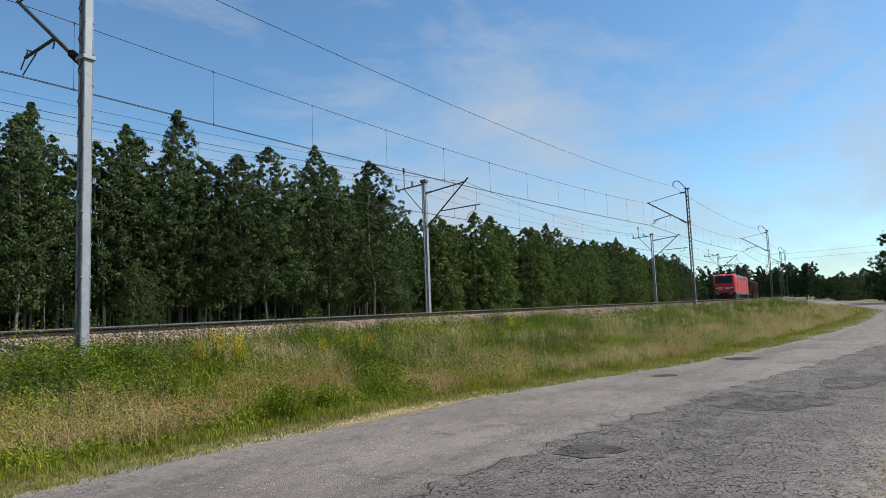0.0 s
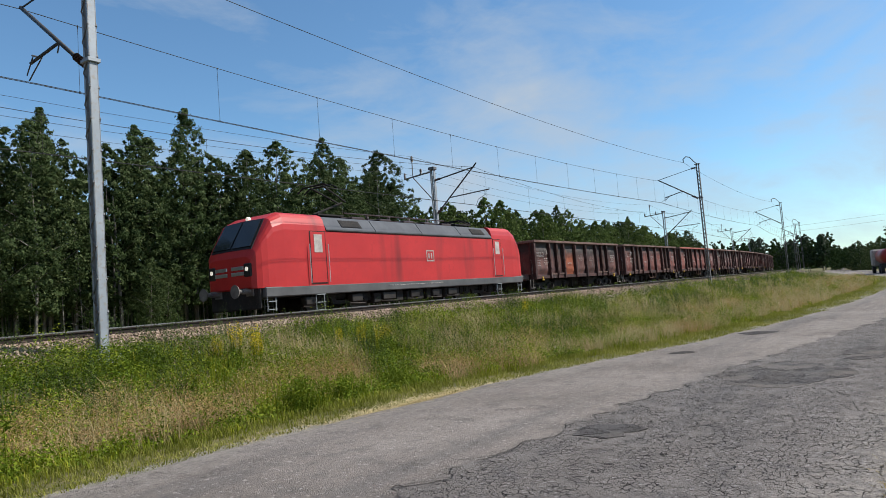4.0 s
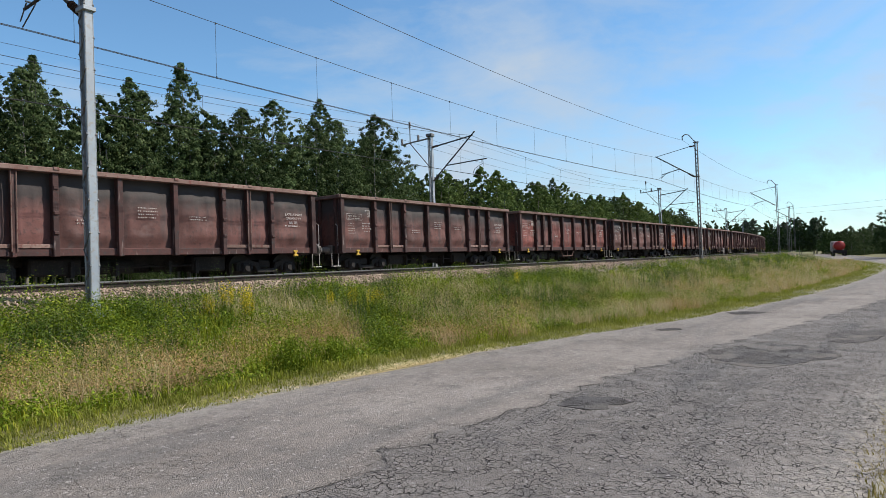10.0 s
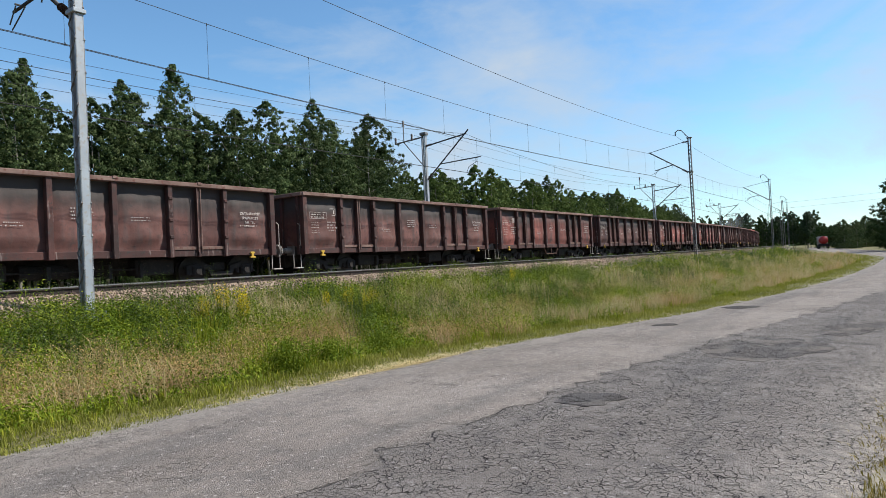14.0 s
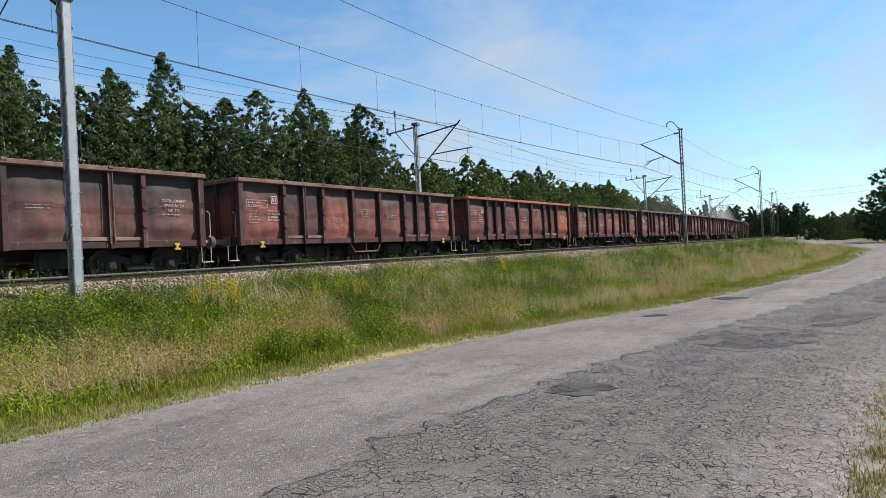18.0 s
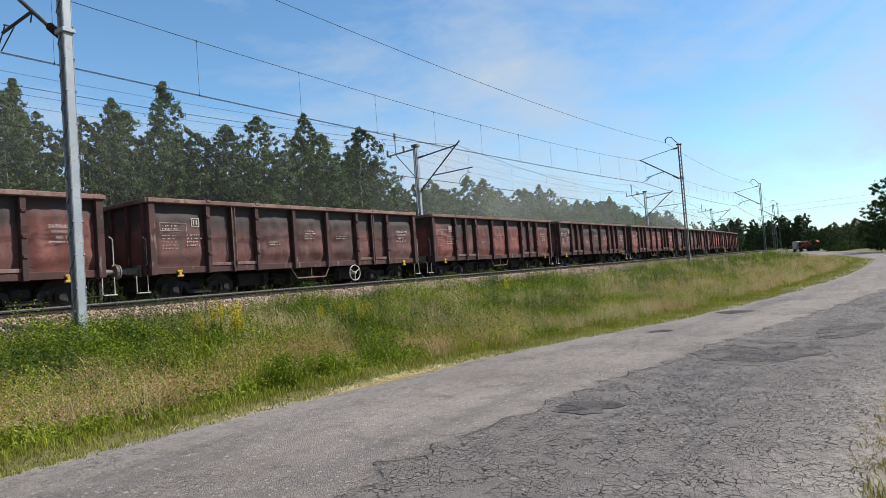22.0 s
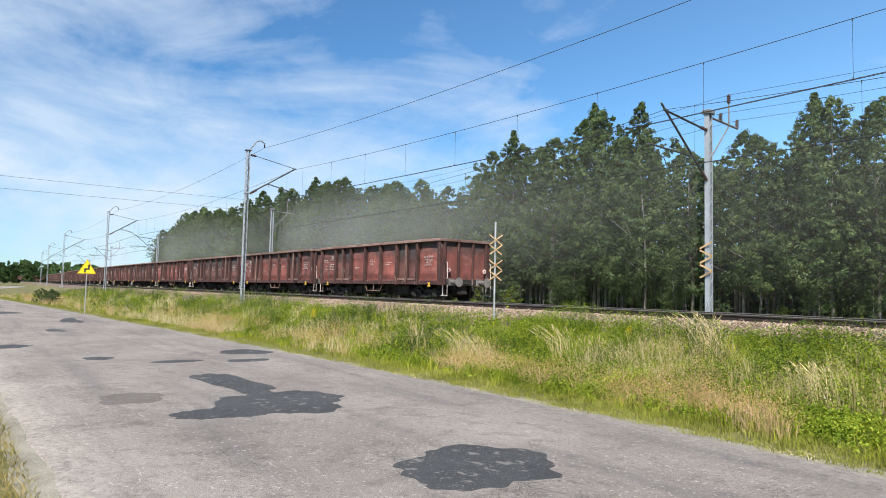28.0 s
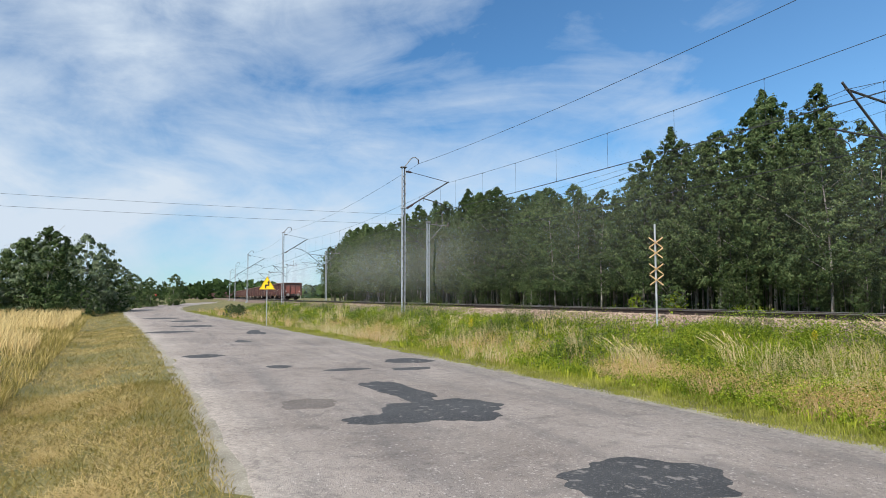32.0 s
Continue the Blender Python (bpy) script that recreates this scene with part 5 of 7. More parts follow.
        g.box(-BODY / 2 - 0.03, BODY / 2 + 0.03, -SIDE - 0.17, -SIDE + 0.06, RIM - 0.13, RIM, 0.015)
        for c in cuts[1:-1:2]:
            g.box(c - 0.07, c + 0.07, -SIDE - 0.19, -SIDE - 0.1, RIM - 0.06, RIM + 0.02, 0.01)
        part("top_rail", g, M["wagon_rim_red"] if seed == 3 else M["wagon_rim"], t, "bright red repainted top rail" if seed == 3 else "dust-covered top rail").matrix_basis = pose(0, 0, 0, 0, 0, turn)
        for sx in (-1, 1):
            part("lashing_hook", HOOK, M["yellow"], t, "yellow painted hook").matrix_basis = pose(sx * (BODY / 2 - 0.95) * (1 if s < 0 else -1), s * (SIDE + 0.03), SILL + 0.08, 0, 0, turn)
    for sx in (-1, 1):
        turn = 90 if sx > 0 else -90
        me = sheet(2.7, h, seed * 1.9 + sx, 0.05)
        part("end_panel", me, P, t, "rust-red end sheet").matrix_basis = pose(sx * (BODY / 2 - 0.06), 0, SILL + 0.2, 0, 0, turn)
        for k in (-1.3, -0.45, 0.45, 1.3):
            g = Geo()
            g.box(-0.06, 0.06, -0.12, 0.02, SILL, RIM - 0.1, 0.012)
            part("end_rib", g, R, t).matrix_basis = pose(sx * (BODY / 2 - 0.06), k, 0, 0, 0, turn)
        g = Geo()
        g.box(-SIDE - 0.12, SIDE + 0.12, -0.14, 0.04, RIM - 0.14, RIM - 0.005, 0.015)
        part("end_rail", g, M["wagon_rim"], t).matrix_basis = pose(sx * (BODY / 2 - 0.04), 0, 0, 0, 0, turn)
        g = Geo()
        g.box(-1.4, 1.4, -0.1, 0.1, SILL - 0.02, SILL + 0.28, 0.015)
        part("head_stock", g, M["underframe"], t).matrix_basis = pose(sx * (BODY / 2 - 0.1), 0, 0, 0, 0, turn)
        for k in (-0.88, 0.88):
            part("buffer", BUFFER, M["buffer"], t, "worn dusty steel buffer").matrix_basis = pose(sx * (BODY / 2 + 0.02), k, 1.05, 0, 0, 0 if sx > 0 else 180)
        g = Geo()
        g.tube((0, 0, 1.0), (0.4 * sx, 0, 0.98), 0.05, 8)
        g.tube((0.4 * sx, 0, 0.98), (0.62 * sx, 0, 0.86), 0.035, 8)
        g.tube((0.1 * sx, 0.3, 0.95), (0.5 * sx, 0.25, 0.5), 0.025, 6)
        part("coupling", g, M["underframe"], t).matrix_basis = pose(sx * (BODY / 2), 0, 0)
        for k in (-1, 1):
            g = Geo()
            g.tube((0, 0, 0.9), (0, 0, 0.42), 0.014, 6)
            g.tube((0.34, 0, 0.9), (0.34, 0, 0.42), 0.014, 6)
            g.box(-0.02, 0.36, -0.1, 0.02, 0.4, 0.43)
            g.path([(0.3, 0, 1.2), (0.34, 0, 1.25), (0.34, 0, 1.95), (0.24, 0, 2.02)], 0.016, 6)
            part("shunter_step", g, M["white"], t, "step with a pale handrail").matrix_basis = pose(sx * (BODY / 2 + 0.16) - 0.17, k * 1.35, 0)
    g = Geo()
    g.box(-BODY / 2 + 0.1, BODY / 2 - 0.1, -1.35, 1.35, SILL + 0.05, SILL + 0.2)
    for k in (-0.5, 0.5):
        g.box(-BODY / 2 + 0.2, BODY / 2 - 0.2, k - 0.08, k + 0.08, SILL - 0.25, SILL + 0.05)
    part("floor_frame", g, M["underframe"], t)
    g = Geo()
    g.tube((-1.2, 0.3, 0.62), (0.4, 0.3, 0.62), 0.2, 12)
    g.box(0.7, 1.5, -0.5, 0.4, 0.45, 0.8, 0.03)
    g.tube((-2.2, -0.9, 0.6), (2.2, -0.9, 0.6), 0.03, 6)
    for k in (-1.9, -0.7, 0.9, 1.8):
        g.box(k - 0.05, k + 0.05, -1.1, -0.8, 0.35, 0.75, 0.01)
    # added bulk beside the gear, blocking light so the underside stays dark
    g.box(-3.0, 3.0, -0.25, 0.25, 0.42, 0.95, 0.03)
    g.box(-2.9, -1.6, -0.95, -0.35, 0.4, 0.85, 0.05)
    g.box(1.7, 2.9, -1.0, -0.4, 0.4, 0.9, 0.05)
    g.tube((-1.3, -0.7, 0.6), (-0.1, -0.7, 0.6), 0.2, 12)
    g.box(-6.2, -3.0, -0.3, 0.3, 0.45, 0.95, 0.03)
    g.box(3.0, 6.2, -0.3, 0.3, 0.45, 0.95, 0.03)
    part("brake_gear", g, M["underframe"], t)
    if stepped:
        for s in (-1, 1):
            g = Geo()
            g.path([(-0.95, s * 1.4, SILL), (-0.7, s * 1.42, 0.55), (0.7, s * 1.42, 0.55), (0.95, s * 1.4, SILL)], 0.026, 6)
            g.tube((0, s * 1.42, 0.55), (0, s * 1.42, SILL), 0.02, 6)
            part("side_step", g, M["wagon_rim"], t, "bent tubular step rail")
    if handbrake:
        g = Geo()
        for i in range(20):
            a, b = 2 * math.pi * i / 20, 2 * math.pi * (i + 1) / 20
            g.tube((0.3 * math.cos(a), 0, 0.3 * math.sin(a)), (0.3 * math.cos(b), 0, 0.3 * math.sin(b)), 0.022, 5, cap=False)
        for i in range(3):
            a = 2 * math.pi * i / 3 + 0.5
            g.tube((0, 0, 0), (0.3 * math.cos(a), 0, 0.3 * math.sin(a)), 0.018, 5)
        g.tube((0, -0.04, 0), (0, 0.25, 0), 0.05, 8)
        part("brake_wheel", g, M["white"], t, "white handbrake wheel").matrix_basis = pose(2.2, -1.55, 0.62)
    bogie(t, -4.5)
    bogie(t, 4.5)
    return t


def build_wagons():
    kinds = [wagon(2, "brownish red open freight wagon with grimy doors", False, False),
             wagon(1, "rust-red open freight wagon with bulged sides and worn stencils", True, False),
             wagon(3, "rust-red open freight wagon with a bright red top rail", True, False),
             wagon(4, "dark rust-red open freight wagon with a handbrake wheel", True, True)]
    order = random.Random(8)
    wagons = []
    for i in range(33):
        k = i if i < 4 else (1 if i == 32 else 2 if i == 21 else 3 if i in (12, 26) else order.choice((0, 1, 1)))
        wagons.append(kinds[i] if i < 4 else copy_thing(kinds[k], pose(0, 0, 0)))
    return wagons


# ---- locomotive ----
def build_loco():
    t = thing("locomotive", pose(0, 0, 0), "traffic-red electric freight locomotive with grey roof and frame", "locomotive")
    L = 9.0
    # body shell: nose, cab, long side, cab, nose
    def section(hw, z0, z1, z2, top):
        half = [(hw, z0), (hw, z1), (hw * 0.985, z1 + 0.45 * (z2 - z1)), (hw * 0.93, z2), (hw * 0.87, z2 + 0.6 * (top - z2)), (hw * 0.74, top)]
        return half + [(-a, b) for a, b in half[::-1]]
    st = [(-L, 1.14, 1.15, 2.05, 2.12, 2.2), (-L + 0.1, 1.32, 1.1, 2.25, 2.38, 2.46), (-L + 0.28, 1.4, 1.1, 2.5, 2.66, 2.76), (-L + 0.5, 1.45, 1.1, 2.75, 2.98, 3.12), (-L + 0.75, 1.47, 1.1, 2.98, 3.36, 3.52), (-L + 1.2, 1.49, 1.1, 3.1, 3.54, 3.74), (-L + 3.15, 1.49, 1.1, 3.1, 3.54, 3.74), (-L + 3.2, 1.49, 1.1, 3.08, 3.12, 3.2)]
    st += [(-a[0],) + a[1:] for a in st[::-1]]
    g = Geo()
    frames = []
    pts = []
    for x, *sec in st:
        pts.append([(x, a, b) for a, b in section(*sec)])
    n = 12
    for p in pts:
        g.v += p
    for k in range(len(st) - 1):
        for i in range(n):
            j = (i + 1) % n
            g.f.append((k * n + i, k * n + j, k * n + n + j, k * n + n + i))
    g.f += [tuple(range(n - 1, -1, -1)), tuple(range((len(st) - 1) * n, len(st) * n))]
    part("body", g, M["loco_red"], t)
    g = Geo()
    slope = [(-1.5, 3.14), (-1.49, 3.2), (-1.15, 3.66), (-1.05, 3.7), (1.05, 3.7), (1.15, 3.66), (1.49, 3.2), (1.5, 3.14)]
    for x0, x1 in ((-5.78, -3.07), (-3.03, -0.02), (0.02, 3.03), (3.07, 5.78)):
        g = Geo()
        g.sweep(slope, [((x0, 0, 0), (0, 1, 0), (0, 0, 1)), ((x1, 0, 0), (0, 1, 0), (0, 0, 1))])
        part("roof_section", g, M["loco_roof"], t, "blue-grey roof section with sloped edges")
    for x in (-4.35, 4.7):
        for k in (-1, 1):
            g = Geo()
            g.bar((x - 0.55, k * 1.33, 3.43), (x + 0.55, k * 1.33, 3.43), 0.36, 0.03, (0, -k * 0.6, 0.8))
            part("roof_grille", g, M["underframe"], t, "dark ventilation grille")
    for k in (-1, 1):
        g = Geo()
        g.box(-5.8, 5.8, k * 1.5 - 0.02, k * 1.5 + 0.02, 3.1, 3.15, 0.008)
        part("roof_gutter", g, M["underframe"], t)
    g = Geo()
    g.box(-L + 0.3, L - 0.3, -1.5, 1.5, 0.78, 1.12, 0.03)
    part("frame_beam", g, M["loco_grey"], t, "dark grey frame beam")
    g = Geo()
    lines_of_marks(g, -2.5, 1.0, 5.0, 1, 0.06, 0, 4, -1.51)
    part("frame_stencil", g, M["white"], t, "small white marks")
    for s in (-1, 1):
        # windscreen halves, lamps, buffers and steps at either end
        for k in (-1, 1):
            g = Geo()
            a0, a1 = sorted((k * 0.05, k * 1.06))
            b0, b1 = sorted((k * 0.05, k * 1.0))
            x0, z0, x1, z1 = s * (L - 0.14), 2.52, s * (L - 0.72), 3.47
            o = Vector((s * 0.05, 0, 0.035))
            q = [Vector((x0, a0, z0)) + o, Vector((x0, a1, z0)) + o, Vector((x1, b1, z1)) + o, Vector((x1, b0, z1)) + o]
            back = [v - Vector((s * 0.04, 0, 0.03)) for v in q]
            g.add(q + back, [(0, 1, 2, 3), (4, 7, 6, 5), (0, 4, 5, 1), (1, 5, 6, 2), (2, 6, 7, 3), (3, 7, 4, 0)])
            part("windscreen", g, M["glass"], t, "dark windscreen half")
            g = Geo()
            g.box(s * (L - 0.05) - 0.08, s * (L - 0.05) + 0.08, k * 0.98 - 0.2, k * 0.98 + 0.2, 1.5, 1.98, 0.04)
            lamp = part("lamp_housing", g, M["sign_black"], t)
            g = Geo()
            g.tube((s * (L + 0.02), k * 0.98, 1.78), (s * (L + 0.05), k * 0.98, 1.78), 0.075, 12)
            part("headlamp", g, M["lamp"] if s < 0 else M["silver"], lamp, "round headlamp")
            q = [Vector((s * (L - 0.1), k * 0.0, 2.46)), Vector((s * (L - 0.1), k * 1.12, 2.44)), Vector((s * (L - 0.74), k * 1.08, 3.5)), Vector((s * (L - 0.74), k * 0.0, 3.53))]
            g = Geo()
            g.add([v + Vector((s * 0.02, 0, 0.012)) for v in q] + [v - Vector((s * 0.05, 0, 0.03)) for v in q], [(0, 1, 2, 3), (4, 7, 6, 5), (0, 4, 5, 1), (1, 5, 6, 2), (2, 6, 7, 3), (3, 7, 4, 0)])
            part("windscreen_surround", g, M["sign_black"], t, "black windscreen surround")
            for i in range(2):
                g = Geo()
                g.box(s * (L + 0.01) - 0.025, s * (L + 0.01) + 0.025, min(k * 0.12, k * 0.78), max(k * 0.12, k * 0.78), 1.58 + i * 0.19, 1.7 + i * 0.19, 0.01)
                part("grille_bar", g, M["silver"], t, "pale front grille bar")
            part("buffer", BUFFER, M["wheel"], t).matrix_basis = pose(s * (L - 0.14), k * 0.88, 1.03, 0, 0, 0 if s > 0 else 180)
            g = Geo()
            for z in (0.35, 0.62):
                g.box(s * (L - 0.75), s * (L - 0.4), k * 1.42 - 0.06, k * 1.42 + 0.06, z, z + 0.03)
            for xx in (L - 0.75, L - 0.4):
                g.tube((s * xx, k * 1.42, 0.3), (s * xx, k * 1.42, 0.85), 0.02, 6)
            part("footstep", g, M["galv"], t)
            # cab door with window and rails
            g = Geo()
            xd = s * (L - 2.75)
            g.box(xd - 0.36, xd + 0.36, k * 1.5 - 0.012, k * 1.5 + 0.012, 1.2, 3.06, 0.01)
            seam = Geo()
            seam.box(xd - 0.385, xd + 0.385, k * 1.493 - 0.012, k * 1.493 + 0.012, 1.16, 3.085)
            part("door_seam", seam, M["underframe"], t, "dark seam round the cab door")
            door = part("cab_door", g, M["loco_red"], t, "red cab door")
            g = Geo()
            g.box(xd - 0.2, xd + 0.2, k * 1.516 - 0.006, k * 1.516 + 0.006, 2.3, 2.96, 0.004)
            # the pane's bright reflection is painted in with the white material
            part("door_window", g, M["white"], door, "door window, its pale reflection painted in")
            for xx in (-0.46, 0.46):
                g = Geo()
                g.tube((xd + xx, k * 1.56, 1.2), (xd + xx, k * 1.56, 2.6), 0.018, 6)
                part("grab_rail", g, M["silver"], t, "bare metal grab rail")
            g = Geo()
            for z in (0.2, 0.48, 0.76):
                g.box(xd - 0.2, xd + 0.2, k * 1.45 - 0.08, k * 1.45 + 0.08, z, z + 0.03)
            g.tube((xd - 0.2, k * 1.45, 0.2), (xd - 0.2, k * 1.45, 1.1), 0.018, 6)
            g.tube((xd + 0.2, k * 1.45, 0.2), (xd + 0.2, k * 1.45, 1.1), 0.018, 6)
            part("ladder", g, M["galv"], t)
        g = Geo()
        g.tube((s * (L - 0.95), 0, 3.62), (s * (L - 0.84), 0, 3.62), 0.08, 12)
        part("top_lamp", g, M["lamp"] if s < 0 else M["silver"], t, "round lamp over the windscreen")
        g = Geo()
        g.box(s * (L - 0.2) - 0.06, s * (L - 0.2) + 0.06, -1.35, 1.35, 0.4, 1.15, 0.04)
        part("buffer_beam", g, M["underframe"], t)
    # plain pale square on the side, standing for the operator's mark
    for k in (-1, 1):
        g = Geo()
        q = lambda a, b, c, d: g.box(a, b, k * 1.497 - 0.004, k * 1.497 + 0.004, c, d)
        q(0.2, 0.75, 1.95, 2.0), q(0.2, 0.75, 2.4, 2.45), q(0.2, 0.25, 2.0, 2.4), q(0.7, 0.75, 2.0, 2.4), q(0.33, 0.42, 2.08, 2.32), q(0.52, 0.61, 2.08, 2.32)
        part("side_mark", g, M["white"], t, "pale framed square on the side")
    for x in (-4.75, 4.75):
        bogie(t, x, 1.25)
    g = Geo()
    for i in range(9):
        x = -2.9 + i * 0.7
        g.box(x - 0.25, x + 0.2, -1.25, -0.3, 0.32, 0.72 + 0.05 * (i % 3), 0.03)
    g.box(-3.0, 3.0, -0.3, 1.2, 0.3, 0.75, 0.03)
    part("underfloor_gear", g, M["underframe"], t)
    for x, w in ((-6.6, 0.25), (-4.2, 0.3), (-2.3, 0.4), (-0.6, 0.3), (0.9, 0.25), (2.2, 0.35), (6.3, 0.25)):
        g = Geo()
        g.box(x - w, x + w, -1.36, -1.1, 0.42, 0.72, 0.03)
        g.tube((x - w - 0.1, -1.3, 0.38), (x + w + 0.15, -1.3, 0.34), 0.03, 6)
        part("equipment_box", g, M["wheel"], t, "dusty dark equipment box")
    # pantographs: the leading one lies folded, the trailing one is up
    for x, up in ((-4.6, True), (4.6, False)):
        g = Geo()
        g.box(x - 0.7, x + 0.7, -0.6, 0.6, 3.86, 3.92)
        for sy in (-0.5, 0.5):
            for sx in (-0.6, 0.6):
                g.tube((x + sx, sy, 3.78), (x + sx, sy, 3.92), 0.05, 6)
        z1 = 5.1 if up else 4.08
        kx = x + 1.25
        zk = 4.55 if up else 4.02
        g.tube((x - 0.4, 0, 3.95), (kx, 0, zk), 0.05, 6)
        for sy in (-0.35, 0.35):
            g.tube((kx, sy * 0.6, zk), (x - 0.1, sy, z1), 0.034, 6)
        for dx in (-0.18, 0.18):
            g.path([(x - 0.1 + dx, -0.95, z1 - 0.16), (x - 0.1 + dx, -0.6, z1 + 0.02), (x - 0.1 + dx, 0.6, z1 + 0.02), (x - 0.1 + dx, 0.95, z1 - 0.16)], 0.034, 5)
        part("pantograph", g, M["underframe"], t, "raised single-arm pantograph" if up else "folded single-arm pantograph")
    g = Geo()
    for x in (-2.2, -0.8, 0.6, 2.0):
        insulator(g, (x, -0.3, 3.82), (x, -0.3, 4.05), 0.08, 4)
    g.tube((-3.6, -0.3, 4.06), (3.4, -0.3, 4.06), 0.03, 6)
    for x in (-3.2, -1.5, 0.1, 1.6, 3.0):
        g.box(x - 0.4, x + 0.35, -0.75, 0.6, 3.68, 3.86, 0.03)
        g.tube((x - 0.5, 0.5, 4.0), (x + 0.6, 0.4, 4.0), 0.025, 6)
        insulator(g, (x, 0.45, 3.8), (x, 0.45, 4.0), 0.08, 4)
    part("roof_bar", g, M["insulator"], t)
    return t


WAGONS = build_wagons()


def tail_plates(w):
    """Round tail plates on the hindmost wagon."""
    for k in (-1.12, 1.12):
        g = Geo()
        g.tube((BODY / 2 + 0.1, k, 1.62), (BODY / 2 + 0.13, k, 1.62), 0.11, 18)
        p = part("tail_plate", g, M["white"], w, "round white tail plate")
        g = Geo()
        g.tube((BODY / 2 + 0.132, k, 1.62), (BODY / 2 + 0.138, k, 1.62), 0.05, 14)
        part("plate_centre", g, M["truck_red"], p, "red centre")


tail_plates(WAGONS[32])
LOCO = build_loco()


# ---- the tank lorry that drives off on the road ----
def build_lorry():
    t = thing("tank_lorry", pose(0, 0, 0), "dark red tank lorry driving off along the road", "lorry")
    g = Geo()
    g.tube((-6.2, 0, 2.1), (0.4, 0, 2.1), 0.95, 18)
    part("tank", g, M["truck_red"], t, "dull red cylindrical tank", True)
    g = Geo()
    g.box(0.8, 2.7, -1.2, 1.2, 0.9, 3.1, 0.18)
    part("cab", g, M["white"], t, "white cab")
    g = Geo()
    g.box(2.68, 2.73, -1.0, 1.0, 2.0, 2.8, 0.02)
    part("windscreen", g, M["glass"], t)
    g = Geo()
    g.box(-6.3, 2.5, -0.5, 0.5, 0.75, 1.15, 0.03)
    g.box(-6.4, -6.25, -1.2, 1.2, 0.6, 1.2, 0.03)
    part("chassis", g, M["underframe"], t)
    for x in (-5.0, -3.7, 1.9):
        for s in (-1, 1):
            g = Geo()
            g.tube((x, s * 0.85, 0.5), (x, s * 1.2, 0.5), 0.5, 16)
            part("wheel", g, M["tyre"], t)
    return t


LORRY = build_lorry()

# ---- trees ----
def quads(centres, normals, size, rs, aspect=1.0):
    """Leaf shapes (folded diamonds) at the given centres."""
    n = len(centres)
    a = np.cross(normals, rs.normal(size=(n, 3)))
    a /= np.linalg.norm(a, axis=1, keepdims=True) + 1e-9
    b = np.cross(normals, a)
    s = size[:, None]
    fold = normals * s * 0.18
    v = np.stack([centres - a * s, centres - b * s * 0.55 * aspect + fold, centres + a * s, centres + b * s * 0.55 * aspect + fold], 1)
    f = np.arange(4 * n).reshape(n, 4)
    return v.reshape(-1, 3), f


def leaves(centres, normals, size, rs):
    """Small pointed leaves, one triangle each."""
    n = len(centres)
    a = np.cross(normals, rs.normal(size=(n, 3)))
    a /= np.linalg.norm(a, axis=1, keepdims=True) + 1e-9
    b = np.cross(normals, a)
    s = size[:, None]
    v = np.stack([centres - a * s, centres + b * s * 0.75 + a * s * 0.2, centres + a * s - b * s * 0.45], 1)
    return v.reshape(-1, 3), np.arange(3 * n).reshape(n, 3)


def clump_leaves(rs, foot, top, height, width, bare, clusters, count, leaf, pointed, lump=1.0):
    """Leaves in rounded clumps round a leaning stem; each leaf faces out of its clump."""
    k = np.clip((np.arange(clusters) + rs.uniform(0, 1, clusters)) / clusters, 0, 1) ** 0.95
    shape = np.minimum(1.0, 0.6 + 1.7 * k) * (1.03 - k ** (12.0 - 9.5 * pointed))
    ang = rs.uniform(0, 6.28, clusters)
    side = (0.84 + 0.34 * np.sin(ang * 2 + foot[0]) * np.sin(k * 8 + foot[1] + ang)) * rs.uniform(0.75, 1.15, clusters)
    rad = width * 0.5 * np.maximum(shape, 0.05) * side * np.sqrt(rs.uniform(0.12, 1.0, clusters))
    size = lump * (0.022 + 0.042 * rs.uniform(0, 1, clusters) ** 2) * (0.45 * height + 0.55 * width) * (1 - 0.68 * k)
    stem = foot + top * (bare + (0.99 - bare) * k)[:, None]
    c = stem + np.stack([np.cos(ang) * rad, np.sin(ang) * rad, -0.25 * rad], -1)
    n = clusters * count
    d = rs.normal(size=(n, 3)) + np.array([0, 0, 0.25])
    d /= np.linalg.norm(d, axis=1, keepdims=True)
    C, S = np.repeat(c, count, 0), np.repeat(size, count)
    pos = C + d * (S * np.abs(rs.normal(0.75, 0.5, n)))[:, None] * np.array([1, 1, 0.85])
    out = pos - np.repeat(stem, count, 0)
    out /= np.linalg.norm(out, axis=1, keepdims=True) + 1e-6
    nor = d * 0.6 + out * 0.75 + rs.normal(0, 0.5, (n, 3)) + np.array([0, 0, 0.2])
    nor /= np.linalg.norm(nor, axis=1, keepdims=True)
    return leaves(pos, nor, leaf * rs.uniform(0.6, 1.35, n), rs)


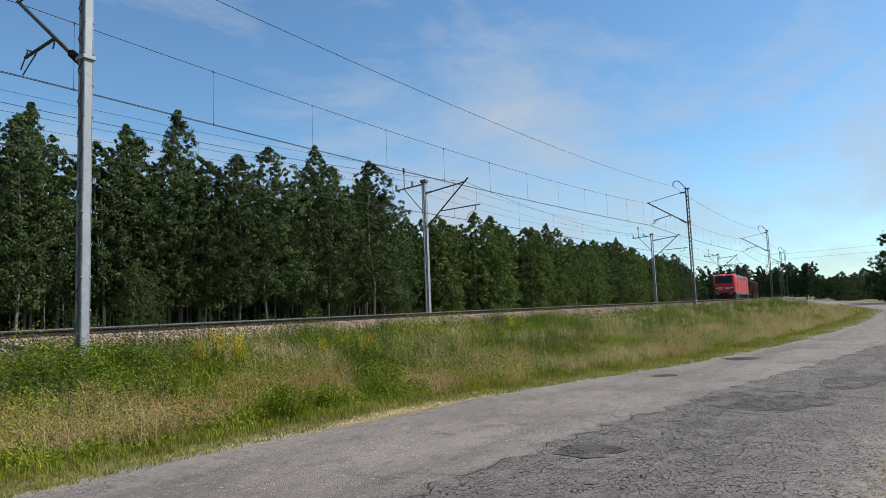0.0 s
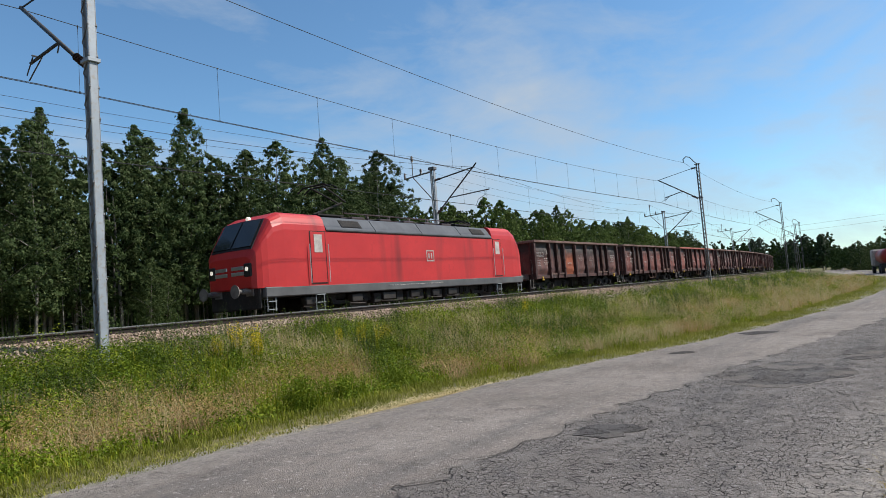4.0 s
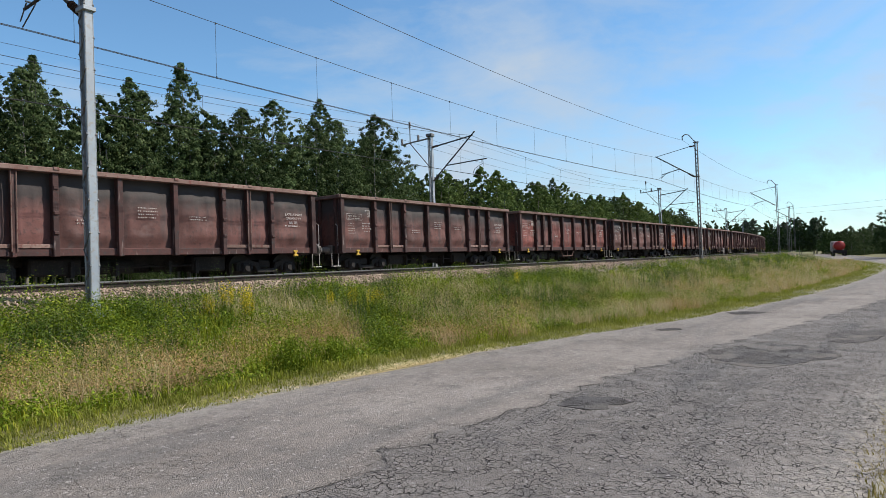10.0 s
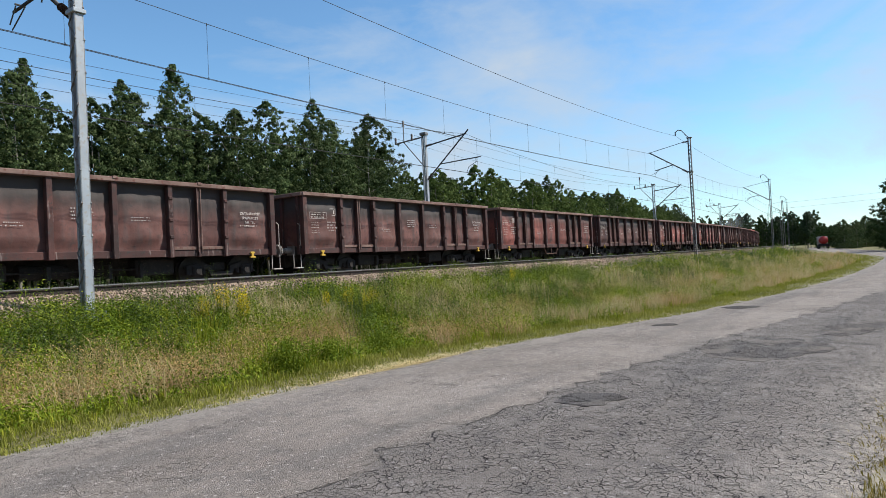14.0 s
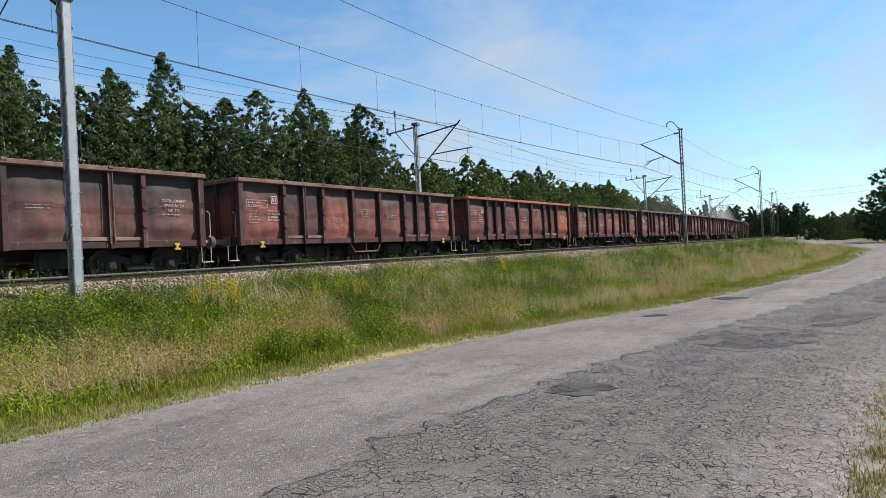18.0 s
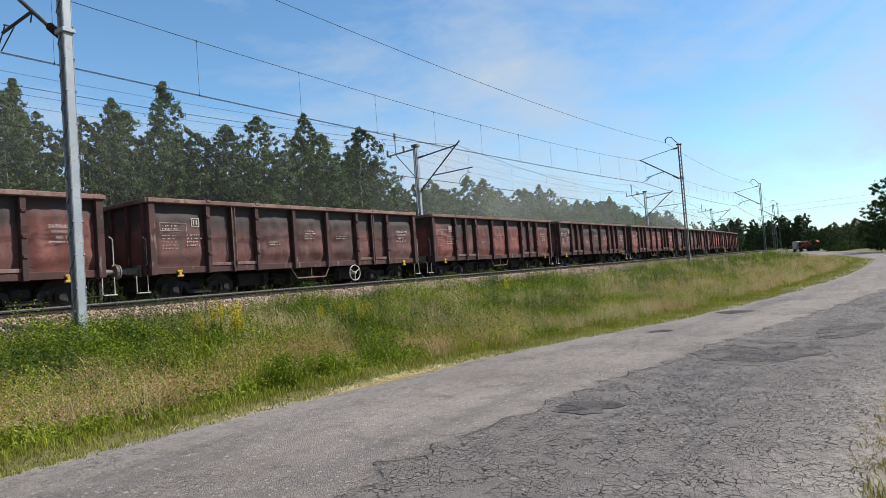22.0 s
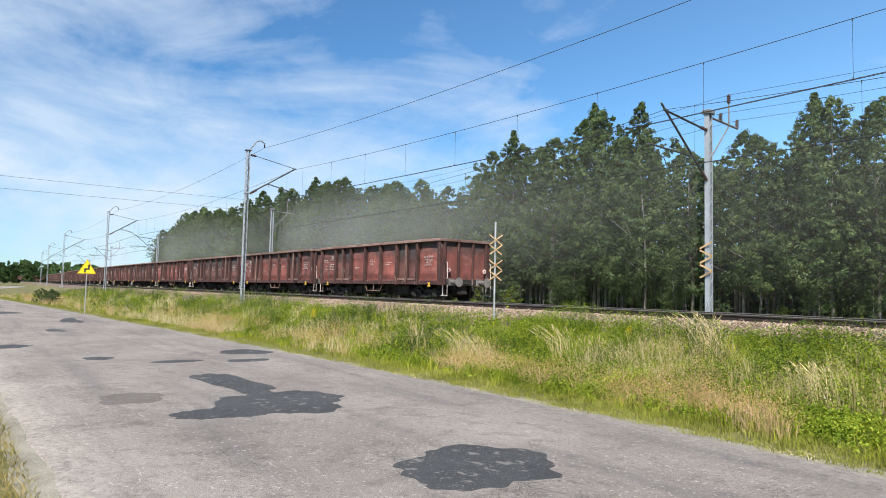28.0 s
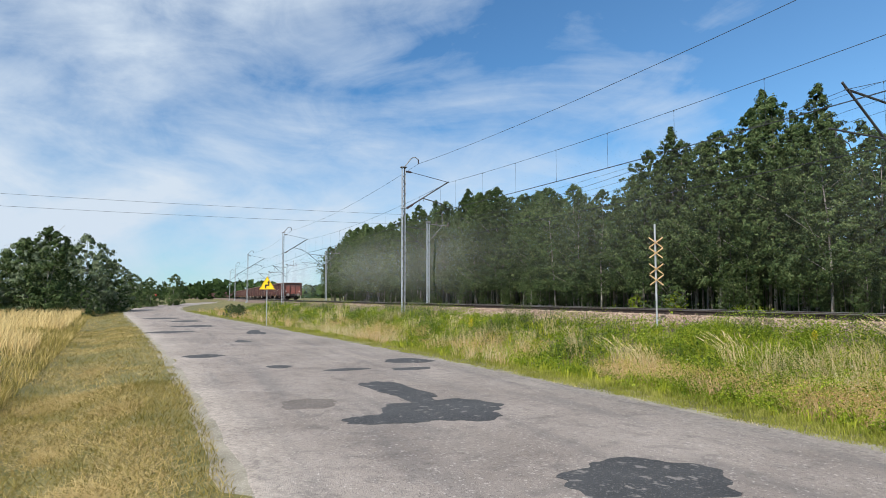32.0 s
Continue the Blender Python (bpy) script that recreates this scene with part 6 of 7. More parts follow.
def tree_meshes(seed, height, width, bare, clusters, count, leaf, pointed=0.5, limbs=9, lump=1.0):
    """Trunk with limbs, and a crown of leaf clusters along the limbs: uneven, with gaps."""
    rs = np.random.RandomState(seed)
    trunk = Geo()
    top = np.array([rs.normal(0, 0.25), rs.normal(0, 0.25), height * 0.93])
    pts = [np.array([0, 0, -0.15])]
    for k in (0.25, 0.5, 0.75, 1.0):
        pts.append(top * k + np.array([rs.normal(0, 0.12), rs.normal(0, 0.12), 0]) * (k < 1))
    r0 = 0.0065 * height + 0.015
    for i in range(4):
        trunk.tube(pts[i], pts[i + 1], r0 * (1 - i * 0.23), 7, r0 * (1 - (i + 1) * 0.23), cap=False)
    anchors = []
    for i in range(limbs):
        k = bare + (0.95 - bare) * (i + rs.uniform(0.1, 0.9)) / limbs
        p = top * k
        ang = rs.uniform(0, 6.28)
        reach = width * 0.5 * (1 - pointed * max(0, (k - bare) / (1 - bare)) ** 1.5) * rs.uniform(0.55, 1.0)
        q = p + np.array([math.cos(ang) * reach, math.sin(ang) * reach, reach * rs.uniform(0.35, 0.9)])
        trunk.tube(p, q, r0 * 0.35 * (1.1 - k), 5, 0.012, cap=False)
        anchors.append((p, q))
    v, f = clump_leaves(rs, np.array([0.0, 0.0, 0.0]), top / 0.93, height, width, bare, clusters, count, leaf, pointed, lump)
    return trunk.mesh("trunk", True), array_mesh("crown", v, f)


class Wood:
    """Kinds of tree built once, planted many times."""

    def __init__(self):
        self.kinds = {}

    def kind(self, key, seed, *args, leaf="leaf", **kw):
        tr, cr = tree_meshes(seed, *args, **kw)
        tr.materials.append(M["bark"])
        cr.materials.append(M[leaf])
        self.kinds[key] = (tr, cr)

    def plant(self, key, x, y, s, turn, label, group, name="tree"):
        tr, cr = self.kinds[key]
        t = thing(name, pose(x, y, ground_z(x, y) - 0.05, 0, 0, turn) @ Matrix.Diagonal((s * 1.0, s * 1.0, s, 1)), label, "tree", group)
        part("trunk", tr, None, t)
        part("crown", cr, None, t)
        return t


WOOD = Wood()


def wood_edge(x):
    """Where the wood begins behind the line."""
    return 27.2 + 3.6 * smooth(30, 38, x) + 0.9 * noise.noise((x * 0.09, 0, 0)) + bend(x) * 0.9 * smooth(60, 80, x)


TREETOPS = [(-122, 9.0), (-112, 11.6), (-100, 12.4), (-88, 11.3), (-72, 11.8), (-60, 11.8), (-50, 10.9), (-40, 9.4), (-36, 9.5), (-32, 11.4), (-28.5, 10.5), (-25, 11.7), (-22, 10.9), (-19, 9.3), (-16, 8.7), (-13, 9.5), (-8, 8.3), (-5, 8.9), (-2.5, 8.3), (1, 9.3), (8, 9.5), (16, 9.3), (19, 9.7), (23, 9.4), (28, 9.9), (33, 10.1), (37, 10.2), (40, 8.8), (46, 9.2), (52, 9.9), (57, 8.9), (66, 9.6), (72, 8.9), (82, 9.2), (92, 10.0), (100, 8.5), (125, 9.4), (160, 8.6)]


def wood_height(x):
    """Height of the treetops along the wood's edge."""
    return spline(x, TREETOPS)


def far_crown(rs, x, y, z, h, w, n, leaf):
    """Leaves of one tree of the joined wood."""
    m = max(8, n // 22)
    return clump_leaves(rs, np.array([x, y, z]), np.array([rs.normal(0, 0.2), rs.normal(0, 0.2), h]), h, w, 0.22, m, n // m, leaf, 0.46, 1.5)


def build_wood():
    for i in range(5):
        WOOD.kind(("birch", i), 20 + i, 10.0, 5.3, 0.19, 560, 44, 0.064, pointed=(0.5, 0.62, 0.55, 0.47, 0.58)[i])
    for i in range(2):
        WOOD.kind(("broad", i), 50 + i, 8.0, 7.4, 0.04, 230, 40, 0.15, pointed=0.45, lump=1.7)
    WOOD.kind(("broad", 2), 53, 8.0, 7.4, 0.03, 230, 40, 0.15, pointed=0.45, lump=1.7, leaf="willow")
    WOOD.kind(("dark", 0), 55, 11.0, 8.4, 0.1, 300, 46, 0.16, pointed=0.4, lump=1.7, leaf="leaf_dark")
    WOOD.kind(("pine", 0), 57, 13.0, 5.0, 0.25, 130, 36, 0.2, pointed=0.6, lump=1.7, leaf="needle")
    WOOD.kind(("pine", 1), 58, 14.0, 5.5, 0.2, 130, 36, 0.2, pointed=0.7, lump=1.7, leaf="needle")
    WOOD.kind(("bush", 0), 60, 2.2, 3.0, 0.02, 110, 40, 0.07, pointed=0.4, lump=1.5)
    WOOD.kind(("bush", 1), 61, 1.5, 1.9, 0.02, 110, 40, 0.04, pointed=0.4, lump=1.5, leaf="weed")
    for i in range(2):
        WOOD.kind(("young", i), 36 + i, 10.0, 5.6, 0.08, 420, 48, 0.085, pointed=(0.5, 0.6)[i], leaf="leaf_light")
    rs = random.Random(11)
    x = -121.0
    while x < 128:
        s = wood_height(x) * rs.choice((0.9, 0.94, 0.97, 0.99, 1.01, 1.03)) / 10.0
        kind = ("young", rs.randrange(2)) if x > 39 and rs.random() < 0.8 else ("birch", rs.randrange(5))
        WOOD.plant(kind, x + rs.uniform(-0.4, 0.4), wood_edge(x) + rs.uniform(-0.8, 2.0), s, rs.uniform(0, 360), "slender green birch at the edge of the wood", "trees of the wood edge")
        x += rs.uniform(1.35, 2.1)
    # slim tops that rise over the rest
    WOOD.kind(("spire", 0), 31, 10.0, 2.7, 0.2, 400, 38, 0.06, pointed=0.85)
    WOOD.kind(("spire", 1), 33, 10.0, 3.1, 0.2, 400, 38, 0.06, pointed=0.8)
    for i, (x, h) in enumerate(((1.1, 10.2), (2.9, 10.2), (11.7, 10.2), (15.9, 10.1), (18.4, 11.3), (27.7, 11.2), (-4.8, 9.6), (-10.8, 9.6), (-13.2, 10.5), (-0.4, 9.9), (8.1, 10.3), (34.1, 10.9), (-25.1, 12.5), (-22.6, 12.1), (-32.3, 12.3), (-62.2, 13.0), (-71.6, 13.0), (66.1, 10.4), (91.3, 10.6))):
        WOOD.plant(("spire", i % 2), x, wood_edge(x) + 1.5, h / 10.0, i * 67, "slim pointed birch rising over the wood edge", "tall birches of the wood edge")
    # young growth along the edge
    for i in range(58):
        x = rs.uniform(-110, 112)
        WOOD.plant(("birch", rs.randrange(5)), x, wood_edge(x) + rs.uniform(-1.1, 0.6), rs.uniform(0.24, 0.5), rs.uniform(0, 360), "young birch with low leafy branches at the wood's edge", "young birches")
    for i in range(34):
        x = rs.uniform(-110, 112)
        WOOD.plant(("bush", i % 2), x, wood_edge(x) + rs.uniform(-1.6, 0.2), rs.uniform(0.4, 0.9), rs.uniform(0, 360), "low green bush at the foot of the wood", "wood edge bushes", "bush")
    # the deeper rows, joined
    sets, stems = [], Geo()
    rb = np.random.RandomState(77)
    for row, step in ((1.7, 1.9), (3.6, 2.0), (6.4, 2.2)):
        x = -122.0
        while x < 166:
            y = wood_edge(x) + row + rs.uniform(-0.6, 0.6)
            h = wood_height(x) * rs.uniform(0.92, 1.03)
            sets.append(far_crown(rb, x, y, 0.5, h - 0.5, 4.8, 1800 if row < 5 else 1000, 0.12 if row < 5 else 0.17))
            stems.tube((x, y, 0.2), (x + rs.uniform(-0.3, 0.3), y, h * 0.8), 0.09, 6, 0.03, cap=False)
            x += step * rs.uniform(0.8, 1.2)
    stuff("deep_wood", *join(sets), "leaf", "green birches standing deeper in the wood", "wood")
    # the closed inside of the wood, shade put into its darker leaf colour
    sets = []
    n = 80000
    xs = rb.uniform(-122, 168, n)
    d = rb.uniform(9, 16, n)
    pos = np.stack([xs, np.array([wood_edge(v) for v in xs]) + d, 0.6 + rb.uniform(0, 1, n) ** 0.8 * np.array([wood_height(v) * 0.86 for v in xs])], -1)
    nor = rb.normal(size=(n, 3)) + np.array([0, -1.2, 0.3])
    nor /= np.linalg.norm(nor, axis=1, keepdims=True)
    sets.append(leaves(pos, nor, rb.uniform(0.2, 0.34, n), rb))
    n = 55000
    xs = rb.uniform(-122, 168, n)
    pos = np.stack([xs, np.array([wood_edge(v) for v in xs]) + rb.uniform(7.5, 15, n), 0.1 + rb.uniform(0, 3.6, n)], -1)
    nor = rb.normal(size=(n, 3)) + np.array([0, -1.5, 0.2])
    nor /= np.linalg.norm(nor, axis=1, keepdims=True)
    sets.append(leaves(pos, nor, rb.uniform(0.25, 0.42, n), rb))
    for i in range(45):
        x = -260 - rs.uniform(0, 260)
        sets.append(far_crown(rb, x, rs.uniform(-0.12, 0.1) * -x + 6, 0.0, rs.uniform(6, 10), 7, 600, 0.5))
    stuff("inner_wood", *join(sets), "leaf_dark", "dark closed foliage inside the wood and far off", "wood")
    tagged(part("deep_stems", stems, M["bark"]), "grey stems deeper in the wood", "stems", kind="stuff")
    # undergrowth along the edge and inside the wood, shade put into the leaf colour
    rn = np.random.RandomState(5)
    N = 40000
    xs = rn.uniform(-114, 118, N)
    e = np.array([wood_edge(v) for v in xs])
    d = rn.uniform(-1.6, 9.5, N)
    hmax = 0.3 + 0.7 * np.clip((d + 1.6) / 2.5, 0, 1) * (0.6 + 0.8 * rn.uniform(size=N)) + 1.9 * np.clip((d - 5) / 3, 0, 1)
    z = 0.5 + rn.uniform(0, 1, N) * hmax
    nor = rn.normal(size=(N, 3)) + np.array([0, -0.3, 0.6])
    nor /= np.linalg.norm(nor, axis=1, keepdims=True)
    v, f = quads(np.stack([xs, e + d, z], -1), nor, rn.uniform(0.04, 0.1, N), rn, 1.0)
    tagged(part("undergrowth", array_mesh("undergrowth", v, f), M["leaf_dark"]), "green undergrowth at the foot of the wood, shade put into its dark colour", "undergrowth", kind="stuff")
    g = Geo()
    rr = random.Random(6)
    x = -113.0
    while x < 117:
        y = wood_edge(x) + rr.uniform(0.3, 6)
        h = rr.uniform(3.2, 6.5)
        g.tube((x, y, 0.3), (x + rr.uniform(-0.3, 0.3), y, h), rr.uniform(0.018, 0.045), 5, 0.012, cap=False)
        x += rr.uniform(0.12, 0.4)
    tagged(part("saplings", g, M["bark"]), "thin pale stems inside the wood", "saplings", kind="stuff")
    # trees beyond either end of the wood
    far = random.Random(3)
    for i in range(26):
        x = 215 + far.uniform(0, 70)
        WOOD.plant(("pine", i % 2), x, x * far.uniform(0.095, 0.2), far.uniform(0.65, 0.95), far.uniform(0, 360), "dark pine of a distant stand", "distant pines")
    sets = []
    for i in range(90):
        x = 225 + rs.uniform(0, 120)
        sets.append(far_crown(rb, x, x * rs.uniform(0.09, 0.24), 0.0, rs.uniform(9, 13), 6, 900, 0.34))
    for i in range(60):
        x = 190 + rs.uniform(0, 150)
        sets.append(far_crown(rb, x, x * rs.uniform(0.0, 0.09), 0.0, rs.uniform(4, 7.5), 8, 800, 0.32))
    stuff("far_stand", *join(sets), "leaf_dark", "dark mixed stand beyond the road bend", "wood")
    for i in range(16):
        x = 165 + far.uniform(0, 90)
        WOOD.plant(("broad", i % 2), x, x * far.uniform(0.012, 0.09), far.uniform(0.55, 0.95), far.uniform(0, 360), "rounded green tree beyond the road bend", "trees beyond the bend")
    for x, y, s in ((103, -1.5, 1.02), (108, -5.5, 1.25), (114, 1.2, 0.7), (118, -10, 1.2)):
        WOOD.plant(("dark", 0), x, y, s, far.uniform(0, 360), "large dark roadside tree with a dense crown", "roadside trees")
    for i in range(36):
        WOOD.plant(("broad", (2, 0, 2, 1)[i % 4]), -80 - far.uniform(0, 22), -6.5 - i * 1.35 - far.uniform(0, 2), far.uniform(0.8, 1.22), far.uniform(0, 360), "full green tree of the hedge by the field", "hedge trees by the field")
    for i in range(16):
        WOOD.plant(("bush", 0), -78 - far.uniform(0, 14), -6.5 - i * 2.2, far.uniform(0.9, 1.5), far.uniform(0, 360), "green bush at the foot of the hedge", "hedge bushes", "bush")
    for x, y, s in ((-120, -5.5, 0.72), (-135, -3.4, 0.7), (-150, 0.6, 0.85), (-158, -8, 0.7), (-175, -6, 0.7)):
        WOOD.plant(("broad", 0), x, y, s, far.uniform(0, 360), "round green tree beside the far road", "hedge trees by the field")
    for i in range(6):
        WOOD.plant(("bush", 0), -62 - far.uniform(0, 10), 6.0 + far.uniform(-1.2, 1.2), far.uniform(0.4, 0.65), far.uniform(0, 360), "low round bush on the verge", "verge bushes", "bush")
    # woods far off all round
    N = 16000
    ang = rn.uniform(0, 2 * np.pi, N)
    rad = rn.uniform(620, 760, N)
    hh = 11 + 4 * np.sin(ang * 9) + 3 * np.sin(ang * 31 + 1)
    z = rn.uniform(0, 1, N) ** 0.8 * hh
    nor = np.stack([-np.cos(ang), -np.sin(ang), 0.4 + 0 * ang], -1) + rn.normal(0, 0.5, (N, 3))
    nor /= np.linalg.norm(nor, axis=1, keepdims=True)
    v, f = quads(np.stack([rad * np.cos(ang), rad * np.sin(ang), z], -1), nor, rn.uniform(2.0, 4.5, N), rn, 1.6)
    tagged(part("distant_woods", array_mesh("distant_woods", v, f), M["leaf_dark"]), "dark woods along the horizon", "woods", kind="stuff")


# ---- grass and weeds ----
def blades(x, y, h, w, rs, lean=0.35, wind=(-0.25, 0.1)):
    """Bent blades of three triangles each, rooted at x, y."""
    n = len(x)
    z = np.array([ground_z(a, b) for a, b in zip(x, y)])
    ang = rs.uniform(0, 6.28, n)
    side = np.stack([np.cos(ang), np.sin(ang), 0 * ang], -1) * w[:, None] * 0.5
    out = np.stack([rs.normal(0, lean, n) + wind[0], rs.normal(0, lean, n) + wind[1], 0 * ang], -1) * h[:, None]
    root = np.stack([x, y, z - 0.02], -1)
    mid = root + out * 0.35 + np.array([0, 0, 1]) * h[:, None] * 0.6
    tip = root + out + np.array([0, 0, 1]) * h[:, None] * rs.uniform(0.85, 1.0, n)[:, None]
    v = np.stack([root - side, root + side, mid - side * 0.8, mid + side * 0.8, tip], 1).reshape(-1, 3)
    t = np.array([(0, 1, 3), (0, 3, 2), (2, 3, 4)])
    f = (t[None] + 5 * np.arange(n)[:, None, None]).reshape(-1, 3)
    return v, f


def verge_points(rs, n, x0, x1, lo, hi, near=True):
    """Places on the verge: a share lo..hi of the way from the road's edge to the foot of the bed."""
    x = rs.uniform(x0, x1, n)
    e = np.array([road_y(a) + half_w(a) + 0.2 for a in x])
    b = np.array([NEAR_Y - 2.5 + bend(a) for a in x])
    k = rs.uniform(lo, hi, n)
    return x, e + (b - e) * k, k


def field(x, y, s, seed):
    return np.array([noise.noise((a * s, b * s, seed)) for a, b in zip(x, y)])


def stuff(name, v, f, mat, label, cat):
    return tagged(part(name, array_mesh(name, v, f), M[mat]), label, cat, kind="stuff")


def join(sets):
    vs, fs, n = [], [], 0
    for v, f in sets:
        vs.append(v)
        fs.append(f + n)
        n += len(v)
    return np.concatenate(vs), np.concatenate(fs)


def tufts(x, y, h, per, w, rs, spread=0.07, open_out=0.45, wind=(-0.12, 0.03)):
    """Tufts of blades that lean out from their middle."""
    n = len(x)
    X, Y, H = np.repeat(x, per), np.repeat(y, per), np.repeat(h, per)
    a = rs.uniform(0, 6.28, n * per)
    r = np.abs(rs.normal(0, 1, n * per))
    X, Y = X + np.cos(a) * r * spread, Y + np.sin(a) * r * spread
    H = H * rs.uniform(0.45, 1.1, n * per)
    z = np.repeat(np.array([ground_z(p, q) for p, q in zip(x, y)]), per)
    t = rs.uniform(0, 6.28, n * per)
    side = np.stack([np.cos(t), np.sin(t), 0 * t], -1) * (w * 0.5) * rs.uniform(0.6, 1.4, (n * per, 1))
    lean = np.repeat(rs.normal(0, 0.16, (n, 2)), per, 0)
    k = np.clip(r, 0, 2)[:, None] * open_out * 0.5
    out = np.concatenate([np.stack([np.cos(a), np.sin(a)], -1) * k + lean + np.array(wind), np.zeros((n * per, 1))], 1) * H[:, None]
    root = np.stack([X, Y, z - 0.02], -1)
    up = np.array([0, 0, 1.0])
    mid = root + out * 0.38 + up * H[:, None] * 0.62
    tip = root + out * 1.15 + up * (H * rs.uniform(0.8, 1.0, n * per))[:, None]
    v = np.stack([root - side, root + side, mid - side * 0.8, mid + side * 0.8, tip], 1).reshape(-1, 3)
    q = np.array([(0, 1, 3), (0, 3, 2), (2, 3, 4)])
    return v, (q[None] + 5 * np.arange(n * per)[:, None, None]).reshape(-1, 3)


def seed_heads(x, y, h, per, leaf, rs):
    """Loose plumes of small husks round the tops of a tuft."""
    n = len(x) * per
    z = np.repeat(np.array([ground_z(p, q) for p, q in zip(x, y)]), per)
    H = np.repeat(h, per)
    pos = np.stack([np.repeat(x, per) + rs.normal(0, 0.16, n) - 0.1 * H, np.repeat(y, per) + rs.normal(0, 0.16, n), z + H * rs.uniform(0.6, 1.08, n)], -1)
    nor = rs.normal(size=(n, 3)) + np.array([0, -0.3, 0.5])
    nor /= np.linalg.norm(nor, axis=1, keepdims=True)
    return leaves(pos, nor, leaf * rs.uniform(0.6, 1.5, n), rs)


def stalk_leaves(x, y, h, stalks, per, leaf, rs):
    """Upright stalks set with narrow leaves that grow shorter towards the top."""
    m = len(x) * stalks
    X, Y = np.repeat(x, stalks) + rs.normal(0, 0.17, m), np.repeat(y, stalks) + rs.normal(0, 0.17, m)
    Z, H = np.repeat(np.array([ground_z(p, q) for p, q in zip(x, y)]), stalks), np.repeat(h, stalks) * rs.uniform(0.7, 1.12, m)
    n = m * per
    k = np.tile(np.linspace(0.08, 1.0, per), m)
    ang = rs.uniform(0, 6.28, n)
    r = 0.05 * (1.15 - k)
    lean = np.repeat(rs.normal(0, 0.1, (m, 2)), per, 0) * (k * np.repeat(H, per))[:, None]
    pos = np.stack([np.repeat(X, per) + np.cos(ang) * r + lean[:, 0], np.repeat(Y, per) + np.sin(ang) * r + lean[:, 1], np.repeat(Z, per) + np.repeat(H, per) * k], -1)
    nor = np.stack([np.cos(ang) * 0.6, np.sin(ang) * 0.6, 0.7 + 0 * ang], -1) + rs.normal(0, 0.35, (n, 3))
    nor /= np.linalg.norm(nor, axis=1, keepdims=True)
    return quads(pos, nor, leaf * (1.2 - 0.5 * k) * rs.uniform(0.7, 1.3, n), rs, 0.6)


def build_verge():
    rs = np.random.RandomState(9)
    # stretches of the verge: from, to, coarseness, share of the plants
    stretches = ((-14, 26, 1.0, 1.5), (-40, -14, 1.35, 0.42), (26, 50, 1.35, 0.42), (-95, -40, 2.2, 0.3), (50, 95, 2.2, 0.3))
    green, dry, pink, heads, short = [], [], [], [], []
    for x0, x1, coarse, amount in stretches:
        share = amount * coarse**-0.5
        n = int(1900 * share)
        x, y, k = verge_points(rs, n, x0, x1, 0.1, 0.98)
        h = (0.22 + 0.2 * rs.uniform(size=n) + 0.3 * np.clip(field(x, y, 0.5, 7.0), -0.3, 1)) * np.clip(k * 5, 0.45, 1) * np.clip((1.08 - k) * 5, 0.55, 1)
        green.append(tufts(x, y, np.maximum(h, 0.08), 12, 0.015 * coarse, rs, 0.09))
        n = int(3600 * share)
        x, y, k = verge_points(rs, n, x0, x1, 0.14, 0.85)
        f3 = field(x, y, 0.33, 13.0) + 0.22 * np.clip((x - 12) / 12, -0.4, 1) + 0.1 * np.clip((-x - 8) / 20, 0, 1)
        keep = f3 - 0.6 * np.clip(k - 0.5, 0, 1) * (x > 10) > np.where(x < 12, 0.13, 0.03)
        h = 0.38 + 0.42 * rs.uniform(size=keep.sum())
        dry.append(tufts(x[keep], y[keep], h, 14, 0.0065 * coarse, rs, 0.09, 0.65))
        x, y, k = verge_points(rs, n, x0, x1, 0.12, 0.6)
        keep = field(x, y, 0.5, 21.0) + 0.12 * np.exp(-((x - 7) / 5) ** 2) > 0.17
        h = 0.36 + 0.34 * rs.uniform(size=keep.sum())
        pink.append(tufts(x[keep], y[keep], h * 0.85, 16, 0.005 * coarse, rs, 0.1, 0.85))
        heads.append(seed_heads(x[keep], y[keep], h * 0.85, 26, 0.011 * coarse, rs))
        n = int(5600 * share)
        x, y, k = verge_points(rs, n, x0, x1, -0.02, 0.22)
        h = 0.05 + 0.12 * rs.uniform(size=n) * np.clip(k * 9, 0.3, 1)
        short.append(tufts(x, y, h * 1.15, 10, 0.009 * coarse, rs, 0.08, 0.8))
    # low herbs in rounded clumps over the whole verge
    herbs = []
    for x0, x1, coarse, amount in stretches:
        n = int(2900 * amount / coarse)
        per = 130 if coarse < 1.2 else 60
        x, y, k = verge_points(rs, n, x0, x1, 0.17, 1.0)
        size = (0.15 + 0.32 * rs.uniform(size=n) ** 2) * (0.7 + 0.6 * np.clip(field(x, y, 0.5, 51.0) + 0.5, 0, 1)) * coarse**0.4
        tall = size * rs.uniform(0.8, 1.8, n) * np.clip(k * 5, 0.3, 1) * np.clip((1.15 - k) * 5, 0.55, 1)
        X, Y, S, T = (np.repeat(q, per) for q in (x, y, size, tall))
        d = rs.normal(size=(n * per, 3))
        d /= np.linalg.norm(d, axis=1, keepdims=True)
        d *= rs.uniform(0.55, 1.0, (n * per, 1))
        Z = np.repeat(np.array([ground_z(a, b) for a, b in zip(x, y)]), per)
        pos = np.stack([X + d[:, 0] * S, Y + d[:, 1] * S, Z + np.abs(d[:, 2]) * T], -1)
        nor = d + rs.normal(0, 0.35, d.shape) + np.array([0, 0, 0.4])
        nor /= np.linalg.norm(nor, axis=1, keepdims=True)
        herbs.append(leaves(pos, nor, rs.uniform(0.013, 0.032, n * per) * coarse**0.85, rs))
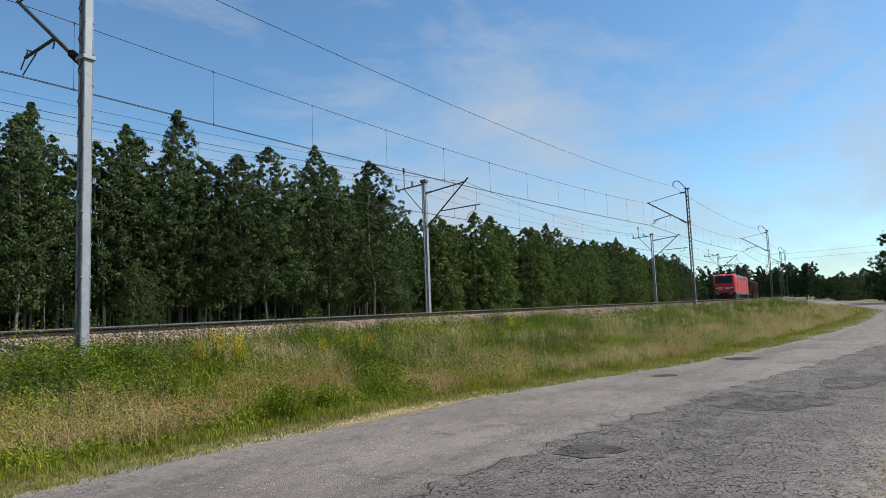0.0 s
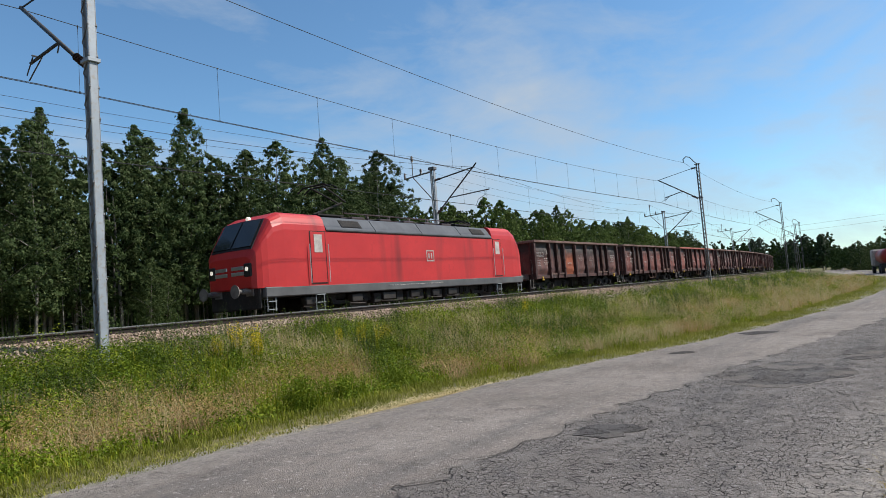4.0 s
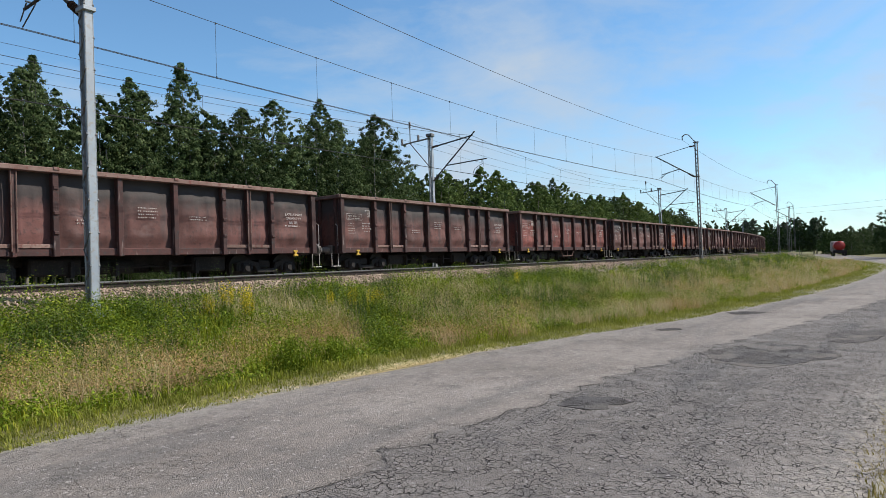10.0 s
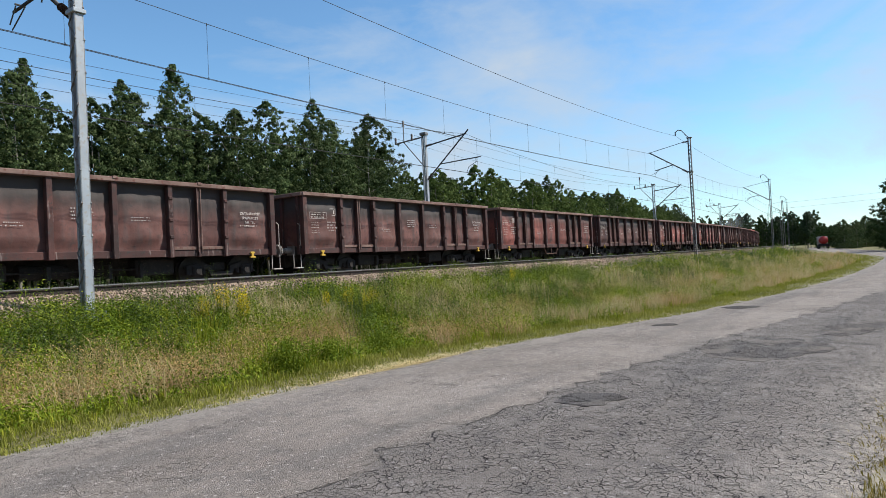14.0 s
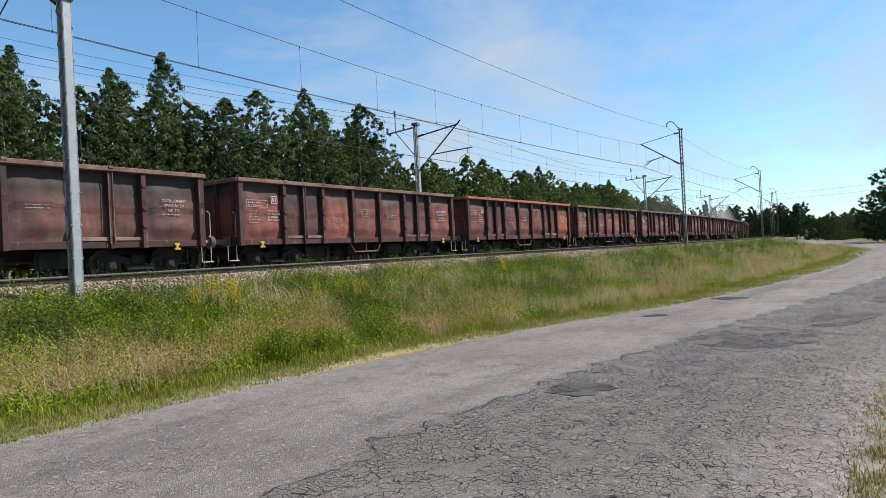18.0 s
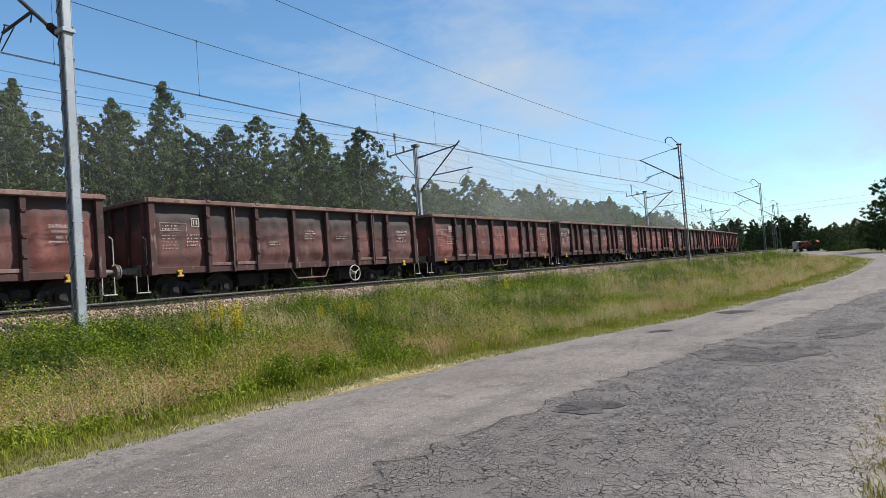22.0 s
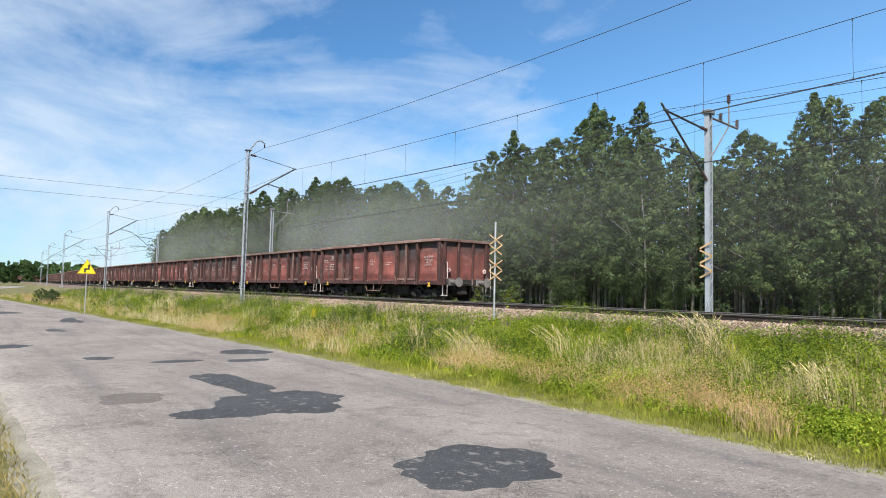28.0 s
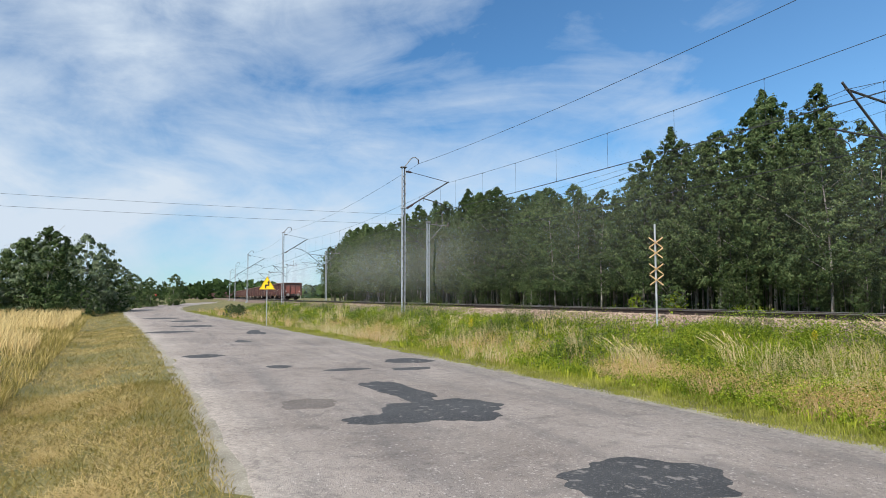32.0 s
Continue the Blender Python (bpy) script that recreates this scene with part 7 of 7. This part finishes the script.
    stuff("herb_clumps", *join(herbs), "weed", "rounded clumps of green herbs on the verge", "weeds")
    stuff("verge_grass", *join(green), "grass", "tall green verge grass between road and track", "grass")
    stuff("dry_grass", *join(dry), "straw", "bleached dry grass in drifts on the verge", "dry grass")
    stuff("seed_grass", *join(pink), "pink_straw", "reddish seeding grass on the verge", "seed grass")
    stuff("seed_heads", *join(heads), "seed_head", "fluffy reddish seed heads over the grass", "seed grass")
    # tall dark stalks with narrow leaves below the ballast
    sets = []
    for x0, x1, coarse, amount in stretches:
        n = int(420 * amount)
        x, y, k = verge_points(rs, n, x0, x1, 0.45, 0.97)
        keep = field(x, y, 0.3, 61.0) + 0.4 * (k - 0.55) > 0.0
        sets.append(stalk_leaves(x[keep], y[keep], 0.45 + 0.5 * rs.uniform(size=keep.sum()), 9, 22, 0.026 * coarse**0.7, rs))
    stuff("tall_weeds", *join(sets), "tall_weed", "tall dark green leafy stalks below the ballast", "weeds")
    stuff("edge_grass", *join(short), "edge_grass", "short yellowish grass along the asphalt", "grass")
    # broad-leaved weeds along the foot of the bed and in clumps
    sets = []
    for x0, x1, coarse, amount in stretches:
        n = int(120000 * amount / coarse**0.9)
        x, y, k = verge_points(rs, n, x0, x1, 0.2, 1.0)
        f1 = field(x, y, 0.45, 31.0) + 0.75 * (k - 0.68) + 0.16 * np.clip((4 - x) / 10, -0.5, 1) + 0.35 * field(x, y, 1.7, 33.0)
        keep = f1 > 0.0
        x, y, k, f1 = x[keep], y[keep], k[keep], f1[keep]
        z = np.array([ground_z(a, b) for a, b in zip(x, y)]) + rs.uniform(0.02, 1, len(x)) ** 0.7 * (0.14 + 0.62 * np.clip(f1 + 0.12, 0, 1)) * np.clip((1.15 - k) * 5, 0.5, 1)
        nor = rs.normal(size=(len(x), 3)) + np.array([0, -0.3, 0.9])
        nor /= np.linalg.norm(nor, axis=1, keepdims=True)
        sets.append(quads(np.stack([x, y, z], -1), nor, rs.uniform(0.014, 0.034, len(x)) * coarse**0.75, rs, 0.7))
    stuff("broad_weeds", *join(sets), "weed", "green broad-leaved weeds below the ballast", "weeds")
    # cut straw lying along the asphalt's edge
    n = 5200
    x = np.concatenate([rs.normal(7.6, 0.9, n // 2), rs.uniform(-16, 30, n // 2)])
    drift = np.array([noise.noise((a * 0.9, 4, 2)) for a in x])
    keep = (np.arange(n) < n // 2) | (drift > 0.12)
    x = x[keep]
    y = np.array([road_y(a) + half_w(a) for a in x]) + np.abs(rs.normal(0, 0.16, len(x))) - 0.02
    stuff("edge_straw", *blades(x, y, 0.03 + 0.05 * rs.uniform(size=len(x)), 0.009 + 0 * x, rs, 3.2, (0, 0)), "straw", "pale cut straw lying along the asphalt edge", "straw")
    # specks of white and yellow bloom
    n = 260
    x, y, k = verge_points(rs, n, -30, 45, 0.15, 0.9)
    z = np.array([ground_z(a, b) for a, b in zip(x, y)]) + rs.uniform(0.3, 0.75, n)
    nor = rs.normal(size=(n, 3)) + np.array([0, -0.5, 1])
    nor /= np.linalg.norm(nor, axis=1, keepdims=True)
    v, f = quads(np.stack([x, y, z], -1), nor, rs.uniform(0.006, 0.013, n), rs, 1.6)
    stuff("small_blossoms", v, f, "white_flower", "small white blossoms among the weeds", "flowers")


def leafy_stalks(seed, n, height, spread, leaf):
    rs = np.random.RandomState(seed)
    stems, pos, nor = Geo(), [], []
    for i in range(n):
        a = np.array([rs.normal(0, spread), rs.normal(0, spread), 0])
        b = a + np.array([rs.normal(0, 0.12), rs.normal(0, 0.12), height * rs.uniform(0.75, 1.1)])
        stems.tube(a, b, 0.007, 4, 0.003, cap=False)
        for k in np.linspace(0.12, 1.0, 14):
            pos.append(a + (b - a) * k + rs.normal(0, 0.045, 3))
            nor.append(rs.normal(size=3) + np.array([0, -0.2, 0.8]))
    pos, nor = np.array(pos), np.array(nor)
    nor /= np.linalg.norm(nor, axis=1, keepdims=True)
    v, f = quads(pos, nor, leaf * rs.uniform(0.7, 1.3, len(pos)), rs, 0.55)
    return stems.mesh("stems"), array_mesh("leaves", v, f)


def build_weed_plants():
    stems, leaves = leafy_stalks(70, 130, 0.95, 0.3, 0.05)
    for x, y, s in ((0.35, 7.95, 1.05), (2.0, 7.85, 1.0), (-1.1, 8.0, 0.7), (6.6, 7.6, 0.55), (7.6, 7.7, 0.5), (9.2, 8.0, 0.45)):
        t = thing("weed_clump", pose(x, y, ground_z(x, y), 0, 0, x * 70) @ Matrix.Diagonal((s, s, s, 1)), "dark green leafy weed clump near the road", "weed clump", "dark weed clumps")
        tagged(part("stem", stems, M["weed"], t), kind="stuff")
        part("leafage", leaves, M["weed"], t)
    # tall yellow flowering stalks near the foot of the bed
    rs = np.random.RandomState(71)
    stem, bloom = Geo(), []
    for i in range(14):
        a = np.array([rs.normal(0, 0.14), rs.normal(0, 0.09), 0])
        b = a + np.array([rs.normal(0, 0.05), rs.normal(0, 0.05), rs.uniform(0.85, 1.15)])
        stem.tube(a, b, 0.008, 4, 0.004, cap=False)
        for k in np.linspace(0.55, 1.0, 26):
            bloom.append(a + (b - a) * k + rs.normal(0, 0.035, 3))
    bloom = np.array(bloom)
    nor = rs.normal(size=bloom.shape)
    nor /= np.linalg.norm(nor, axis=1, keepdims=True)
    fm = array_mesh("blossoms", *quads(bloom, nor, rs.uniform(0.012, 0.02, len(bloom)), rs, 1.6))
    sm = stem.mesh("stalks")
    for x, y, s in ((8.0, 11.0, 0.72), (8.45, 11.0, 0.66), (7.5, 10.9, 0.55), (8.2, 10.6, 0.6), (11.0, 10.5, 0.6), (11.5, 10.4, 0.55), (11.9, 10.5, 0.55), (10.5, 10.7, 0.5), (19.5, 10.9, 0.6), (-9.7, 11.6, 0.4), (-24.0, 10.5, 0.6)):
        t = thing("flowering_stalk", pose(x, y, ground_z(x, y), 0, 0, x * 50) @ Matrix.Diagonal((s, s, s, 1)), "tall yellow flowering stalks in the weeds", "wildflower", "yellow wildflowers")
        tagged(part("stalk", sm, M["weed"], t), kind="stuff")
        part("blossom", fm, M["flower"], t, "yellow blossom spikes")
    # leaning tufts of bleached grass
    rs = np.random.RandomState(72)
    n = 40
    a = rs.normal(0, 0.16, (n, 2))
    h = rs.uniform(0.75, 1.25, n)
    out = np.stack([-0.35 + rs.normal(0, 0.3, n), rs.normal(0, 0.28, n)], -1) * h[:, None]
    root = np.concatenate([a, np.zeros((n, 1))], 1)
    mid = root + np.concatenate([out * 0.35, (h * 0.62)[:, None]], 1)
    tip = root + np.concatenate([out, (h * 0.92)[:, None]], 1)
    side = np.array([0.0034, 0.0024, 0])
    v = np.stack([root - side, root + side, mid - side, mid + side, tip - side * 0.4], 1).reshape(-1, 3)
    head = np.stack([mid * 0.35 + tip * 0.65 - side * 2.5, mid * 0.35 + tip * 0.65 + side * 2.5, tip + side, tip - side], 1).reshape(-1, 3)
    tri = np.array([(0, 1, 3), (0, 3, 2), (2, 3, 4)])
    f = (tri[None] + 5 * np.arange(n)[:, None, None]).reshape(-1, 3)
    k = np.arange(4 * n).reshape(n, 4) + len(v)
    f = np.concatenate([f, k[:, [0, 1, 2]], k[:, [0, 2, 3]]])
    tuft = array_mesh("tuft", np.concatenate([v, head]), f)
    tuft.materials.append(M["straw"])
    spots = ((5.0, 11.0, 0.85), (-4.9, 10.2, 0.8), (-9.4, 10.0, 1.0), (-10.6, 10.4, 1.05), (-12.3, 9.4, 1.0), (-13.6, 9.8, 1.0), (-16.3, 10.2, 0.95), (-18.2, 9.6, 0.9), (-19.3, 11.2, 0.9), (-7.6, 11.5, 1.1), (-22.6, 9.5, 0.8), (15.8, 10.4, 0.8), (16.6, 10.2, 0.75), (-26.0, 10.6, 0.8), (23.5, 9.0, 0.7))
    for x, y, s in spots:
        ob = part("grass_tuft", tuft, None)
        ob.matrix_basis = pose(x, y, ground_z(x, y), 0, 0, rs.uniform(-40, 40)) @ Matrix.Diagonal((s * 0.8, s * 0.8, s * 0.74, 1))
        tagged(ob, "leaning tuft of bleached feathery grass", "grass tuft", "bleached grass tufts")


def build_near_side():
    """The verge on the other side of the road: mown strip, straw left lying, tall dry grass beyond."""
    rs = np.random.RandomState(12)
    short, tall, green, lying = [], [], [], []
    for x0, x1, coarse, n in ((-16, -3, 1.0, 34000), (-45, -12, 1.7, 18000), (-110, -30, 3.0, 10000), (2.2, 9, 1.0, 11000), (9, 40, 1.8, 7000)):
        x = rs.uniform(x0, x1, n)
        d = rs.uniform(0.08, 4.4, n)
        y = np.array([road_y(a) - half_w(a) for a in x]) - d
        h = 0.04 + 0.1 * rs.uniform(size=n)
        short.append(blades(x, y, h, 0.009 * coarse + 0 * h, rs, 1.0, (0, 0)))
        m = n
        x = rs.uniform(x0, x1, m)
        d = rs.uniform(0.6, 4.2, m)
        y = np.array([road_y(a) - half_w(a) for a in x]) - d
        keep = field(x, y, 0.5, 41.0) > 0.02
        h = 0.035 + 0.07 * rs.uniform(size=keep.sum())
        lying.append(blades(x[keep], y[keep], h, 0.008 * coarse + 0 * h, rs, 3.0, (0, 0)))
        x = rs.uniform(x0, x1, n)
        d = 4.0 + 16 * rs.uniform(size=n) ** 1.6
        y = np.array([road_y(a) - half_w(a) for a in x]) - d
        keep = field(x, y, 0.12, 43.0) + 0.03 * (d - 4) > -0.12
        h = (0.55 + 0.45 * rs.uniform(size=n))[keep]
        tall.append(blades(x[keep], y[keep], h, 0.009 * coarse + 0 * h, rs, 0.22))
        x = rs.uniform(x0, x1, n // 2)
        d = 3.2 + 5 * rs.uniform(size=n // 2) ** 1.3
        y = np.array([road_y(a) - half_w(a) for a in x]) - d
        h = 0.15 + 0.3 * rs.uniform(size=n // 2)
        green.append(blades(x, y, h, 0.012 * coarse + 0 * h, rs, 0.4))
    for cx, cy, rx, ry, n in ((-12.5, -1.6, 0.9, 0.32, 1900), (-15.1, -2.7, 1.0, 0.4, 1500), (-9.9, -2.2, 0.5, 0.3, 1000), (-20.0, -2.6, 1.2, 0.5, 1300), (-7.4, -1.5, 0.4, 0.25, 700)):
        x, y = cx + rs.normal(0, rx * 0.6, n), cy + rs.normal(0, ry * 0.6, n)
        lying.append(blades(x, y, 0.05 + 0.07 * rs.uniform(size=n), 0.008 + 0 * x, rs, 2.6, (0, 0)))
    # ragged tufts that hang over the asphalt's edge east of the standpoint
    n = 900
    x = rs.uniform(2.6, 9.0, n)
    y = np.array([road_y(a) - half_w(a) for a in x]) + 0.16 - np.abs(rs.normal(0, 0.45, n))
    green.append(tufts(x, y, 0.03 + 0.08 * rs.uniform(size=n), 12, 0.007, rs, 0.07, 0.9))
    stuff("mown_strip", *join(short), "mown", "mown yellow-green grass strip beside the road", "grass")
    stuff("lying_straw", *join(lying), "hay", "cut straw lying on the mown strip", "straw")
    stuff("field_grass", *join(tall), "hay", "tall dry grass of the fallow field", "field")
    stuff("ditch_grass", *join(green), "mown", "green grass in the shallow ditch", "grass")
    for x, y, s in ((-14.5, -6.6, 0.8), (-17.0, -7.4, 0.9), (-20.5, -8.2, 0.8)):
        WOOD.plant(("bush", 1), x, y, s, x * 40, "low green bush in the ditch", "verge bushes", "bush")


build_wood()
build_verge()
build_weed_plants()
build_near_side()

# ---- signs ----
def build_signs():
    z = ground_z(-43.05, 5.1)
    t = thing("bend_warning_sign", pose(-43.05, 5.1, 0, 0, 0, 84), "yellow triangular sign warning of bends", "road sign")
    g = Geo()
    g.tube((0, 0.04, z - 0.2), (0, 0.04, 2.95), 0.03, 8)
    part("post", g, M["galv"], t)
    g = Geo()
    tri = [(-0.5, 2.28), (0.5, 2.28), (0.0, 3.15)]
    g.add([(a, 0, b) for a, b in tri] + [(a, 0.02, b) for a, b in tri], [(0, 1, 2), (5, 4, 3), (0, 3, 4, 1), (1, 4, 5, 2), (2, 5, 3, 0)])
    plate = part("plate", g, M["sign_yellow"], t, "yellow triangle plate")
    g = Geo()
    for i in range(3):
        p, q = Vector((tri[i][0] * 0.94, -0.003, 2.57 + (tri[i][1] - 2.57) * 0.94)), Vector((tri[(i + 1) % 3][0] * 0.94, -0.003, 2.57 + (tri[(i + 1) % 3][1] - 2.57) * 0.94))
        g.bar(p, q, 0.018, 0.004, (0, 0, 1) if i == 0 else (1, 0, 0))
    part("border", g, M["sign_black"], plate)
    g = Geo()
    g.box(-0.14, -0.05, -0.008, -0.003, 2.36, 2.58)
    g.box(-0.14, 0.14, -0.008, -0.003, 2.52, 2.61)
    g.box(0.05, 0.14, -0.008, -0.003, 2.61, 2.74)
    g.add([(0.0, -0.006, 2.72), (0.19, -0.006, 2.72), (0.095, -0.006, 2.88)], [(0, 1, 2)])
    part("symbol", g, M["sign_black"], plate, "black double bend arrow")
    # pole with crossed slats at the foot of the bed
    x, y = -15.0, 12.1
    t = thing("slatted_sign_post", pose(x, y, 0, 0, 0, 70), "thin pole carrying pairs of crossed faded boards", "railway sign")
    g = Geo()
    g.tube((0, 0, ground_z(x, y) - 0.2), (0, 0, 3.9), 0.03, 8)
    part("post", g, M["galv"], t)
    for i, zz in enumerate((3.38, 3.08, 2.62, 2.3)):
        for s in (-1, 1):
            g = Geo()
            g.bar((-0.2 * s, -0.04 - 0.03 * (s > 0), zz - 0.16), (0.2 * s, -0.04 - 0.03 * (s > 0), zz + 0.13), 0.032, 0.016, (0, 0, 1))
            part("board", g, M["board"], t, "faded ochre board")


build_signs()


# ---- dust raised by the train ----
def build_dust():
    puffs = []
    rs = random.Random(14)
    g = Geo()
    nx, nz = 12, 8
    for i in range(nx + 1):
        for j in range(nz + 1):
            u, v = i / nx * 2 - 1, j / nz * 2 - 1
            r2 = min(1.0, u * u + v * v)
            g.v.append((u, -0.55 * math.sqrt(1 - r2) + 0.2 * noise.noise((u * 2, v * 2, 3)), v))
    n = nz + 1
    g.f = [(i * n + j, (i + 1) * n + j, (i + 1) * n + j + 1, i * n + j + 1) for i in range(nx) for j in range(nz)]
    thin, thick = g.mesh("dust_puff", True), g.mesh("dust_puff", True)
    thin.materials.append(M["dust"])
    thick.materials.append(M["thick_dust"])
    for i in range(12):
        ob = part("dust_puff", thick if 3 < i < 10 else thin, None)
        s = (rs.uniform(15, 22), 3.0, rs.uniform(5.4, 6.8))
        ob.scale = s
        tagged(ob, "pale translucent puff of dust drifting behind the wagons", "dust", "dust behind the train")
        puffs.append((ob, -108 + i * 12.5 + rs.uniform(-3, 3), 23.4 + 0.28 * (i % 4), 4.6 + rs.uniform(0.3, 2.4)))
    return puffs


DUST = build_dust()


# ---- what moves ----
def tail_x(t):
    """West end of the last wagon's body."""
    return 566.03 - 20.88 * t - 0.0245 * t * t


def on_rails(x, half):
    """Pose of a vehicle with its middle at x on the far track, on its two bogies."""
    (ya, _), (yb, _) = line_at(x - half, FAR_Y), line_at(x + half, FAR_Y)
    return pose(x, (ya + yb) / 2, FAR_RAIL, 0, 0, math.degrees(math.atan2(yb - ya, 2 * half)))


def along_curve(x_straight):
    """The line's length is kept where it bends: x of the point that lies so far along."""
    x = 0.0
    s, step = 0.0, 4.0
    sign = 1 if x_straight >= 0 else -1
    while s < abs(x_straight):
        _, a = line_at(x + sign * step / 2, FAR_Y)
        d = min(step, abs(x_straight) - s)
        x += sign * d * math.cos(a)
        s += d
    return x


CURVE = {k: along_curve(k) for k in range(-640, 641, 4)}


def curve_x(s):
    s = max(-636, min(636, s))
    k = math.floor(s / 4) * 4
    return CURVE[k] + (CURVE[k + 4] - CURVE[k]) * (s - k) / 4


LORRY_WAY = [(0.0, 50, -3.0), (1.0, 64, -2.6), (2.0, 78, -0.9), (3.5, 96, 2.4), (6.0, 121, 6.6), (9.0, 150, 10.6), (13.0, 185, 15.5), (19.0, 205, 17.6), (22.0, 212, 21.0), (24.0, 214, 26.0), (27.0, 216, 34.0), (32.0, 218, 46.0)]


def motions():
    times = [i * 0.5 for i in range(65)]
    for i, w in enumerate(WAGONS):
        walk(w, [(t, on_rails(curve_x(tail_x(t) + BODY / 2 - (32 - i) * PITCH), 4.5)) for t in times])
    walk(LOCO, [(t, on_rails(curve_x(tail_x(t) - 0.65 - 32 * PITCH - 9.5), 4.75)) for t in times])
    for ob, rel, y, z in DUST:
        lag = 9 + 0.22 * max(0, rel + 30)
        walk(ob, [(t, pose(tail_x(t) + rel + lag * max(0, t - 28), y + bend(max(-300, min(300, tail_x(t) + rel))), z)) for t in range(33)])
    rows = []
    for i, (t, x, y) in enumerate(LORRY_WAY):
        a, b = LORRY_WAY[max(i - 1, 0)], LORRY_WAY[min(i + 1, len(LORRY_WAY) - 1)]
        rows.append((t, pose(x, y, 0.03, 0, 0, math.degrees(math.atan2(b[2] - a[2], b[1] - a[1])))))
    walk(LORRY, rows)


motions()
